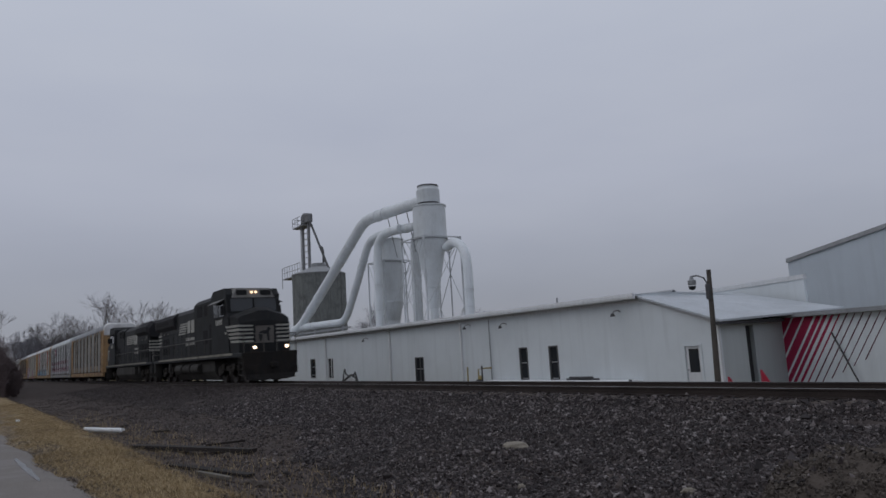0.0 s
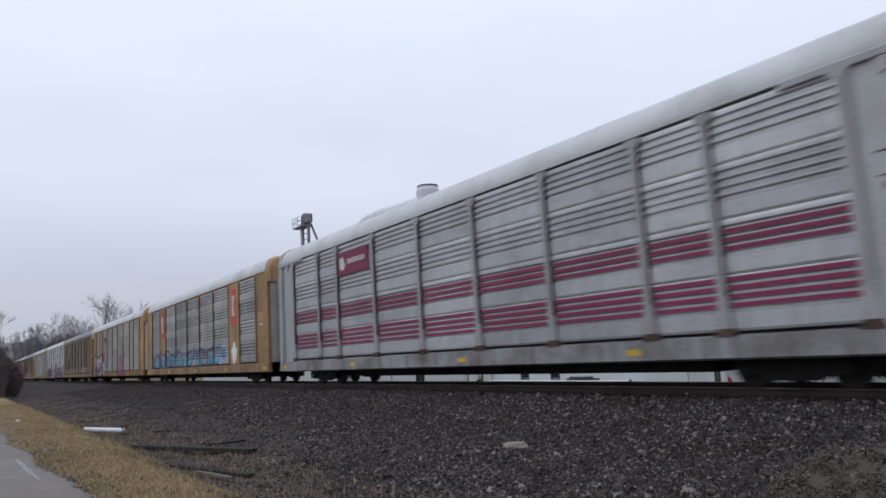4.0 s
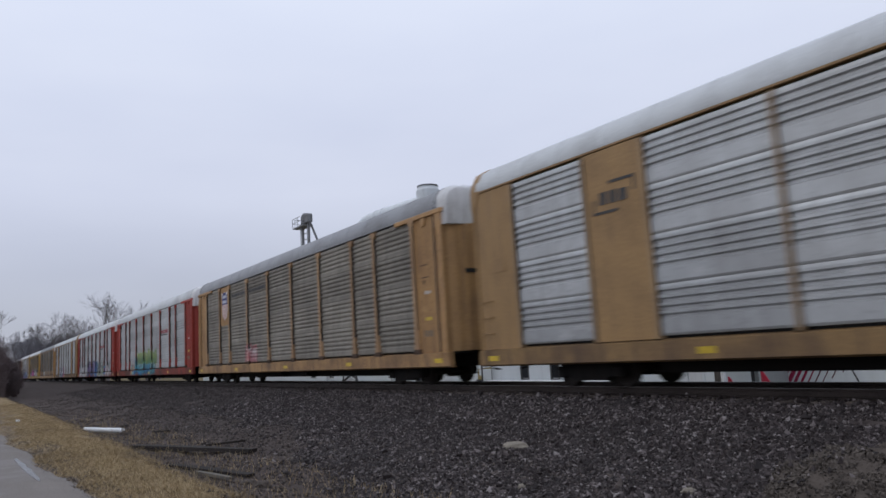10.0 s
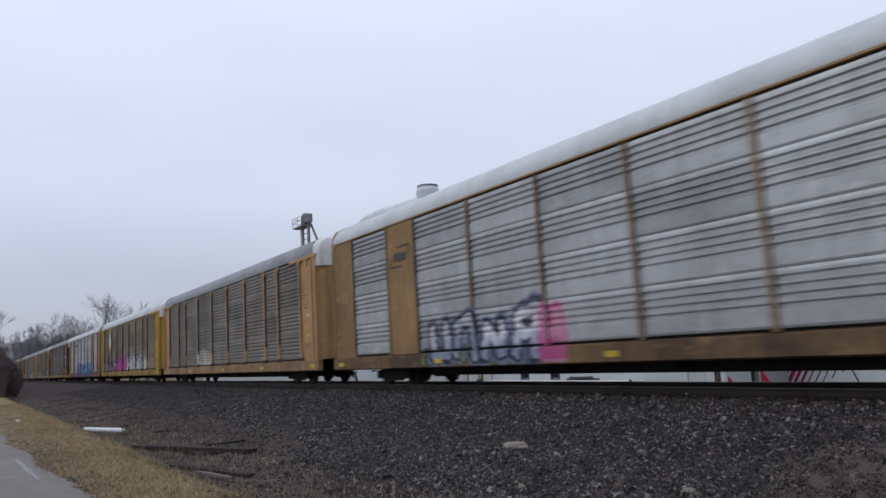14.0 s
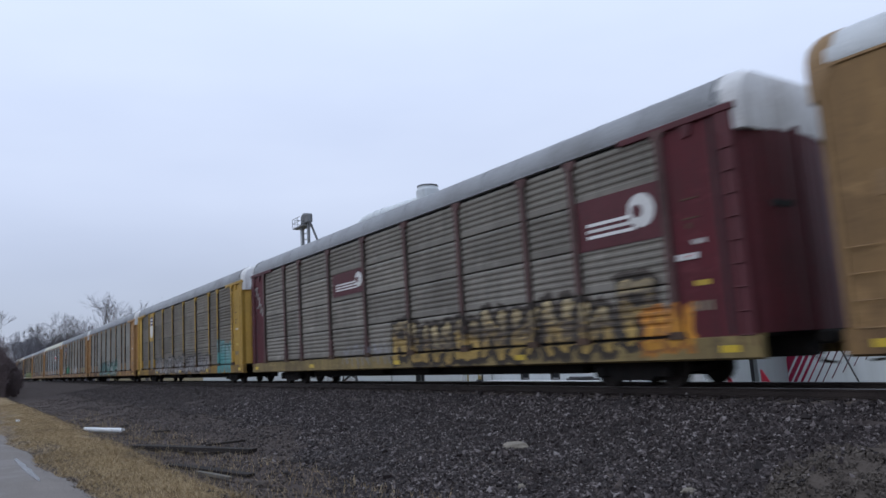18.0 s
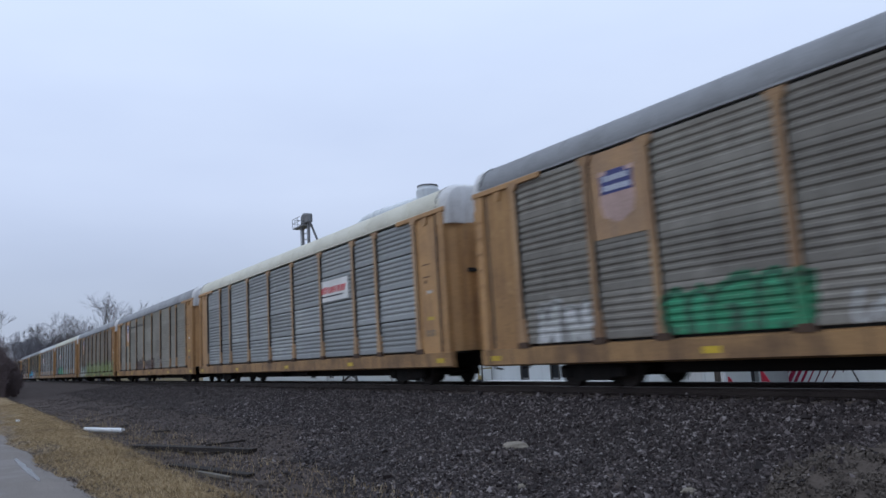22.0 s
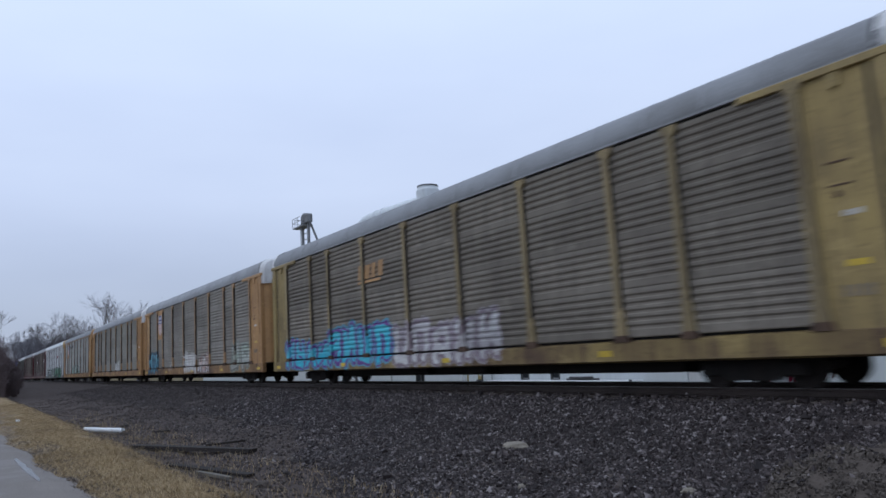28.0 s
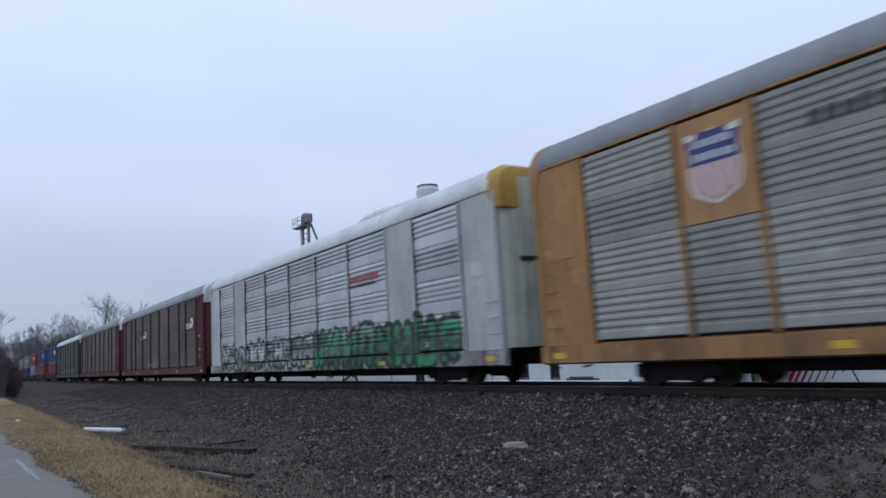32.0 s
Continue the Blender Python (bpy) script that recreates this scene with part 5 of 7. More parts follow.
tail = C0_AT_START - len(CARS) * CAR
for i, (low, high) in enumerate(((BOX_RED, BOX_BLUE), (BOX_RED, BOX_BLUE), (BOX_GREY, BOX_RED), (BOX_BLUE, BOX_GREY), (BOX_RED, BOX_GREY))):
    wc = tagged(empty("container_car"), "well car with two stacked ribbed steel containers", "freight car", "container cars of the train")
    s = Shape().box(-9.3, 9.3, -1.5, -1.3, .5, 1.25, .03).box(-9.3, 9.3, 1.3, 1.5, .5, 1.25, .03).box(-9.0, 9.0, -1.3, 1.3, .38, .5).box(-10.6, -8.0, -1.3, 1.3, .9, 1.2, .03).box(8.0, 10.6, -1.3, 1.3, .9, 1.2, .03)
    part("well_frame", s, BLACK_IRON, wc)
    container(wc, 12.2, .52, low, False)
    container(wc, 14.6, 3.14, high, True)
    for x in (-9.2, 9.2):
        build_truck(wc, x)
    train.append((wc, tail - 10.9 - i * 21.8, 0))


# ---- the engines ----
LOCO_BLACK = grime_paint("weathered_black_engine_paint", (0.020, 0.021, 0.0225), (0.042, 0.040, 0.037), 0.5, 0.66, vary=0.28, gloss=0.15)
LOCO_RAIL = grime_paint("scuffed_grey_handrail", (0.085, 0.08, 0.073), (0.04, 0.036, 0.032), 0.5, 0.6)
LOCO_SILL = grime_paint("grimy_cream_walkway_edge", (0.23, 0.215, 0.175), (0.05, 0.044, 0.036), 0.9, 0.7)
LOCO_TRUCK = grime_paint("dusty_brown_grey_truck", (0.042, 0.037, 0.033), (0.018, 0.015, 0.013), 0.6, 0.85, gloss=0.15)
LOCO_GREY = grime_paint("dusty_grey_underframe", (0.055, 0.052, 0.048), (0.022, 0.019, 0.017), 0.5, 0.8, gloss=0.15)
LOCO_WHITE = grime_paint("dulled_white_engine_stripe", (0.34, 0.335, 0.30), (0.10, 0.09, 0.075), 0.5, 0.6)
LOCO_ROOF = grime_paint("sooty_engine_roof", (0.024, 0.0235, 0.026), (0.05, 0.047, 0.047), 0.5, 0.85, gloss=0.15)
CAB_GLASS = glass("engine_cab_glass", (0.02, 0.024, 0.028))
GRILLE = grime_paint("black_radiator_screen", (0.012, 0.012, 0.013), (0.03, 0.028, 0.026), 0.4, 0.8, gloss=0.15)
LAMP_WARM = glow("lit_headlight", (1.0, 0.68, 0.42), 2.6)
LAMP_WHITE = glow("lit_ditch_light", (1.0, 0.72, 0.5), 5.5)
BROW = grime_paint("dusty_grey_cab_brow", (0.20, 0.195, 0.185), (0.05, 0.045, 0.04), 0.5, 0.6)
NOSE_PANEL = grime_paint("dusty_nose_paint", (0.12, 0.11, 0.10), (0.06, 0.04, 0.035), 0.6, 0.6)
PLATE_RED = grime_paint("small_red_plate", (0.26, 0.035, 0.045), (0.2, 0.06, 0.06), 0.3)


def slab_x(outline, x0, x1):
    """A flat mark on a face that looks along the track, from its outline (y, z)."""
    return Shape().loft([[(x0, y, z) for y, z in outline], [(x1, y, z) for y, z in outline]])


def engine(label, newer):
    """A six-axle diesel road engine, cab to +x; its origin stands on the rail tops under its middle."""
    e = tagged(empty("diesel_locomotive"), label, "locomotive", "engines of the train")
    F = 10.8
    front = 10.25 if newer else F          # where the front platform ends
    shift = -0.9 if newer else -0.05      # how far back the cab stands

    def cab_part(name, shape, material, parent, label="", smooth=0.0):
        shape.v = [(x, y, 1.58 + (z - 1.58) * 1.135 if z > 1.6 else z) for x, y, z in shape.v]
        return part(name, shape, material, parent, label, smooth, at=(shift, 0, 0) if parent == e else None)

    part("frame", Shape().box(-F, front, -1.5, 1.5, 1.36, 1.58, .03).box(-9.8, 9.8, -.5, .5, .95, 1.4), LOCO_BLACK, e)
    for s in (-1, 1):
        part("sill_stripe", Shape().box(-F + 1.9, F - (2.2 if newer else .4), s * 1.505 - .012, s * 1.505 + .012, 1.49, 1.61), LOCO_SILL, e, "dulled white stripe along the walkway edge")
    # fuel tank, air tanks
    k = .8 if newer else 1.0
    tank = [(-1.35 * k, .52), (-1.45 * k, .7), (-1.45 * k, 1.3), (1.45 * k, 1.3), (1.45 * k, .7), (1.35 * k, .52), (1.0 * k, .17), (-1.0 * k, .17)]
    part("fuel_tank", Shape().along_x(tank, -4.0 if not newer else -5.6, 4.6 if not newer else 4.2), LOCO_GREY, e, "dusty grey fuel tank", smooth=20)
    for s in (-1, 1):
        if newer:
            for x in (-4.4, -2.3, -.2):
                part("air_tank", Shape().rod((x, s * 1.18, .88), (x + 1.7, s * 1.18, .88), .3, n=14), LOCO_GREY, e, smooth=40)
        part("side_box", Shape().box(-5.9, -5.65, s * 1.4 - .08, s * 1.4 + .08, .7, 1.3, .02), LOCO_GREY, e)
    for x in (-7.0, 7.0):
        build_truck(e, x, .53, (-1.95, 0.0, 1.95), "truck", "engine")
    # dark sheets added behind the wheels, to close the bright gaps under the engine
    for x in (-7.0, 7.0):
        for s in (-1, 1):
            part("brake_rigging", Shape().box(x - 3.0, x + 3.0, s * .62 - .05, s * .62 + .05, .1, 1.2), BLACK_IRON, e)
    # hood
    hw = 1.3
    up = .14
    hood = [(-hw, 1.58), (-hw, 4.28 + up), (-hw + .3, 4.58 + up), (hw - .3, 4.58 + up), (hw, 4.28 + up), (hw, 1.58)]
    part("long_hood", Shape().along_x(hood, -6.4, 4.4), LOCO_BLACK, e)
    for s in (-1, 1):
        for i in range(9):
            x = -6.1 + i * 1.12
            part("hood_door", Shape().box(x, x + 1.0, s * hw - .018, s * hw + .018, 1.75, 3.25, .008), LOCO_BLACK, e)
        for i in range(9):
            x = -6.1 + i * 1.12
            for z in (2.05, 2.95):
                part("door_latch", Shape().box(x + .84, x + .93, s * hw - .035, s * hw + .035, z, z + .09), LOCO_RAIL if i % 3 == 1 else LOCO_BLACK, e)
        for i in range(3 if newer else 5):
            x = -8.35 + i * (.72 if newer else .66)
            for z0, z1 in ((1.95, 2.42), (2.62, 3.05)):
                part("louvre", Shape().box(x, x + .42, s * (hw + .012) - .012, s * (hw + .012) + .012, z0, z1), GRILLE, e)
        for x in (-7.9, -6.75):
            part("lifting_lug", Shape().box(x, x + .32, s * (hw + .03) - .03, s * (hw + .03) + .03, 3.32, 3.46, .01), LOCO_RAIL, e)
        part("hood_ledge", Shape().box(-8.6, 4.3, s * (hw + .01) - .012, s * (hw + .01) + .012, 3.27, 3.31), LOCO_ROOF, e)
        part("cab_doorway", Shape().box(5.0 + shift, 5.55 + shift, s * 1.405 - .012, s * 1.405 + .012, 1.62, 3.4), GRILLE, e)
        part("side_box", Shape().box(3.6 + shift, 4.55 + shift, s * 1.405 - .012, s * 1.405 + .012, 2.3, 3.1, .006), GRILLE, e)
        part("hood_vent", Shape().box(1.35, 2.5, s * 1.4 - .012, s * 1.4 + .012, 3.95, 4.6), GRILLE, e)
        part("hood_vent", Shape().box(2.95, 3.6, s * 1.4 - .012, s * 1.4 + .012, 3.95, 4.6), GRILLE, e)
    top = 5.0 if newer else 4.78
    aux = [(-1.4, 1.58), (-1.4, top - .26), (-1.15, top), (1.15, top), (1.4, top - .26), (1.4, 1.58)]
    part("equipment_hood", Shape().along_x([(y * (.95 if not newer else 1.0), z) for y, z in aux], (.65 if newer else 1.6), 5.8 + shift), LOCO_BLACK, e)
    # radiator end with overhanging wings
    cut = 0 if newer else .95             # how much shorter the radiator end is
    part("radiator_hood", Shape().along_x(hood, -9.6 + cut, -6.4), LOCO_BLACK, e)
    if newer:
        wing = [(-1.5, 3.85), (-1.52, 4.35), (-1.3, 4.62), (1.3, 4.62), (1.52, 4.35), (1.5, 3.85), (1.3, 3.6), (-1.3, 3.6)]
        rad = Shape().along_x(wing, -10.15, -4.3)
    else:
        wing = [(-1.5, 4.0), (-1.5, 4.38), (-1.1, 4.8), (1.1, 4.8), (1.5, 4.38), (1.5, 4.0), (1.3, 3.72), (-1.3, 3.72)]
        rad = Shape().loft([[(-9.28, y * .9, z - .2) for y, z in wing], [(-8.85, *p) for p in wing], [(-4.9, *p) for p in wing], [(-4.4, y, 3.95 + (z - 3.95) * .55) for y, z in wing]])
    r = part("radiator", rad, LOCO_ROOF, e, "sooty overhanging radiator housing")
    for s in (-1, 1):
        part("radiator_screen", Shape().box(-9.6 + cut, -5.9, s * 1.505 - .012, s * 1.505 + .012, 3.98, 4.24), GRILLE, r)
    part("hood_end", Shape().box(-9.85 + cut, -9.58 + cut, -1.24, 1.24, 1.58, 3.9, .04), LOCO_BLACK, e)
    for i in range(4):
        if newer:
            part("end_stripe", Shape().box(-9.7, -8.8, -hw - .022, hw + .022, 2.55 + i * .24, 2.67 + i * .24), LOCO_WHITE, e)
        else:
            part("end_stripe", Shape().box(-8.925, -8.7, -1.26, 1.26, 2.42 + i * .24, 2.55 + i * .24), LOCO_WHITE, e)
    for s in (-1, 1):
        part("end_number", Shape().box(-9.25 + cut, -8.75 + cut, s * (hw + .012) - .012, s * (hw + .012) + .012, 3.42, 3.62), LOCO_RAIL, e)
    # roof fittings
    part("exhaust_stack", Shape().box(-2.9, -1.7, -.35, .35, 4.45, 4.66, .04), LOCO_ROOF, e)
    part("horn", Shape().rod((.2, -.25, 4.66), (1.0, -.25, 4.7), .05, .11, 8).rod((.2, .1, 4.66), (.8, .1, 4.7), .05, .1, 8).box(.1, .5, -.3, .2, 4.44, 4.62), LOCO_ROOF, e)
    for x in (-4.2, 2.0, 3.9):
        part("roof_hatch", Shape().box(x, x + .9, -.6, .6, 4.44, 4.54, .02), LOCO_ROOF, e)
    # cab
    cab = [(5.7, 1.58), (5.7, 4.5), (6.1, 4.74), (8.25, 4.74), (8.62, 4.42), (8.72, 3.55), (9.0, 3.3), (9.0, 1.58)]
    cab_part("cab", Shape().loft([[(x, -1.5, z) for x, z in cab], [(x, 1.5, z) for x, z in cab]]), LOCO_BLACK, e)
    nose = Shape()
    rings = []
    for x, wy, z, mid in ((8.95, 1.45, 3.40, 3.72), (9.85, 1.41, 3.36, 3.70), (10.24, 1.395, 3.24, 3.52), (10.38, 1.388, 2.95, 3.06)):
        rings.append((x, wy, z, mid))
    nose.loft([[(x, -wy, 1.58), (x, -wy, z - .1), (x, -wy + .12, z), (x, -.25, mid), (x, .25, mid), (x, wy - .12, z), (x, wy, z - .1), (x, wy, 1.58)] for x, wy, z, mid in rings])
    nz = cab_part("nose", nose, LOCO_BLACK, e)
    for i in range(5):
        z = 2.05 + i * .18
        for s in (-1, 1):
            st = Shape()
            b0 = 8.62 + .17 * (4 - i)
            w0 = 1.515 - .062 * (b0 - 8.7)
            st.add([(b0, s * w0, z + .02), (10.392, s * 1.41, z), (10.392, s * 1.41, z + .105), (b0 - .1, s * (w0 + .006), z + .125),
                    (b0, s * 1.36, z + .02), (10.392, s * 1.3, z), (10.392, s * 1.3, z + .105), (b0 - .1, s * 1.36, z + .125)],
                   [(0, 1, 2, 3), (4, 7, 6, 5), (0, 4, 5, 1), (2, 6, 7, 3), (1, 5, 6, 2), (0, 3, 7, 4)])
            st.box(10.36, 10.392, min(s * .62, s * 1.34), max(s * .62, s * 1.34), z, z + .085)
            cab_part("nose_stripe", st, LOCO_WHITE, nz)
    pan = cab_part("nose_panel", Shape().box(10.36, 10.39, -.5, .5, 2.0, 2.8), NOSE_PANEL, nz, "dusty grey nose panel")
    cab_part("nose_emblem", slab_x([(-.3, 2.1), (-.18, 2.1), (-.12, 2.4), (.1, 2.42), (.14, 2.1), (.26, 2.1), (.22, 2.5), (.34, 2.66), (.2, 2.74), (.08, 2.58), (-.2, 2.56), (-.34, 2.44)], 10.385, 10.398), LOCO_BLACK, pan)
    # windows
    for s in (-1, 1):
        f = cab_part("windscreen", Shape().add([(8.735, s * .06, 3.6), (8.735, s * 1.28, 3.6), (8.648, s * 1.28, 4.22), (8.648, s * .06, 4.22)], [(0, 1, 2, 3)]), CAB_GLASS, e)
        f.location = (shift + .012, 0, 0)
        for q in (.03, 1.32):
            cab_part("windscreen_frame", Shape().rod((8.75, s * q, 3.58), (8.655, s * q, 4.24), .03, n=4), LOCO_BLACK, e)
        for x0, x1 in ((6.2, 7.1), (7.25, 8.2)):
            w_ = cab_part("cab_window", Shape().box(x0, x1, s * 1.5 - .015, s * 1.5 + .015, 3.4, 4.08), CAB_GLASS, e)
            for lo, hi in ((3.34, 3.4), (4.08, 4.13)):
                cab_part("window_frame", Shape().box(x0 - .05, x1 + .05, s * 1.51 - .02, s * 1.51 + .01, lo, hi), LOCO_BLACK, w_)
        cab_part("sun_visor", Shape().add([(6.15, s * 1.5, 4.2), (8.25, s * 1.5, 4.2), (8.25, s * 1.82, 4.05), (6.15, s * 1.82, 4.05), (6.15, s * 1.5, 4.23), (8.25, s * 1.5, 4.23), (8.25, s * 1.82, 4.08), (6.15, s * 1.82, 4.08)],
                                      [(0, 1, 2, 3), (4, 7, 6, 5), (0, 4, 5, 1), (2, 6, 7, 3), (1, 5, 6, 2), (0, 3, 7, 4)]), BROW if newer else LOCO_GREY, e)
        cab_part("cab_number", bars(6.6, 7.9, 3.02, 3.3, 4, .04, y=s * 1.513 - .003), LOCO_WHITE, e, "white cab number")
        cab_part("cab_plate", Shape().box(8.35, 8.62, s * 1.51 - .01, s * 1.51 + .006, 2.52, 2.62), PLATE_RED if not newer else LOCO_WHITE, e)
        cab_part("cab_mirror", Shape().box(8.25, 8.33, s * 1.62 - .1, s * 1.62 + .1, 3.45, 3.9, .01), LOCO_BLACK, e)
    # brow over the windscreen: number boards and headlight
    brow = cab_part("cab_brow", Shape().loft([[(8.1, y, 4.3) for y in (-1.3, 1.3)] + [(8.1, 1.1, 4.78), (8.1, -1.1, 4.78)], [(8.72, y, 4.26) for y in (-1.2, 1.2)] + [(8.66, .95, 4.72), (8.66, -.95, 4.72)]]), BROW if newer else LOCO_BLACK, e, "dusty grey cab brow with number boards")
    for s in (-1, 1):
        cab_part("number_board", Shape().box(8.69, 8.73, s * .68 - .3, s * .68 + .3, 4.38, 4.62), LOCO_BLACK, brow)
        cab_part("headlight", Shape().rod((8.70, s * .12, 4.52), (8.78, s * .12, 4.52), .058, n=14), LAMP_WARM if newer else CAB_GLASS, brow)
    # front platform, steps, plow, ditch lights
    part("front_platform", Shape().box(front - 1.3, front + .05, -1.45, 1.45, 1.3, 1.58, .03).box(front - .15, front + .1, -1.4, 1.4, .7, 1.58, .02), BLACK_IRON, e)
    plow = Shape()
    for s in (-1, 1):
        plow.loft([[(front + .5, 0, .14), (front + .36, 0, .45), (front + .3, 0, .95), (front + .1, 0, .95), (front + .1, 0, .14)], [(front + .42, s * .7, .14), (front + .3, s * .7, .45), (front + .26, s * .7, .95), (front + .05, s * .7, .95), (front + .05, s * .7, .14)], [(front + .12, s * 1.25, .2), (front + .05, s * 1.32, .45), (front + .1, s * 1.38, .9), (front - .1, s * 1.38, .9), (front - .1, s * 1.25, .2)]])
    part("snow_plow", plow, BLACK_IRON, e)
    part("rear_platform", Shape().box(-F - .1, -10.2, -1.45, 1.45, .75, 1.58, .03), LOCO_BLACK, e)
    for s in (-1, 1):
        part("ditch_light", Shape().rod((front + .08, s * .86, 1.82), (front + .17, s * .86, 1.82), .08, n=14), LAMP_WHITE if newer else CAB_GLASS, e, "bright lit ditch light" if newer else "")
        part("ditch_light_box", Shape().box(front - .15, front + .09, s * .86 - .14, s * .86 + .14, 1.58, 1.98, .02), LOCO_BLACK, e)
    for x in (front - .35, -F + .35):
        for s in (-1, 1):
            st = part("step_well", Shape().box(x - .3, x + .3, s * 1.05 - .04, s * 1.05 + .04, .4, 1.5), LOCO_GREY, e)
            for k in range(4):
                part("step", Shape().box(x - .27, x + .27, s * 1.28 - .2, s * 1.28 + .2, .42 + k * .3, .46 + k * .3), LOCO_GREY, st)
            for dx in (-.3, .3):
                part("step_side", Shape().box(x + dx - .02, x + dx + .02, s * 1.28 - .2, s * 1.28 + .2, .4, 1.5), LOCO_GREY, st)
    for x, d in ((front + .05, 1), (-F - .05, -1)):
        c = part("coupler", Shape().box(0, .45, -.08, .08, .8, .98, .02).box(.35, .7, -.15, .15, .74, 1.04, .04), BLACK_IRON, e)
        c.location = (x, 0, 0)
        if d < 0:
            c.rotation_euler = (0, 0, math.pi)
        for s in (-1, 1):
            rl = Shape()
            rl.rod((x, s * .35, 1.58), (x, s * .35, 2.5), .022, n=5).rod((x, s * 1.4, 1.58), (x, s * 1.4, 2.5), .022, n=5)
            rl.rod((x, s * .35, 2.5), (x, s * 1.4, 2.5), .022, n=5).rod((x, s * .35, 2.05), (x, s * 1.4, 2.05), .018, n=5)
            rl.rod((x, s * 1.4, 2.5), (x - d * .9, s * 1.42, 2.5), .022, n=5)
            part("end_railing", rl, LOCO_WHITE if d < 0 and not newer else LOCO_RAIL, e)
    for s in (-1, 1):
        rl = Shape()
        for i in range(9):
            x = -9.9 + i * 1.85
            if x < 5.6:
                rl.rod((x, s * 1.42, 1.58), (x, s * 1.42, 2.55), .02, n=5)
        rl.rod((-10.1, s * 1.42, 2.55), (5.5, s * 1.42, 2.55), .022, n=5)
        part("hand_railing", rl, LOCO_RAIL, e)
        # stripes and lettering on the hood
        x0 = -5.2 if newer else 3.2
        y = s * 1.3
        y0, y1 = (y - .024, y) if s < 0 else (y, y + .024)
        f0, f1, n0, n1 = (-3.75, -1.85, -1.55, .45) if newer else (-3.0, .4, -4.5, -3.1)
        for i in range(5):
            z = (3.14 if newer else 3.26) + i * .155
            tilt = .12 * i if newer else 0
            part("flag_stripe", slab([(f0 + tilt, z), (f1 + tilt, z), (f1 + tilt + .08, z + .1), (f0 + tilt + .08, z + .1)], y0, y1), LOCO_WHITE, e)
        yy = y - .026 if s < 0 else y + .02
        letter_parts("lettering", e, LOCO_WHITE, n0 + .15, n1, 3.16, 3.95, 2, .1, yy, .74)
        letter_parts("lettering", e, LOCO_WHITE, n0 - .25, n1, 2.68, 2.88, 7, 0, yy, .68)
        letter_parts("lettering", e, LOCO_WHITE, n0 - .25, n1, 2.38, 2.58, 8, 0, yy, .68)
    return e


LOCO = 22.3
lead = engine("black diesel locomotive with white stripes and lit headlights", True)
second = engine("black diesel locomotive with white stripes, running cab last", False)
train.append((second, C0_AT_START + LOCO * .5, 180))
train.append((lead, C0_AT_START + LOCO * 1.5, 0))


# ---- the works behind the track ----
YARD = -1.36
def siding(name, col, dirt, amount):
    """Painted ribbed sheet: fine upright ribs, rain streaks, stains."""
    m, n, l, b = nodes_of(name)
    co = n.new("ShaderNodeTexCoord").outputs["Object"]
    big, st = noise_node(n, l, co, 0.35, 5), noise_node(n, l, co, 1.6, 4, (1.5, 1.5, 0.12))
    c = mix_node(n, l, ramp_to(n, l, big, 0.4, 0.75, amount), col, dirt)
    c = mix_node(n, l, ramp_to(n, l, st, 0.5, 0.75, amount), c, dirt)
    l.new(c, b.inputs["Base Color"])
    b.inputs["Roughness"].default_value = 0.55
    wv = n.new("ShaderNodeTexWave")
    wv.bands_direction = "X"
    wv.inputs["Scale"].default_value = 1.05
    l.new(co, wv.inputs["Vector"])
    bp = n.new("ShaderNodeBump")
    bp.inputs["Strength"].default_value, bp.inputs["Distance"].default_value = 0.25, 0.02
    l.new(wv.outputs["Fac"], bp.inputs["Height"])
    l.new(bp.outputs[0], b.inputs["Normal"])
    return m


WALL_WHITE = siding("white_ribbed_siding", (0.66, 0.70, 0.72), (0.50, 0.53, 0.54), 0.45)
WALL_BLUEGREY = siding("pale_blue_grey_siding", (0.50, 0.55, 0.60), (0.40, 0.44, 0.48), 0.4)
# end-wall tones of the hall: siding with the side's shade put into the colour
WALL_PALE = siding("half_shaded_siding", (0.47, 0.50, 0.50), (0.36, 0.38, 0.38), 0.4)
WALL_SHADE = siding("shaded_grey_green_siding", (0.36, 0.39, 0.39), (0.28, 0.30, 0.30), 0.4)
ROOF_SHEET = grime_paint("weathered_roof_sheet", (0.52, 0.55, 0.58), (0.36, 0.37, 0.38), 0.4, 0.5)
TRIM_WHITE = grime_paint("white_gutter_metal", (0.70, 0.71, 0.72), (0.45, 0.45, 0.44), 0.35, 0.45)
TRIM_DARK = grime_paint("dark_roof_edge", (0.05, 0.05, 0.055), (0.09, 0.085, 0.08), 0.4, 0.6)
DUCT_WHITE = grime_paint("white_painted_duct", (0.66, 0.69, 0.71), (0.42, 0.43, 0.43), 0.35, 0.5)
STEEL_GREY = grime_paint("grey_steel_frame", (0.30, 0.31, 0.32), (0.16, 0.15, 0.15), 0.4, 0.6)
FRAME_PALE = grime_paint("pale_painted_steel_frame", (0.56, 0.58, 0.60), (0.25, 0.25, 0.25), 0.4, 0.6)
CONCRETE = grime_paint("stained_concrete_silo", (0.17, 0.18, 0.175), (0.07, 0.07, 0.07), 0.75, 0.9)
ELEVATOR = grime_paint("dull_galvanised_elevator", (0.21, 0.215, 0.225), (0.13, 0.125, 0.125), 0.5, 0.7)
STEEL_DARK = grime_paint("dark_galvanised_leg", (0.09, 0.09, 0.095), (0.05, 0.045, 0.045), 0.5, 0.7)
POLE_WOOD = grime_paint("weathered_pole_wood", (0.085, 0.075, 0.065), (0.04, 0.035, 0.03), 0.5, 0.9)
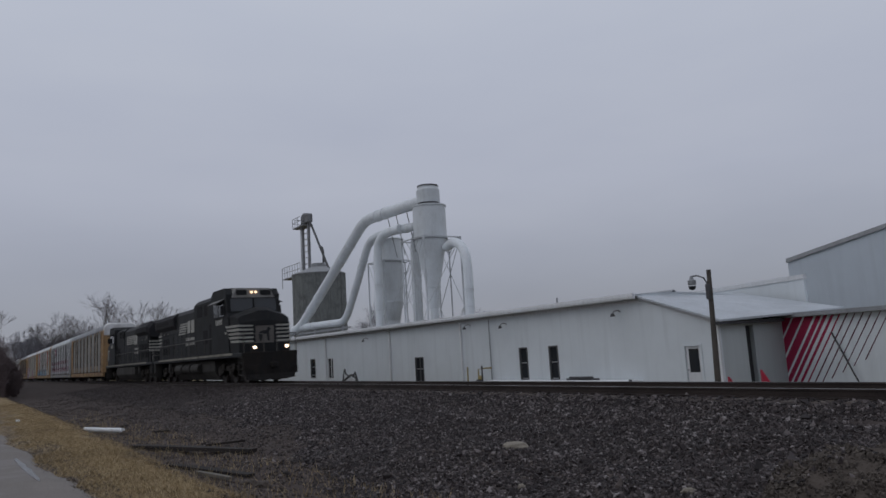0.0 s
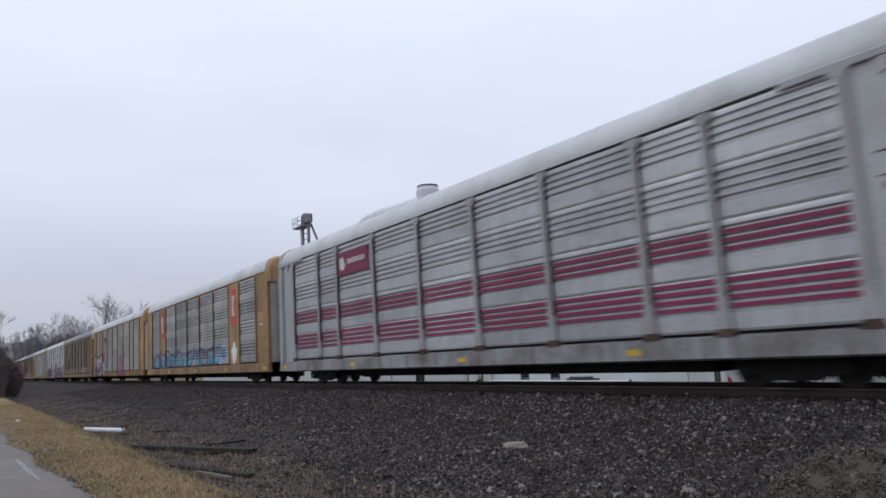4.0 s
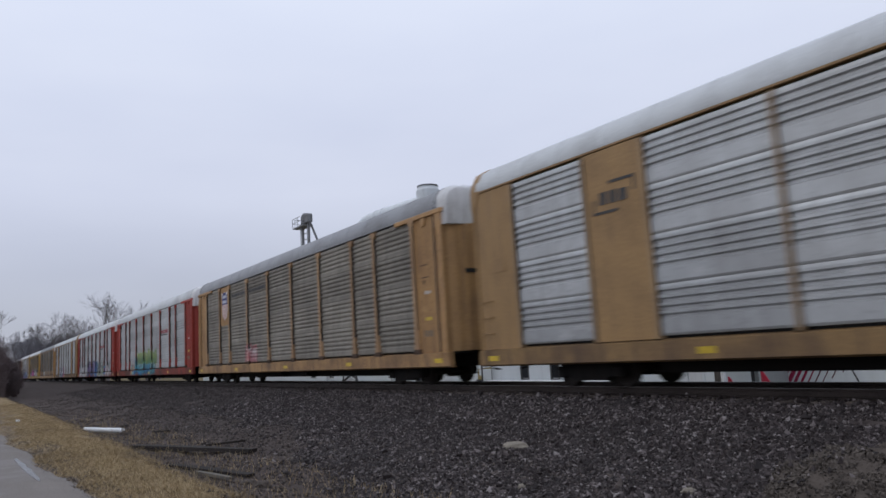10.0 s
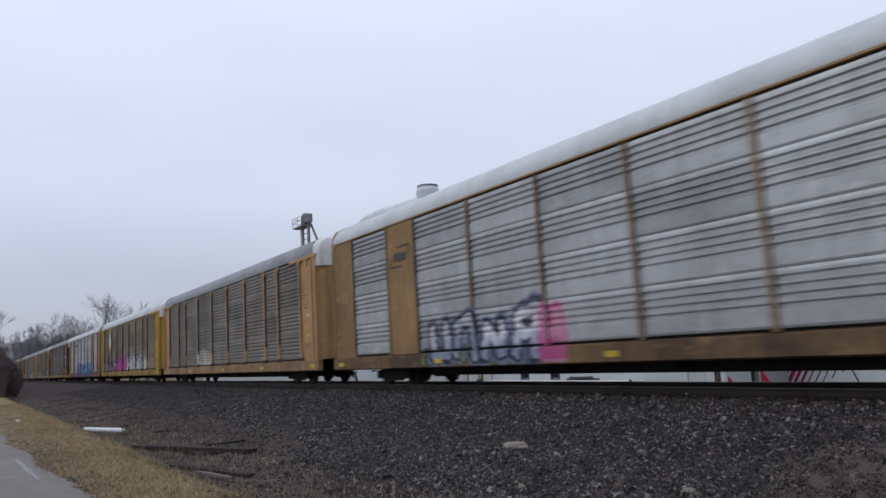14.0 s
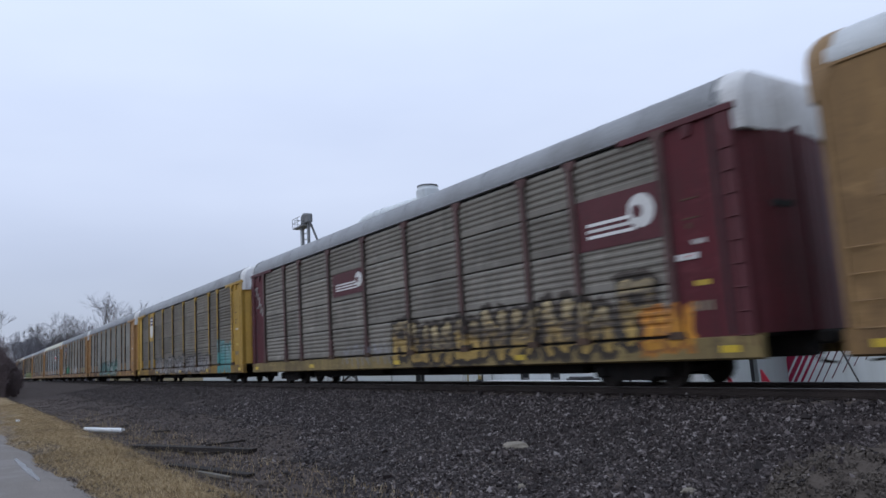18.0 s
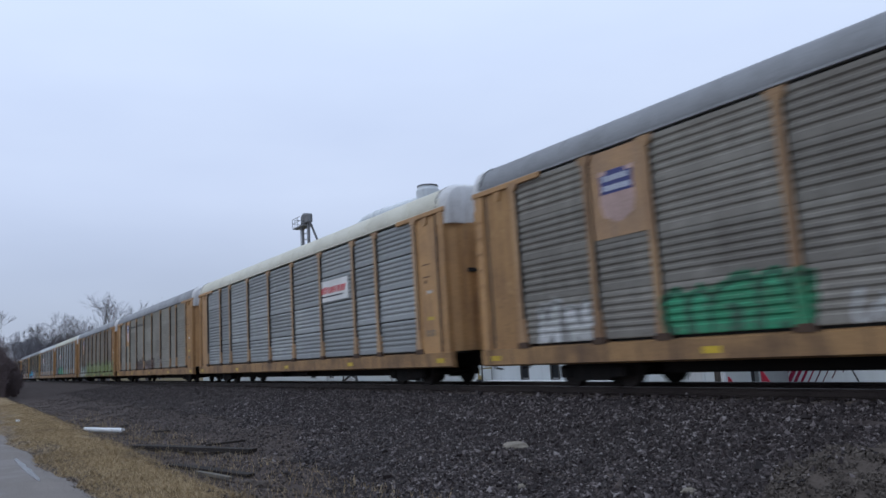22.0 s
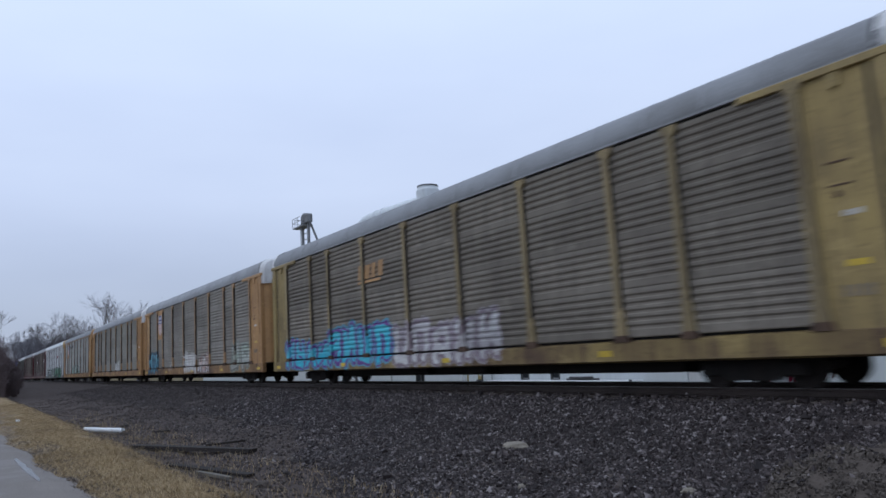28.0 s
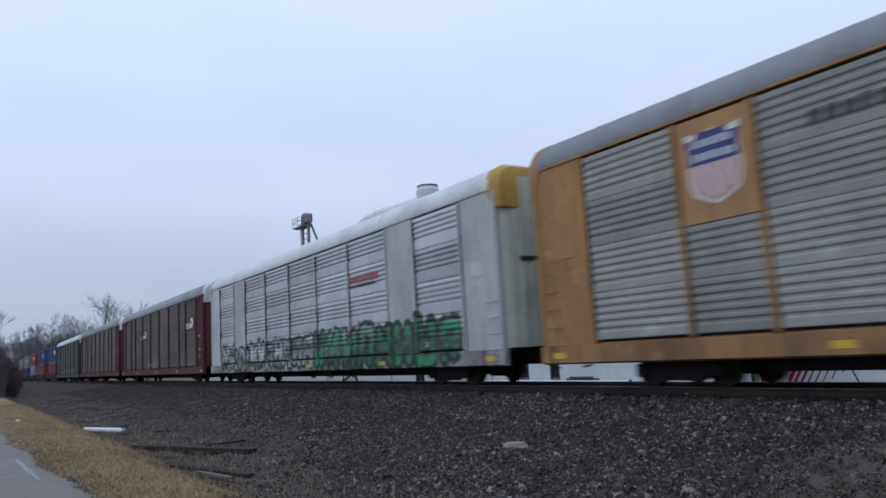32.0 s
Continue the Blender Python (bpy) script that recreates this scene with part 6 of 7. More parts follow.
STRIPE_RED = grime_paint("faded_crimson_wall_paint", (0.30, 0.012, 0.055), (0.2, 0.03, 0.06), 0.3, 0.6)
STRIPE_DARK = grime_paint("dark_wall_line_paint", (0.10, 0.02, 0.04), (0.1, 0.05, 0.06), 0.3, 0.6)
TARP_RED = grime_paint("bright_red_steel", (0.36, 0.014, 0.04), (0.2, 0.03, 0.04), 0.35, 0.55)
PANE = glass("dark_window_pane", (0.03, 0.033, 0.037))
FRAME_DARK = grime_paint("dark_window_frame", (0.10, 0.10, 0.10), (0.06, 0.06, 0.06), 0.3, 0.6)
HYDRANT_YELLOW = grime_paint("worn_yellow_safety_paint", (0.30, 0.24, 0.10), (0.16, 0.13, 0.08), 0.4, 0.6)


def building(name, label):
    return tagged(empty(name), label, "building")


def wall_panel(x0, x1, y, thick, z0, z1, openings):
    """A wall along the track with openings cut through it: (x0, x1, z0, z1)."""
    s, x = Shape(), x0
    for a, b, lo, hi in sorted(openings):
        s.box(x, a, y, y + thick, z0, z1)
        if lo > z0 + .01:
            s.box(a, b, y, y + thick, z0, lo)
        s.box(a, b, y, y + thick, hi, z1)
        x = b
    return s.box(x, x1, y, y + thick, z0, z1)


# long low white hall
A0, A1, AY, EAVE = -98.0, -23.0, 26.0, 3.04
hall = building("factory_hall", "long low white ribbed-metal hall with gutter and narrow dark windows")
WINS = [(-61.85, -60.85, -.6, 1.0), (-58.1, -57.0, -.68, 1.0), (-43.45, -42.4, -1.08, .68), (-32.0, -31.35, -.95, .93), (-29.5, -28.85, -.95, .93)]
part("wall", wall_panel(A0, A1, AY, .2, YARD, EAVE, WINS), WALL_WHITE, hall)
end_wall = Shape()
DOOR = (-20.75, -19.88, YARD, .66)
def rake(x):
    return EAVE + (x - A1) * (1.62 - EAVE) / (-18.95 - A1)
for a, b, lo in ((A1, DOOR[0], YARD), (DOOR[0], DOOR[1], DOOR[3]), (DOOR[1], -18.95, YARD)):
    end_wall.loft([[(a, AY, lo), (b, AY, lo), (b, AY, rake(b)), (a, AY, rake(a))], [(a, AY + .2, lo), (b, AY + .2, lo), (b, AY + .2, rake(b)), (a, AY + .2, rake(a))]])
part("wall", end_wall, WALL_WHITE, hall)
part("wall", Shape().box(A0, A0 + .2, AY + .2, 34, YARD, EAVE), WALL_WHITE, hall)
part("wall", Shape().box(A0, A1, 34, 34.2, YARD, EAVE - .12), WALL_WHITE, hall)
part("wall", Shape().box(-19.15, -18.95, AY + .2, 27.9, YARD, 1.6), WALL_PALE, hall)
part("wall", Shape().box(-19.15, -18.95, 28.45, 30.6, YARD, 1.6).box(-19.15, -18.95, 27.9, 28.45, 1.35, 1.6), WALL_SHADE, hall, "grey-green end wall with shade in its colour and a dark doorway")
part("passage", Shape().box(-21.5, -19.16, 27.8, 28.55, YARD, 1.4), INSIDE, hall, "unlit doorway")
RIDGE_Y, RIDGE = 28.4, EAVE + .1
def roof_ring(x):
    return [(x, AY - .35, EAVE), (x, RIDGE_Y, RIDGE), (x, 34.2, EAVE - .1), (x, 34.2, EAVE - .02), (x, RIDGE_Y, RIDGE + .08), (x, AY - .35, EAVE + .08)]
part("roof", Shape().loft([roof_ring(A0 - .2), roof_ring(A1 + .05)]), ROOF_SHEET, hall)
part("ridge_cap", Shape().along_x([(RIDGE_Y - .15, RIDGE + .06), (RIDGE_Y, RIDGE + .12), (RIDGE_Y + .15, RIDGE + .06), (RIDGE_Y + .15, RIDGE + .12), (RIDGE_Y, RIDGE + .18), (RIDGE_Y - .15, RIDGE + .12)], A0 - .2, A1 + .1), STEEL_GREY, hall, "grey ridge flashing")
part("roof", Shape().loft([[(A1 - .3, AY - .25, EAVE + .03), (A1 - .3, 33.9, EAVE + .03), (A1 - .3, 33.9, EAVE + .12), (A1 - .3, AY - .25, EAVE + .12)],
                           [(-18.6, AY - .25, 1.55), (-17.8, 33.9, 1.85), (-17.8, 33.9, 1.94), (-18.6, AY - .25, 1.64)]]), ROOF_SHEET, hall, "grey sheet roof sloping down to the end")
part("gable_end", Shape().loft([[(x, 26.15, 2.7), (x, 34.0, 2.7), (x, 34.0, EAVE - .1), (x, RIDGE_Y, RIDGE - .01), (x, 26.15, EAVE + .05)] for x in (-23.1, -22.94)]), WALL_WHITE, hall)
gut = [(AY - .52, EAVE - .02), (AY - .5, EAVE - .13), (AY - .36, EAVE - .15), (AY - .34, EAVE + .1), (AY - .5, EAVE + .12)]
part("gutter", Shape().along_x(gut, A0 - .2, A1 + .1), TRIM_WHITE, hall, "white metal gutter")
part("fascia", Shape().box(A0, A1, AY - .03, AY, EAVE - .32, EAVE - .14), TRIM_WHITE, hall)
rk = Shape()
rk.loft([[(A1, AY - .04, rake(A1) - .16), (A1, AY - .04, rake(A1) + .02), (A1, AY, rake(A1) + .02), (A1, AY, rake(A1) - .16)], [(-18.7, AY - .04, rake(-18.7) - .16), (-18.7, AY - .04, rake(-18.7) + .02), (-18.7, AY, rake(-18.7) + .02), (-18.7, AY, rake(-18.7) - .16)]])
part("rake_trim", rk, TRIM_WHITE, hall)
part("corner_trim", Shape().box(-19.12, -18.92, AY - .02, AY + .1, YARD, 1.55), TRIM_WHITE, hall)
for x in (-58.35, -46.9, -37.65):
    part("downspout", Shape().box(x - .06, x + .06, AY - .12, AY, YARD, EAVE - .25, .015).rod((x, AY - .4, EAVE - .12), (x, AY - .06, EAVE - .35), .05, n=6), TRIM_WHITE, hall)
part("conduit", Shape().rod((-34.65, AY - .06, YARD), (-34.65, AY - .06, EAVE - .3), .03, n=6), STEEL_GREY, hall)
for i, (a, b, lo, hi) in enumerate(WINS):
    wdw = part("window", Shape().box(a, b, AY + .09, AY + .11, lo, hi), PANE, hall, "narrow dark window")
    f = Shape().box(a - .05, a + .04, AY - .015, AY + .12, lo - .05, hi + .05).box(b - .04, b + .05, AY - .015, AY + .12, lo - .05, hi + .05)
    f.box(a + .04, b - .04, AY - .015, AY + .12, hi - .02, hi + .05).box(a + .04, b - .04, AY - .015, AY + .12, lo - .05, lo + .03)
    part("window_frame", f, TRIM_WHITE if i in (1,) else FRAME_DARK, wdw)
    mid = (lo + hi) / 2
    part("glazing_bar", Shape().box(a + .04, b - .04, AY + .06, AY + .1, mid + .1, mid + .16), STEEL_GREY, wdw)
    if i in (1, 2):
        part("glazing_bar", Shape().box((a + b) / 2 - .04, (a + b) / 2 + .04, AY + .05, AY + .1, lo, hi), TRIM_WHITE if i == 1 else FRAME_DARK, wdw)
    else:
        part("glazing_bar", Shape().box(a + .04, b - .04, AY + .06, AY + .1, lo + .18, lo + .24), STEEL_GREY, wdw)
dr = part("door", Shape().box(DOOR[0] + .06, DOOR[1] - .06, AY + .04, AY + .1, YARD + .02, DOOR[3] - .06, .008), TRIM_WHITE, hall, "white steel door with dark glass")
part("pane", Shape().box(DOOR[0] + .2, DOOR[1] - .16, AY + .03, AY + .05, -.5, .5), PANE, dr)
part("door_frame", Shape().box(DOOR[0] - .06, DOOR[0] + .05, AY - .03, AY + .12, YARD, DOOR[3] + .05).box(DOOR[1] - .05, DOOR[1] + .06, AY - .03, AY + .12, YARD, DOOR[3] + .05).box(DOOR[0] + .05, DOOR[1] - .05, AY - .03, AY + .12, DOOR[3] - .05, DOOR[3] + .05), WALL_WHITE, dr)
part("door_handle", Shape().rod((DOOR[0] + .14, AY + .02, -.4), (DOOR[0] + .14, AY - .04, -.4), .03, n=8), STEEL_GREY, dr)
for x, z in ((-50.4, 2.35), (-36.6, 2.5), (-33.0, 2.36), (-24.2, 2.4)):
    lp = part("wall_light", Shape().pipe([(x, AY, z), (x, AY - .18, z + .06), (x - .1, AY - .3, z + .03), (x - .18, AY - .36, z - .08)], .04, 6), STEEL_GREY, hall, "gooseneck wall light", smooth=50)
    part("lamp_head", Shape().turn([(.11, z - .22), (.1, z - .14), (.05, z - .07)], x - .18, AY - .36, 10), STEEL_DARK, lp)
part("roof_pipe", Shape().rod((-33.5, 30.5, EAVE + .2), (-33.5, 30.5, EAVE + .85), .06, n=8), STEEL_GREY, hall)

# loading kerb before the hall
kerb = tagged(part("loading_kerb", Shape().box(-34.3, -23.1, 25.3, 25.9, YARD - .05, -.80, .03), TRIM_WHITE), "low white concrete loading kerb along the hall", "kerb")
pipe_bundle = tagged(part("pipe_bundle", Shape().rod((-27.8, 25.55, -.75), (-25.6, 25.6, -.75), .05, n=6).rod((-27.5, 25.45, -.66), (-25.9, 25.5, -.66), .05, n=6), STEEL_DARK), "dark steel pipes lying on the kerb", "pipes")
stub = tagged(part("kerb_post", Shape().rod((-23.25, 25.2, YARD), (-23.25, 25.2, -.75), .07, n=8), STEEL_DARK), "short dark steel post beside the kerb", "post")

# striped hall
shed = building("striped_hall", "low white hall with crimson diagonal stripes on its wall")
BY, BT = 30.6, 1.66
part("wall", Shape().box(-18.95, -2.0, BY, BY + .2, YARD, BT), WALL_WHITE, shed)
part("wall", Shape().box(-2.2, -2.0, BY + .2, 36, YARD, BT), WALL_WHITE, shed)
part("roof", Shape().loft([[(-19.6, BY - .3, BT + .02), (-19.6, 36, BT + .1), (-19.6, 36, BT + .2), (-19.6, BY - .3, BT + .12)], [(-1.8, BY - .3, BT + .02), (-1.8, 36, BT + .1), (-1.8, 36, BT + .2), (-1.8, BY - .3, BT + .12)]]), ROOF_SHEET, shed)
part("roof_edge", Shape().box(-19.6, -1.8, BY - .36, BY - .3, BT - .06, BT + .12), STEEL_GREY, shed)
part("roof_edge", Shape().box(-19.0, -18.6, AY - .3, BY - .3, 1.44, 1.56), TRIM_DARK, shed)
# stripes lean with the same slope and thin out towards the end
def clip_left(pts, x0):
    out = []
    for (ax, az), (bx, bz) in zip(pts, pts[1:] + pts[:1]):
        if ax >= x0:
            out.append((ax, az))
        if (ax - x0) * (bx - x0) < 0:
            out.append((x0, az + (bz - az) * (x0 - ax) / (bx - ax)))
    return out


x, lean, top, bot = -18.95, .62, BT - .08, YARD + .02
for i, (gap_, wide_) in enumerate(((0, .50), (.10, .42), (.11, .40), (.12, .22), (.10, .16), (.16, .13), (.20, .07), (.25, .06), (.27, .05), (.28, .05), (.29, .04), (.30, .04), (.30, .04))):
    x += gap_
    low = bot + (.0 if i < 9 else .25 * (i - 8))
    pts = clip_left([(a + lean * (z - top), z) for a, z in ((x, low), (x + wide_, low), (x + wide_, top), (x, top))], -18.93)
    part("stripe", slab(pts, BY - .012, BY), STRIPE_RED if i < 7 else STRIPE_DARK, shed)
    x += wide_
part("brace", Shape().rod((-16.7, BY - .1, .85), (-15.7, BY - .3, -1.3), .035, n=6), STEEL_DARK, shed, "dark diagonal brace")
for x, y, w_, h in ((-18.15, 25.2, .5, .50), (-16.7, 25.2, .6, .76)):
    wing = tagged(part("ramp_flap", Shape().along_y([(x, YARD), (x + w_, YARD), (x + w_, YARD + .12), (x + .04, YARD + h + .22), (x, YARD + h + .22)], y, y + .06), TARP_RED), "crimson steel ramp flap standing in the yard", "ramp", "red ramp flaps")

# higher hall strip and the tall hall behind
back = building("rear_hall", "white metal hall with flat roof behind the lower roofs")
part("wall", Shape().along_y([(-34.0, YARD), (-19.8, YARD), (-19.8, 3.56), (-34.0, 3.12)], 34.3, 34.5), WALL_WHITE, back)
part("parapet_trim", Shape().along_y([(-34.0, 3.06), (-19.75, 3.5), (-19.75, 3.72), (-34.0, 3.28)], 34.24, 34.52), TRIM_WHITE, back)
part("roof", Shape().loft([[(-34.0, 34.52, 3.2), (-19.9, 34.52, 3.58), (-19.9, 34.52, 3.64), (-34.0, 34.52, 3.26)], [(-34.0, 38.0, 3.2), (-27.0, 38.0, 3.48), (-27.0, 38.0, 3.54), (-34.0, 38.0, 3.26)]]), ROOF_SHEET, back)
tall = building("tall_hall", "tall pale blue-grey metal hall with sloping roof")
C0, CY = -25.1, 42.0
gable = [(C0, YARD), (14.0, YARD), (14.0, 9.3), (-5.6, 8.85), (C0, 5.16)]
part("wall", Shape().loft([[(x, CY, z) for x, z in gable], [(x, CY + .25, z) for x, z in gable]]), WALL_BLUEGREY, tall)
part("wall", Shape().box(C0, C0 + .25, CY + .25, 70, YARD, 5.33), WALL_BLUEGREY, tall)
part("roof", Shape().loft([[(C0 - .02, CY - .06, 5.15), (-5.6, CY - .06, 8.85), (-5.6, CY - .06, 9.05), (C0 - .02, CY - .06, 5.35)], [(C0 - .02, 70, 5.15), (-5.6, 70, 8.85), (-5.6, 70, 9.05), (C0 - .02, 70, 5.35)]]), ROOF_SHEET, tall)
part("rake_trim", Shape().loft([[(C0 - .04, CY - .12, 5.14), (C0 - .04, CY - .06, 5.14), (C0 - .04, CY - .06, 5.38), (C0 - .04, CY - .12, 5.38)], [(-5.6, CY - .12, 8.83), (-5.6, CY - .06, 8.83), (-5.6, CY - .06, 9.08), (-5.6, CY - .12, 9.08)]]), STEEL_GREY, tall)


# ---- dust collectors ----
def lattice(name, parent, cx, cy, half, z0, z1, bays):
    for sx in (-1, 1):
        for sy in (-1, 1):
            part("leg", Shape().box(cx + sx * half - .06, cx + sx * half + .06, cy + sy * half - .06, cy + sy * half + .06, z0, z1), FRAME_PALE, parent)
    h = (z1 - z0) / bays
    for k in range(bays):
        a, b = z0 + k * h, z0 + (k + 1) * h
        for s in (-1, 1):
            part("brace", Shape().rod((cx - half, cy + s * half, a), (cx + half, cy + s * half, b), .035, n=5), FRAME_PALE, parent)
            part("brace", Shape().rod((cx + half, cy + s * half, a), (cx - half, cy + s * half, b), .035, n=5), FRAME_PALE, parent)
            part("brace", Shape().rod((cx + s * half, cy - half, a), (cx + s * half, cy + half, b), .035, n=5), FRAME_PALE, parent)
    for s in (-1, 1):
        part("beam", Shape().box(cx - half, cx + half, cy + s * half - .05, cy + s * half + .05, z1 - .1, z1), FRAME_PALE, parent)
        part("beam", Shape().box(cx + s * half - .05, cx + s * half + .05, cy - half, cy + half, z1 - .11, z1 - .01), FRAME_PALE, parent)
        part("knee_brace", Shape().rod((cx - half * .6, cy + s * half, z1 - .1), (cx, cy + s * half, z1 - 1.5), .045, n=5), FRAME_PALE, parent)
        part("knee_brace", Shape().rod((cx + half * .6, cy + s * half, z1 - .1), (cx, cy + s * half, z1 - 1.5), .045, n=5), FRAME_PALE, parent)
        part("mid_post", Shape().box(cx - .05, cx + .05, cy + s * half - .05, cy + s * half + .05, z0, z1), FRAME_PALE, parent)


def cyclone(label, cx, cy, r, cyl0, cyl1, neck, foot, base, half):
    t = tagged(empty("dust_cyclone"), label, "dust collector", "dust cyclones")
    part("barrel", Shape().turn([(r, cyl0), (r, cyl1), (r * .96, cyl1 + .02)], cx, cy, 28), DUCT_WHITE, t, smooth=40)
    part("rim", Shape().turn([(r, cyl1 - .08), (r + .09, cyl1 - .06), (r + .09, cyl1 + .06), (r, cyl1 + .06)], cx, cy, 28), DUCT_WHITE, t, smooth=30)
    part("cone", Shape().turn([(foot, base), (foot, base + 1.4), (foot + .05, base + 1.45), (foot * 1.5, base + 3.4), (r * .98, cyl0)], cx, cy, 28), DUCT_WHITE, t, smooth=40)
    part("band", Shape().turn([(foot * 1.5, base + 3.3), (foot * 1.5 + .06, base + 3.32), (foot * 1.5 + .08, base + 3.5), (foot * 1.5, base + 3.5)], cx, cy, 24), DUCT_WHITE, t)
    part("band", Shape().turn([(r, cyl0 - .08), (r + .07, cyl0 - .06), (r + .07, cyl0 + .06), (r, cyl0 + .06)], cx, cy, 28), STEEL_GREY, t)
    if neck:
        part("neck", Shape().turn([(neck, cyl1), (neck, cyl1 + .35), (neck * .97, cyl1 + .36)], cx, cy, 24), STEEL_DARK, t, smooth=40)
        part("cap", Shape().turn([(neck * 1.12, cyl1 + .35), (neck * 1.12, cyl1 + 1.55), (neck * .97, cyl1 + 1.75), (neck * .97, cyl1 + 1.95)], cx, cy, 24), DUCT_WHITE, t, smooth=35)
        part("cap_rim", Shape().turn([(neck * .95, cyl1 + 1.9), (neck * 1.02, cyl1 + 1.92), (neck * 1.02, cyl1 + 2.02), (neck * .95, cyl1 + 2.02)], cx, cy, 24), STEEL_DARK, t)
    lattice("frame", t, cx, cy, half, YARD, cyl0 + .05, 2)
    return t


def duct(label, pts, r, flanges=()):
    """A round duct with smoothed bends and flange rings."""
    pts = [Vector(p) for p in pts]
    fine = [pts[0]]
    for i in range(1, len(pts) - 1):
        a, b, c = pts[i - 1], pts[i], pts[i + 1]
        k0, k1 = min(1.6, (b - a).length * .45), min(1.6, (c - b).length * .45)
        p, q = b + (a - b).normalized() * k0, b + (c - b).normalized() * k1
        fine += [p.lerp(b, s).lerp(b.lerp(q, s), s) for s in (0, .25, .5, .75, 1)]
    fine.append(pts[-1])
    d = tagged(empty("air_duct"), label, "duct", "white air ducts")
    part("tube", Shape().pipe(fine, r, 16), DUCT_WHITE, d, smooth=50)
    for i in range(len(fine) - 1):
        if (fine[i + 1] - fine[i]).length > 3.0:
            n_ = 2
            for k in range(1, n_ + 1):
                p = fine[i].lerp(fine[i + 1], k / (n_ + 1))
                w_ = (fine[i + 1] - fine[i]).normalized() * .05
                part("flange", Shape().rod(p - w_, p + w_, r + .06, n=16), DUCT_WHITE, d)
    return d


cyclone("large white dust cyclone on a grey steel frame", -56.2, 36.0, 1.55, 11.45, 14.58, .98, .42, 3.6, 2.0)
cyclone("smaller white dust cyclone on a grey steel frame", -67.6, 38.0, 1.45, 10.9, 13.3, 0, .75, 3.2, 1.8)
duct("thick white duct sloping from the cyclone to the yard", [(-57.0, 36.0, 15.3), (-61.5, 36, 15.5), (-69.4, 36, 15.7), (-79.0, 36.0, 10.4), (-88.6, 36, 5.2), (-93, 36, 4.6)], .57)
duct("white duct bending down beside the small cyclone", [(-57.6, 36.4, 13.2), (-64.5, 36.3, 13.6), (-68.4, 36, 13.5), (-72.2, 36, 8.6), (-75.2, 36, 5.0), (-80, 36, 5.1), (-90, 36, 5.2)], .42)
duct("upright white duct between the cyclones", [(-57.4, 37.5, 14.3), (-59.5, 37.5, 14.0), (-61.5, 37.5, 12.5), (-61.6, 37.5, 3.2)], .5)
duct("white duct curving down from the cyclone frame", [(-54.6, 36.6, 10.5), (-52.4, 36.3, 10.75), (-50.5, 36, 9.3), (-50.6, 36, 3.2)], .42)
duct("upright white duct before the small cyclone", [(-61.5, 35.9, 13.4), (-64.6, 35.7, 13.45), (-65.8, 35.5, 12.4), (-65.8, 35.4, 3.0)], .46)
rack = tagged(empty("pipe_rack"), "low steel rack carrying the ducts over the roof", "pipe rack")
for x in (-92, -88, -84, -80, -76):
    part("rack_post", Shape().box(x - .07, x + .07, 35.9, 36.1, YARD, 4.8), STEEL_GREY, rack)
part("rack_beam", Shape().box(-93, -74, 35.9, 36.1, 4.25, 4.45), STEEL_GREY, rack)
hangers = tagged(empty("duct_hangers"), "thin steel stays under the sloping duct", "stays")
for x, z in ((-64.2, 14.9), (-62.5, 14.95), (-60.4, 15.0)):
    part("stay", Shape().rod((x, 36.05, z), (x - .5, 37.2, 11.0), .05, n=5), STEEL_GREY, hangers)

# ---- grain silo with its bucket elevator ----
silo = tagged(empty("grain_silo"), "stained grey concrete silo with a steel bucket elevator", "silo")
SX, SY, SR = -114.2, 50.0, 4.5
part("barrel", Shape().turn([(SR, YARD), (SR, 15.2), (SR - .1, 15.3)], SX, SY, 40), CONCRETE, silo, smooth=40)
part("roof", Shape().turn([(SR + .1, 15.2), (SR + .1, 15.35), (1.3, 16.6), (1.3, 17.2), (.2, 17.3)], SX, SY, 32), STEEL_GREY, silo, smooth=25)
for k in range(12):
    a = k * math.pi / 6
    part("seam", Shape().box(-.06, .06, -.03, .03, YARD, 15.2), CONCRETE, silo, at=(SX + SR * math.cos(a), SY + SR * math.sin(a), 0))
tx = -119.3
for dx in (-1.3, 1.35):
    part("elevator_leg", Shape().box(tx + dx - .3, tx + dx + .3, SY - .17, SY + .17, YARD, 25.4), ELEVATOR, silo)
for k in range(9):
    part("leg_tie", Shape().box(tx - .75, tx + .65, SY - .06, SY + .06, 15.6 + k * 1.1, 15.7 + k * 1.1), ELEVATOR, silo)
part("down_pipe", Shape().rod((tx + 3.6, SY + 2.6, 16.8), (tx + 4.0, SY + 2.6, 15.4), .2, n=8), STEEL_DARK, silo)
part("elevator_head", Shape().turn([(.5, 25.3), (.8, 25.6), (.8, 26.5), (.5, 26.9)], tx + .3, SY, 14).box(tx - 1.0, tx + 2.3, SY - .5, SY + .5, 25.0, 26.6, .18), ELEVATOR, silo)
part("platform", Shape().box(tx - 3.6, tx + 1.0, SY - 1.0, SY + 1.0, 24.6, 24.8), STEEL_GREY, silo)
rl = Shape()
for dx in (-3.6, -2.4, -1.2):
    for dy in (-1, 1):
        rl.rod((tx + dx, SY + dy, 24.8), (tx + dx, SY + dy, 26.4), .05, n=4)
for z in (25.6, 26.4):
    rl.rod((tx - 3.6, SY - 1, z), (tx, SY - 1, z), .05, n=4).rod((tx - 3.6, SY + 1, z), (tx, SY + 1, z), .05, n=4).rod((tx - 3.6, SY - 1, z), (tx - 3.6, SY + 1, z), .05, n=4)
part("platform_railing", rl, STEEL_GREY, silo)
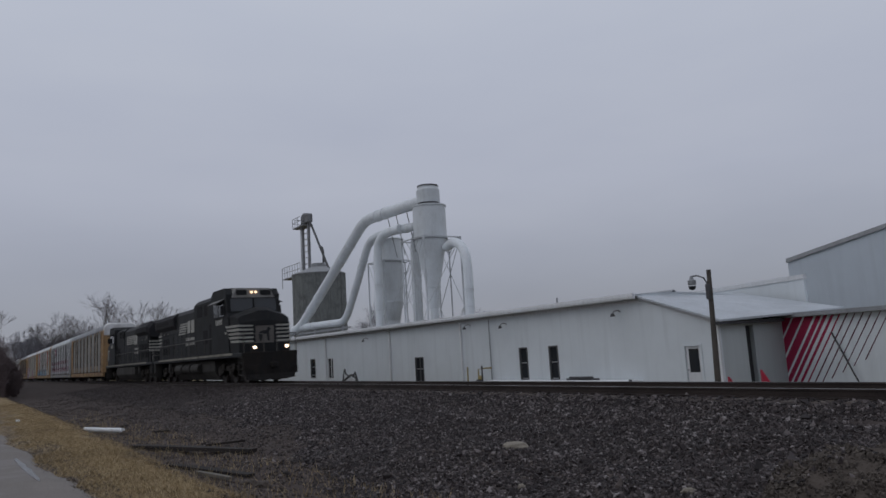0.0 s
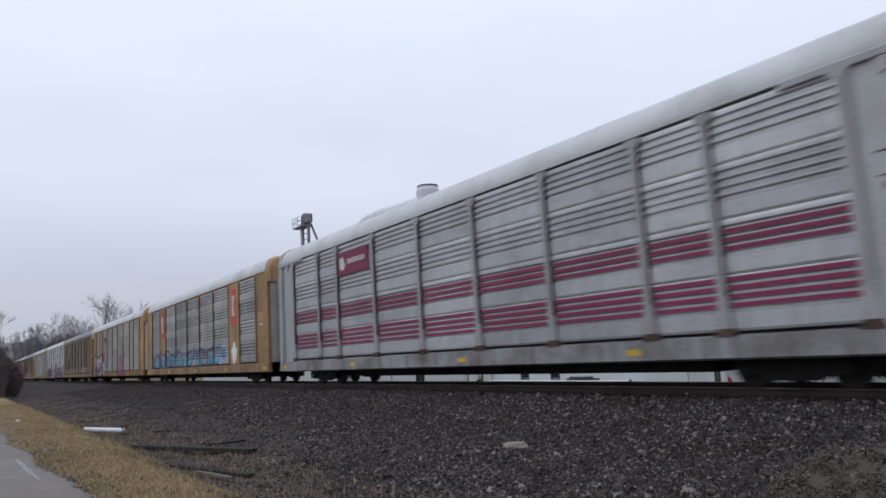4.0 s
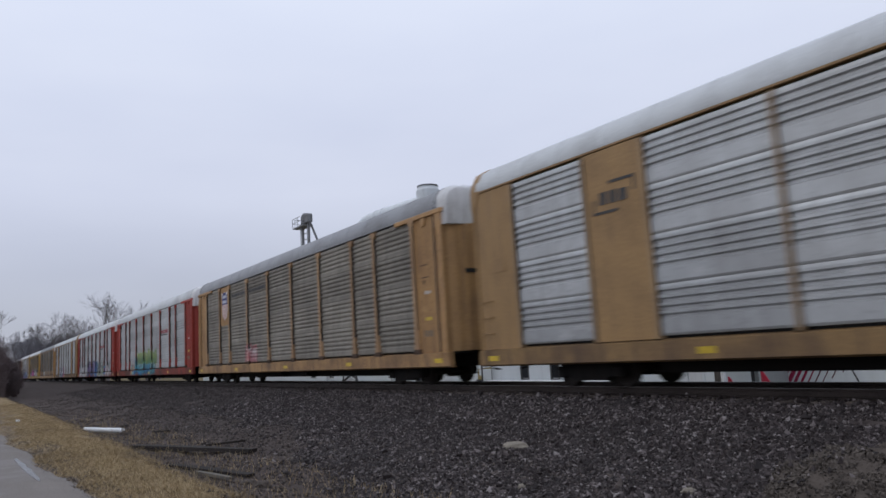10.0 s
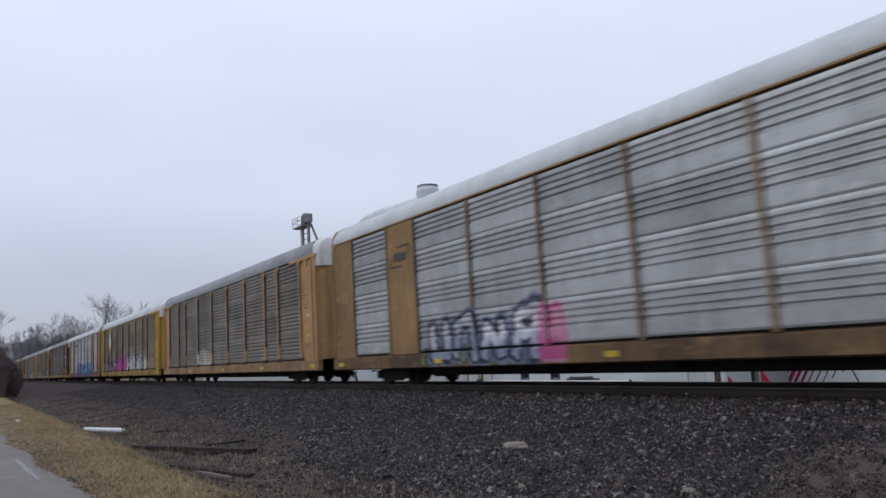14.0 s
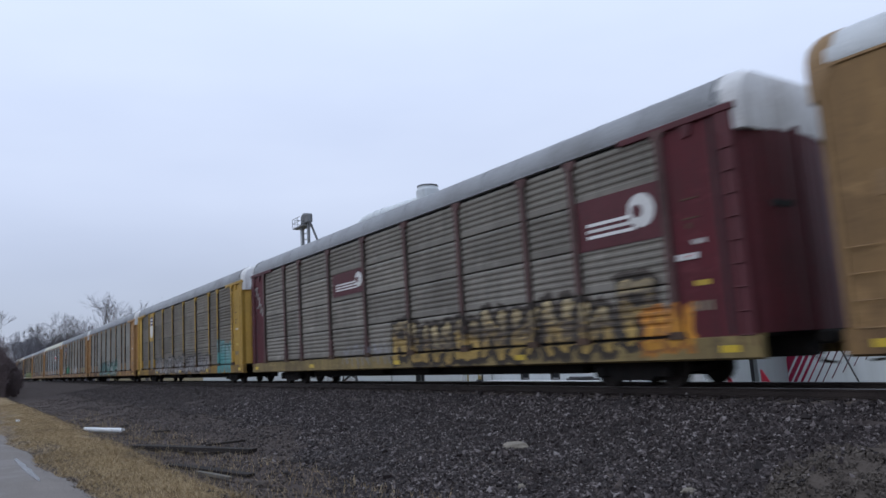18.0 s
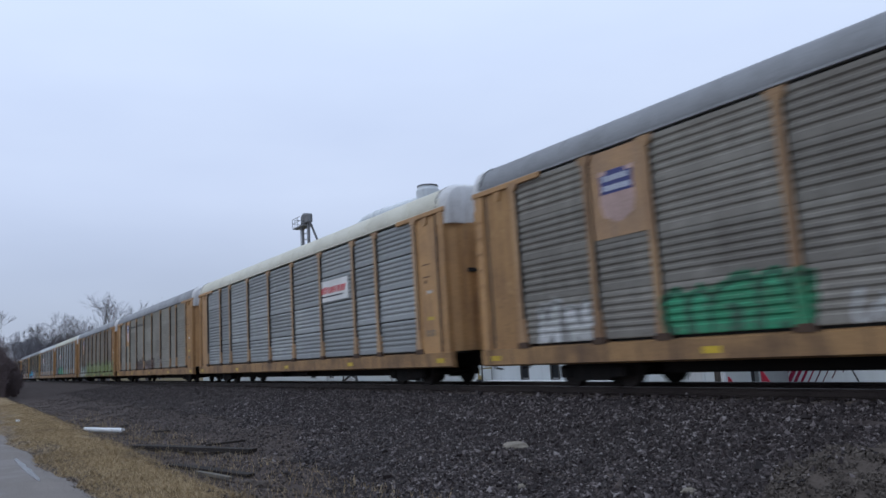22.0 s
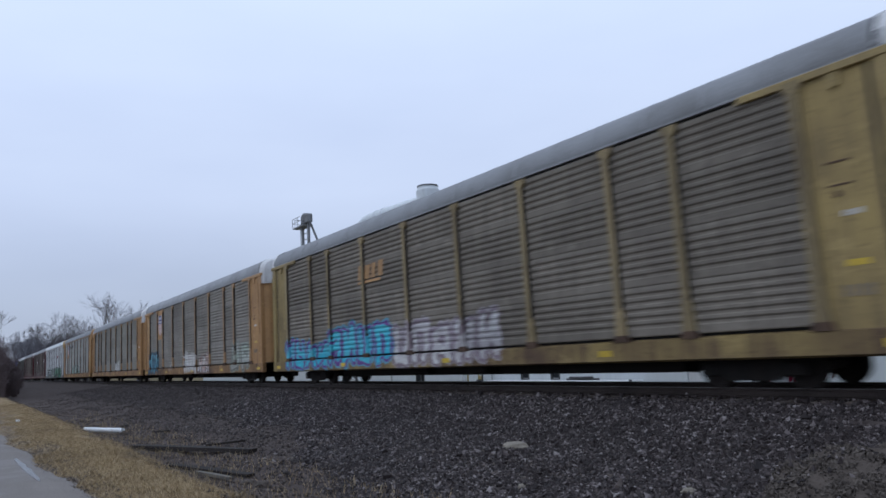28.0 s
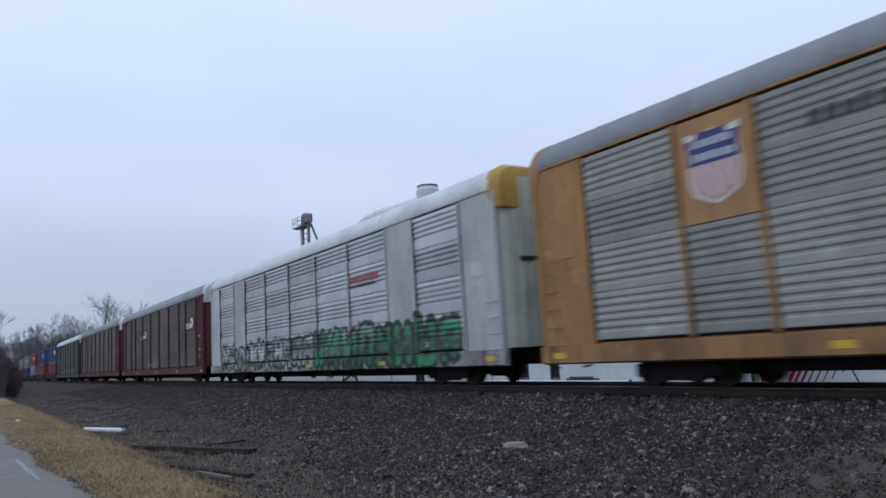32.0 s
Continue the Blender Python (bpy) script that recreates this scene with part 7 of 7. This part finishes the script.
part("spout", Shape().rod((tx + 1.9, SY, 25.4), (tx + 9.0, SY, 16.2), .2, n=8), STEEL_DARK, silo)
part("spout", Shape().pipe([(SX + 2.2, SY, 17.1), (SX + 2.2, SY, 19.0), (SX + 1.7, SY, 19.8), (SX + 1.1, SY, 19.9)], .2, 8), STEEL_DARK, silo)
part("roof_platform", Shape().box(tx - 3.6, tx + 5, SY - 3.2, SY - 1.2, 15.3, 15.45), STEEL_GREY, silo)
rl = Shape()
for k in range(8):
    rl.rod((tx - 3.6 + k * 1.2, SY - 3.2, 15.4), (tx - 3.6 + k * 1.2, SY - 3.2, 17.4), .05, n=4)
for z in (16.4, 17.4):
    rl.rod((tx - 3.6, SY - 3.2, z), (tx + 4.8, SY - 3.2, z), .05, n=4)
rl.rod((tx - 3.6, SY - 3.2, 13.8), (tx - 3.6, SY - 3.2, 17.4), .06, n=4)
part("roof_railing", rl, STEEL_GREY, silo)
ld = Shape().box(tx - .95, tx - .9, SY - .6, SY - .5, YARD, 25).box(tx - .5, tx - .45, SY - .6, SY - .5, YARD, 25)
for k in range(60):
    ld.box(tx - .95, tx - .45, SY - .57, SY - .53, k * .42, k * .42 + .05)
part("ladder", ld, STEEL_GREY, silo)

# ---- yard lamp on a wooden pole ----
lamp = tagged(empty("yard_lamp"), "leaning wooden pole with an old metal yard lamp", "street lamp")
part("pole", Shape().rod((-17.75, 24, YARD), (-17.6, 24, 3.55), .12, .085, 10), POLE_WOOD, lamp, smooth=50)
part("arm", Shape().pipe([(-17.62, 23.9, 2.95), (-17.75, 23.85, 3.25), (-18.0, 23.8, 3.36), (-18.3, 23.8, 3.36)], .03, 6), STEEL_DARK, lamp)
part("lamp_head", Shape().turn([(.12, 3.02), (.16, 3.03), (.16, 3.2), (.09, 3.24), (.05, 3.38)], -18.28, 23.8, 12), STEEL_GREY, lamp, "grey lamp head with a clear bowl")
part("lamp_bowl", Shape().turn([(.04, 2.82), (.12, 2.86), (.15, 2.98)], -18.28, 23.8, 10), PANE, lamp)
part("transformer_box", Shape().box(-17.7, -17.52, 23.8, 23.9, 2.4, 3.0, .02), STEEL_DARK, lamp)

# ---- gear beside the hall ----
meter = tagged(empty("gas_meter"), "yellow and black gas meter with pipes at the wall", "gas meter")
part("riser", Shape().pipe([(-35.1, 25.3, YARD), (-35.1, 25.3, -.15), (-34.7, 25.6, -.1), (-34.6, 25.9, -.1)], .045, 6), HYDRANT_YELLOW, meter)
part("riser", Shape().rod((-34.6, 25.2, YARD), (-34.6, 25.2, .05), .05, n=6), STEEL_DARK, meter)
part("meter_body", Shape().turn([(.05, -1.25), (.24, -1.15), (.26, -.95), (.18, -.75), (.05, -.7)], -35.0, 25.25, 12), STEEL_DARK, meter)
part("valve", Shape().box(-34.95, -34.6, 25.1, 25.3, -.75, -.5, .04), HYDRANT_YELLOW, meter)
post = tagged(part("marker_post", Shape().rod((-36.1, 25.2, YARD), (-36.05, 25.2, 0.0), .045, n=6), HYDRANT_YELLOW), "thin yellow marker post at the wall", "post")
loader = tagged(empty("loader_frame"), "black steel loader frame with white fender behind the rails", "machine part")
part("boom", Shape().pipe([(-54.3, 25.1, -1.2), (-53.0, 25.1, -.75), (-51.8, 25.1, -.35), (-51.0, 25.1, -.6), (-50.6, 25.1, -1.25)], .09, 6), STEEL_DARK, loader)
part("fender", Shape().loft([[(-54.0, 25.15, -1.3), (-51.0, 25.15, -1.3), (-51.3, 25.15, -.75), (-52.0, 25.15, -.55), (-53.0, 25.15, -.85)], [(-54.0, 25.6, -1.3), (-51.0, 25.6, -1.3), (-51.3, 25.6, -.75), (-52.0, 25.6, -.55), (-53.0, 25.6, -.85)]]), TRIM_WHITE, loader)
part("hose", Shape().pipe([(-53.1, 25.0, -.8), (-52.9, 25.0, -.2), (-52.7, 25.0, .1), (-52.5, 25.0, -.3), (-52.1, 25.0, -.4)], .06, 6), STEEL_DARK, loader)
part("hose", Shape().pipe([(-51.3, 25.0, -.5), (-50.9, 25.0, -.15), (-50.7, 25.0, -.5), (-50.4, 25.0, -1.0), (-50.3, 25.0, -1.3)], .07, 6), STEEL_DARK, loader)


# ---- bare winter trees ----
BARK = grime_paint("grey_brown_bark", (0.10, 0.085, 0.08), (0.05, 0.045, 0.042), 0.5, 0.95, vary=0.2)
# distant twigs: haze put into a paler, bluer colour than the bark
FAR_TWIGS = grime_paint("haze_paled_twigs", (0.15, 0.145, 0.158), (0.11, 0.106, 0.117), 0.4, 0.95, vary=0.15)
# red-brown hedge twigs, with some haze lightened into the colour
BUSH_TWIGS = grime_paint("hazy_red_brown_twigs", (0.115, 0.088, 0.088), (0.07, 0.056, 0.056), 0.5, 0.95, vary=0.2)


def grow(shape, rng, p, d, length, r, level, twigs):
    """One limb and what branches from it."""
    q = p + d * length
    r1 = r * .66
    n = 5 if level >= 4 else 3
    (shape if level >= 3 else twigs).rod(p, q, r, r1, n, caps=False)
    if level == 0:
        return
    kids = 3 if level > 1 else 4
    for k in range(kids):
        side = Vector((rng.gauss(0, 1), rng.gauss(0, 1), rng.gauss(0.15, .6))).normalized()
        nd = (d * (1.0 if k else 1.6) + side * rng.uniform(.5, .95) + Vector((0, 0, .22))).normalized()
        start = q if k < 2 else p.lerp(q, rng.uniform(.45, .9))
        grow(shape, rng, start, nd, length * rng.uniform(.62, .86), max(r1 * rng.uniform(.6, .85), .012), level - 1, twigs)


def bare_tree(x, y, z, height, seed, bark, label, group, levels=6, thick=1.0, name="bare_tree"):
    rng = random.Random(seed)
    t = tagged(empty(name, x, y, z), label, "tree", group)
    trunk, twigs = Shape(), Shape()
    grow(trunk, rng, Vector((0, 0, 0)), Vector((rng.uniform(-.06, .06), rng.uniform(-.06, .06), 1)).normalized(), height * .27, height * .02 * thick, levels, twigs)
    top = max(p[2] for p in twigs.v)
    k = height / top
    for s in (trunk, twigs):
        s.v = [(a * k, b * k, c * k) for a, b, c in s.v]
    for nm, s in (("trunk", trunk), ("crown", twigs)):
        me = bpy.data.meshes.new(nm)
        me.from_pydata(s.v, [], s.f)
        me.materials.append(bark)
        o = new(nm, me)
        o.parent = t
    return t


FAR = "bare trees behind the track"
bare_tree(-188, 27.0, YARD, 21.5, 11, BARK, "tall bare winter tree with forked crown", FAR, thick=1.15)
bare_tree(-190, 24.6, YARD, 15.5, 12, BARK, "bare winter tree with a narrow crown", FAR, 5, .7)
bare_tree(-167, 32.6, YARD, 18.0, 13, BARK, "bare winter tree with a wide round crown", FAR, thick=1.1)
bare_tree(-229, 20.6, YARD, 20.0, 14, BARK, "bare winter tree among the far wood", FAR, thick=.8)
bare_tree(-226, 25.0, YARD, 18.5, 15, BARK, "bare winter tree among the far wood", FAR, thick=.8)
rng = random.Random(77)
for i in range(44):
    d = rng.uniform(245, 330)
    a = rng.uniform(.052, .135)
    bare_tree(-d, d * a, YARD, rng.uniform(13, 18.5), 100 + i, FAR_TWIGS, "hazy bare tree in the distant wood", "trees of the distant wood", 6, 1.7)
for i, (x, y, h) in enumerate(((-205, 25.2, 15.5), (-202, 26.6, 14.5), (-206, 28.4, 14), (-199, 29.6, 12), (-172, 31.6, 10), (-174, 34.0, 10.5), (-170, 35.8, 9.5))):
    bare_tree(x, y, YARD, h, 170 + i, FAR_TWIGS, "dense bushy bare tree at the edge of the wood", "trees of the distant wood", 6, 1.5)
for i, (x, y, h) in enumerate(((-123, 65.5, 12.5), (-126, 67.5, 11), (-112, 81, 10.5), (-116, 84, 10.0), (-128, 64, 9.5))):
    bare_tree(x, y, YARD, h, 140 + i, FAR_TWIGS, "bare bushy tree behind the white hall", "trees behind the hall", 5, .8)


def thicket(x, y, z, w, d, h, count, seed, label):
    """Upright tangled stems of a leafless hedge."""
    rng = random.Random(seed)
    t = tagged(empty("hedge_thicket", x, y, z), label, "shrub", "leafless hedge beside the verge")
    s, fine = Shape(), Shape()
    for i in range(count):
        p = Vector((rng.uniform(-w, w), rng.uniform(-d, d), 0))
        hh = h * rng.uniform(.45, 1.0) * (1 - .35 * abs(p.y) / d)
        q = p + Vector((rng.gauss(0, .5), rng.gauss(0, .3), hh))
        s.rod(p, q, .035, .012, 3, caps=False)
        for k in range(9):
            a = p.lerp(q, rng.uniform(.2, 1))
            b = a + Vector((rng.gauss(0, .5), rng.gauss(0, .4), rng.uniform(.1, .9)))
            fine.rod(a, b, .016, .007, 3, caps=False)
            for j in range(2):
                c = a.lerp(b, rng.uniform(.3, 1))
                fine.rod(c, c + Vector((rng.gauss(0, .25), rng.gauss(0, .25), rng.uniform(0, .4))), .01, .005, 3, caps=False)
    for nm, sh in (("stem_row", s), ("twig_tangle", fine)):
        me = bpy.data.meshes.new(nm)
        me.from_pydata(sh.v, [], sh.f)
        me.materials.append(BUSH_TWIGS)
        o = tagged(new(nm, me), kind="stuff")
        o.parent = t


thicket(-80, 1.5, -.66, 7, 1.3, 7.4, 330, 1, "tall dark leafless hedge beside the grass verge")
thicket(-92, 2.6, -.9, 8, 1.6, 5.6, 420, 2, "dense red-brown leafless hedge in the ditch")
thicket(-112, 3.9, -1.0, 10, 1.5, 4.6, 420, 3, "dense red-brown leafless hedge along the track")
thicket(-140, 5.1, -.9, 16, 1.6, 4.4, 420, 4, "dense red-brown leafless hedge along the track")
bare_tree(-84, .5, -.66, 9.5, 31, BUSH_TWIGS, "dark leafless tree in the hedge", "trees of the hedge", 6, .6)


# ---- loose stones of the ballast ----
def island_material(name, stops, rough=0.85):
    m, n, l, b = nodes_of(name)
    g = n.new("ShaderNodeNewGeometry")
    c = ramp_node(n, l, g.outputs["Random Per Island"], stops)
    co = n.new("ShaderNodeTexCoord").outputs["Object"]
    c = mix_node(n, l, 0.35, c, ramp_node(n, l, noise_node(n, l, co, 30, 3), [(0.3, (0.1, 0.1, 0.1)), (0.7, (0.85, 0.85, 0.85))]), "OVERLAY")
    c = mix_node(n, l, ramp_to(n, l, noise_node(n, l, co, .5, 4), .5, .72, .5), c, stops[0][1])
    l.new(c, b.inputs["Base Color"])
    b.inputs["Roughness"].default_value, b.inputs["Specular IOR Level"].default_value = rough, 0.25
    return m


STONES = island_material("wet_dark_ballast_stone", [(0.0, (0.015, 0.0114, 0.0112)), (0.55, (0.035, 0.0268, 0.0262)), (0.78, (0.064, 0.051, 0.050)), (0.90, (0.135, 0.114, 0.111)), (1.0, (0.24, 0.215, 0.208))], 0.6)
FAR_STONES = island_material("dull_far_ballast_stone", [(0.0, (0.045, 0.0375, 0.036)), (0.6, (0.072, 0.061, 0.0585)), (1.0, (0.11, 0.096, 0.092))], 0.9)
STRAW = island_material("dry_straw_grass", [(0.0, (0.17, 0.122, 0.066)), (0.5, (0.37, 0.275, 0.15)), (1.0, (0.53, 0.42, 0.26))])


EARTH = island_material("dark_wet_earth_clods", [(0.0, (0.045, 0.036, 0.032)), (0.6, (0.09, 0.073, 0.065)), (0.93, (0.13, 0.107, 0.094)), (1.0, (0.2, 0.175, 0.15))], 0.8)


def scatter_stones(count, x_range, y_range, size, seed, mat=None, name="ballast_stones", label="loose dark crushed stone of the railway bank", category="gravel", low=None, only=None):
    g = np.random.default_rng(seed)
    base = np.array([(1, 0, 0), (-1, 0, 0), (0, 1, 0), (0, -1, 0), (0, 0, 1), (0, 0, -1)], float)
    tri = np.array([(0, 2, 4), (2, 1, 4), (1, 3, 4), (3, 0, 4), (2, 0, 5), (1, 2, 5), (3, 1, 5), (0, 3, 5)])
    # closer together near the camera's end
    u = g.random(count) ** 0.6
    x = x_range[0] + (x_range[1] - x_range[0]) * u
    y = g.uniform(*y_range, count)
    if low:
        keep = np.array([(b > low(a) + .9 * noise.noise((a * .6, b * .3, 5)) and mound(a, b) < .06) or g.random() < .1 for a, b in zip(x, y)])
        x, y = x[keep], y[keep]
        count = len(x)
    if only:
        keep = np.array([only(a, b) for a, b in zip(x, y)])
        x, y = x[keep], y[keep]
        count = len(x)
    z = np.array([surface(a, b) for a, b in zip(x, y)])
    s = size * g.lognormal(0, .35, (count, 1, 1)) * g.uniform(.6, 1.2, (count, 6, 1)) * np.stack([g.uniform(.7, 1.4, count), g.uniform(.7, 1.2, count), g.uniform(.5, .9, count)], 1)[:, None, :]
    q = g.normal(size=(count, 4))
    q /= np.linalg.norm(q, axis=1)[:, None]
    a, b, c, d = q.T
    rot = np.stack([1 - 2 * (c * c + d * d), 2 * (b * c - d * a), 2 * (b * d + c * a), 2 * (b * c + d * a), 1 - 2 * (b * b + d * d), 2 * (c * d - b * a),
                    2 * (b * d - c * a), 2 * (c * d + b * a), 1 - 2 * (b * b + c * c)], 1).reshape(count, 3, 3)
    v = np.einsum("nij,nkj->nki", rot, base[None] * s) + np.stack([x, y, z + size * .15], 1)[:, None, :]
    f = (tri[None] + 6 * np.arange(count)[:, None, None]).reshape(-1, 3)
    me = bpy.data.meshes.new(name)
    me.from_pydata(v.reshape(-1, 3).tolist(), [], f.tolist())
    me.materials.append(mat or STONES)
    return tagged(new(name, me), label, category, kind="stuff")


def bank_foot(x):
    """How far the clean stone reaches down the bank; below it the earth is washed bare."""
    return 4.8 + 2.6 * min(1.0, max(0.0, (-x - 11) / 8))


scatter_stones(165000, (-34, -1.5), (4.8, 11.7), .028, 3, low=bank_foot)
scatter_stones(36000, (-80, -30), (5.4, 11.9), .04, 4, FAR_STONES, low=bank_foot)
scatter_stones(5000, (-40, -2), (11.7, 14.7), .04, 5)


scatter_stones(22000, (-70, -6), (2.8, 7.8), .026, 8, EARTH, "earth_clods", "dark crumbled earth and small stones in the ditch", "soil")
HEAP = island_material("crumbled_brown_heap_earth", [(0.0, (0.05, 0.041, 0.035)), (0.6, (0.085, 0.071, 0.06)), (1.0, (0.125, 0.106, 0.09))], 0.9)
scatter_stones(9000, (-5.3, -3.1), (6.6, 9.2), .021, 9, HEAP, "earth_clods", "brown crumbled earth of the old heap", "soil", only=lambda a, b: mound(a, b) > .02)


def scatter_grass(count, seed, x0=-60, y0=.8, deep=2.3, hmax=.08):
    g = np.random.default_rng(seed)
    x = x0 + (-2.5 - x0) * g.random(count) ** .55
    y = y0 + deep * g.random(count)
    keep = np.array([noise.noise((a * .9, b * 1.3, 7)) + noise.noise((a * .25, b * .4, 2)) for a, b in zip(x, y)]) > -.75
    bare = np.array([b < 1.35 + .9 * noise.noise((a * .5, b * .8, 11)) for a, b in zip(x, y)])
    keep &= ~bare | (g.random(count) < .22)
    keep &= np.array([b > road_edge(a) - .05 + .25 * noise.noise((a * 1.1, b * .7, 21)) for a, b in zip(x, y)])
    x, y = x[keep], y[keep]
    m = len(x)
    z = np.array([surface(a, b) for a, b in zip(x, y)])
    h = g.uniform(.03, hmax, m)
    lean = g.normal(0, .06, (m, 2))
    w_ = g.uniform(.003, .007, m)
    ang = g.uniform(0, math.pi, m)
    p0 = np.stack([x - w_ * np.cos(ang), y - w_ * np.sin(ang), z - .01], 1)
    p1 = np.stack([x + w_ * np.cos(ang), y + w_ * np.sin(ang), z - .01], 1)
    p2 = np.stack([x + lean[:, 0], y + lean[:, 1], z + h], 1)
    v = np.stack([p0, p1, p2], 1).reshape(-1, 3)
    f = np.arange(3 * m).reshape(-1, 3)
    me = bpy.data.meshes.new("dry_grass")
    me.from_pydata(v.tolist(), [], f.tolist())
    me.materials.append(STRAW)
    return tagged(new("dry_grass", me), "short dry straw-coloured grass on the verge", "grass", kind="stuff")


scatter_grass(120000, 6)
scatter_grass(2500, 16, -26, .55, .6, .05)
scatter_stones(14000, (-26, -7), (.3, 1.9), .013, 17, EARTH, "road_grit", "loose brown grit and soil along the road's edge", "soil")
scatter_grass(5000, 7, -45, 2.9, 2.6, .22)

# ---- things lying about ----
PALE_STONE = grime_paint("pale_limestone", (0.23, 0.205, 0.165), (0.12, 0.10, 0.08), 0.5, 0.9)
OLD_TIMBER = grime_paint("rotten_dark_timber", (0.026, 0.02, 0.017), (0.012, 0.010, 0.009), 0.5, 0.95)
CLOD = grime_paint("wet_brown_clod", (0.07, 0.056, 0.047), (0.035, 0.028, 0.024), 0.5, 0.95)
GREY_TIMBER = grime_paint("weathered_grey_timber", (0.16, 0.145, 0.125), (0.07, 0.06, 0.05), 0.5, 0.95)
PLASTIC = grime_paint("white_plastic_pipe", (0.72, 0.73, 0.74), (0.5, 0.49, 0.46), 0.2, 0.4)
LITTER = grime_paint("white_litter", (0.7, 0.7, 0.68), (0.5, 0.48, 0.44), 0.2, 0.7)


def boulder(name, x, y, sx, sy, sz, seed, mat, label):
    bm = bmesh.new()
    bmesh.ops.create_icosphere(bm, subdivisions=3, radius=1)
    for v in bm.verts:
        k = 1 + .35 * noise.noise(v.co * 1.4 + Vector((seed, 0, 0))) + .12 * noise.noise(v.co * 4 + Vector((0, seed, 0)))
        v.co = Vector((v.co.x * sx, v.co.y * sy, max(v.co.z, -.4) * sz)) * k
    me = bpy.data.meshes.new(name)
    bm.to_mesh(me)
    bm.free()
    me.materials.append(mat)
    o = tagged(new(name, me), label, "rock")
    o.location = (x, y, surface(x, y) + sz * .1)
    o.rotation_euler = (.1, -.05, .4)
    return o


boulder("stone_slab", -10.3, 8.08, .27, .19, .12, 2.0, PALE_STONE, "pale flat limestone slab lying on the gravel")
boulder("stone", -5.9, 7.2, .09, .06, .05, 5.0, PALE_STONE, "small pale stone on the gravel bank")
boulder("stone", -8.3, 6.6, .06, .05, .05, 8.0, PALE_STONE, "small pale stone on the gravel bank")
zz = surface(-28, 4) + .10
drain = tagged(part("drain_pipe", Shape().rod((-29.0, 3.55, zz + .03), (-27.15, 4.5, zz), .085, n=12), PLASTIC, smooth=50), "white plastic drain pipe lying in the ditch", "pipe")


def timber(a, b, w_, h, mat, label):
    za, zb = surface(*a) + .02, surface(*b) + .02
    d = (Vector((*b, zb)) - Vector((*a, za)))
    side = Vector((-d.y, d.x, 0)).normalized() * w_ / 2
    up = Vector((0, 0, h))
    p, q = Vector((*a, za)), Vector((*b, zb))
    s = Shape().loft([[p - side, p + side, p + side + up, p - side + up], [p.lerp(q, .5) - side * 1.1, p.lerp(q, .5) + side * .9, p.lerp(q, .5) + side * .95 + up * 1.1, p.lerp(q, .5) - side + up], [q - side, q + side, q + side + up * .9, q - side + up]])
    return tagged(part("old_timber", s, mat), label, "timber", "old timbers in the ditch")


timber((-21.0, 3.75), (-16.6, 5.5), .24, .09, OLD_TIMBER, "rotten dark railway tie lying in the ditch")
timber((-16.2, 3.65), (-13.9, 4.55), .2, .06, OLD_TIMBER, "rotten dark railway tie half buried in mud")
timber((-14.6, 3.75), (-13.6, 4.1), .1, .05, GREY_TIMBER, "weathered grey board lying in the ditch")
timber((-25.7, 5.2), (-24.9, 5.5), .07, .06, OLD_TIMBER, "dark broken branch lying in the ditch")
timber((-19.4, 5.2), (-18.7, 6.0), .05, .05, OLD_TIMBER, "dark broken branch lying on the bank")
lit = tagged(part("litter", Shape().box(-31.55, -31.35, 1.55, 1.68, surface(-31.4, 1.6) - .01, surface(-31.4, 1.6) + .09, .02), LITTER), "scrap of white litter in the grass", "litter")
rngs = random.Random(3)
for i in range(9):
    x, y = rngs.uniform(-30, -12), rngs.uniform(3.2, 5.2)
    boulder("clod", x, y, rngs.uniform(.08, .2), rngs.uniform(.06, .16), rngs.uniform(.05, .1), i * 3.1, OLD_TIMBER if i % 2 else CLOD, "dark clod of earth and roots in the ditch")


# ---- what moves ----
# seconds, and how far the train is ahead of an even run
RUN = [(0.0, -0.8), (0.5, -0.3), (1.0, 0.2), (2.0, 0.15), (3.0, 0.05), (3.6, 0.1), (7.0, 0.45), (10.0, 0.55), (14.0, 0.5), (18.0, 0.4), (21.0, 0.15), (24.0, -0.35), (25.5, -0.6), (27.5, -1.8), (29.0, -2.3), (30.0, -2.5), (32.0, -2.9)]


def motions():
    """The whole train rolls past, slowing very slightly."""
    for thing, x, turn in train:
        walk(thing, [(t, pose(x + SPEED * t + lag, TRACK_Y, 0, 0, 0, turn)) for t, lag in RUN])


motions()
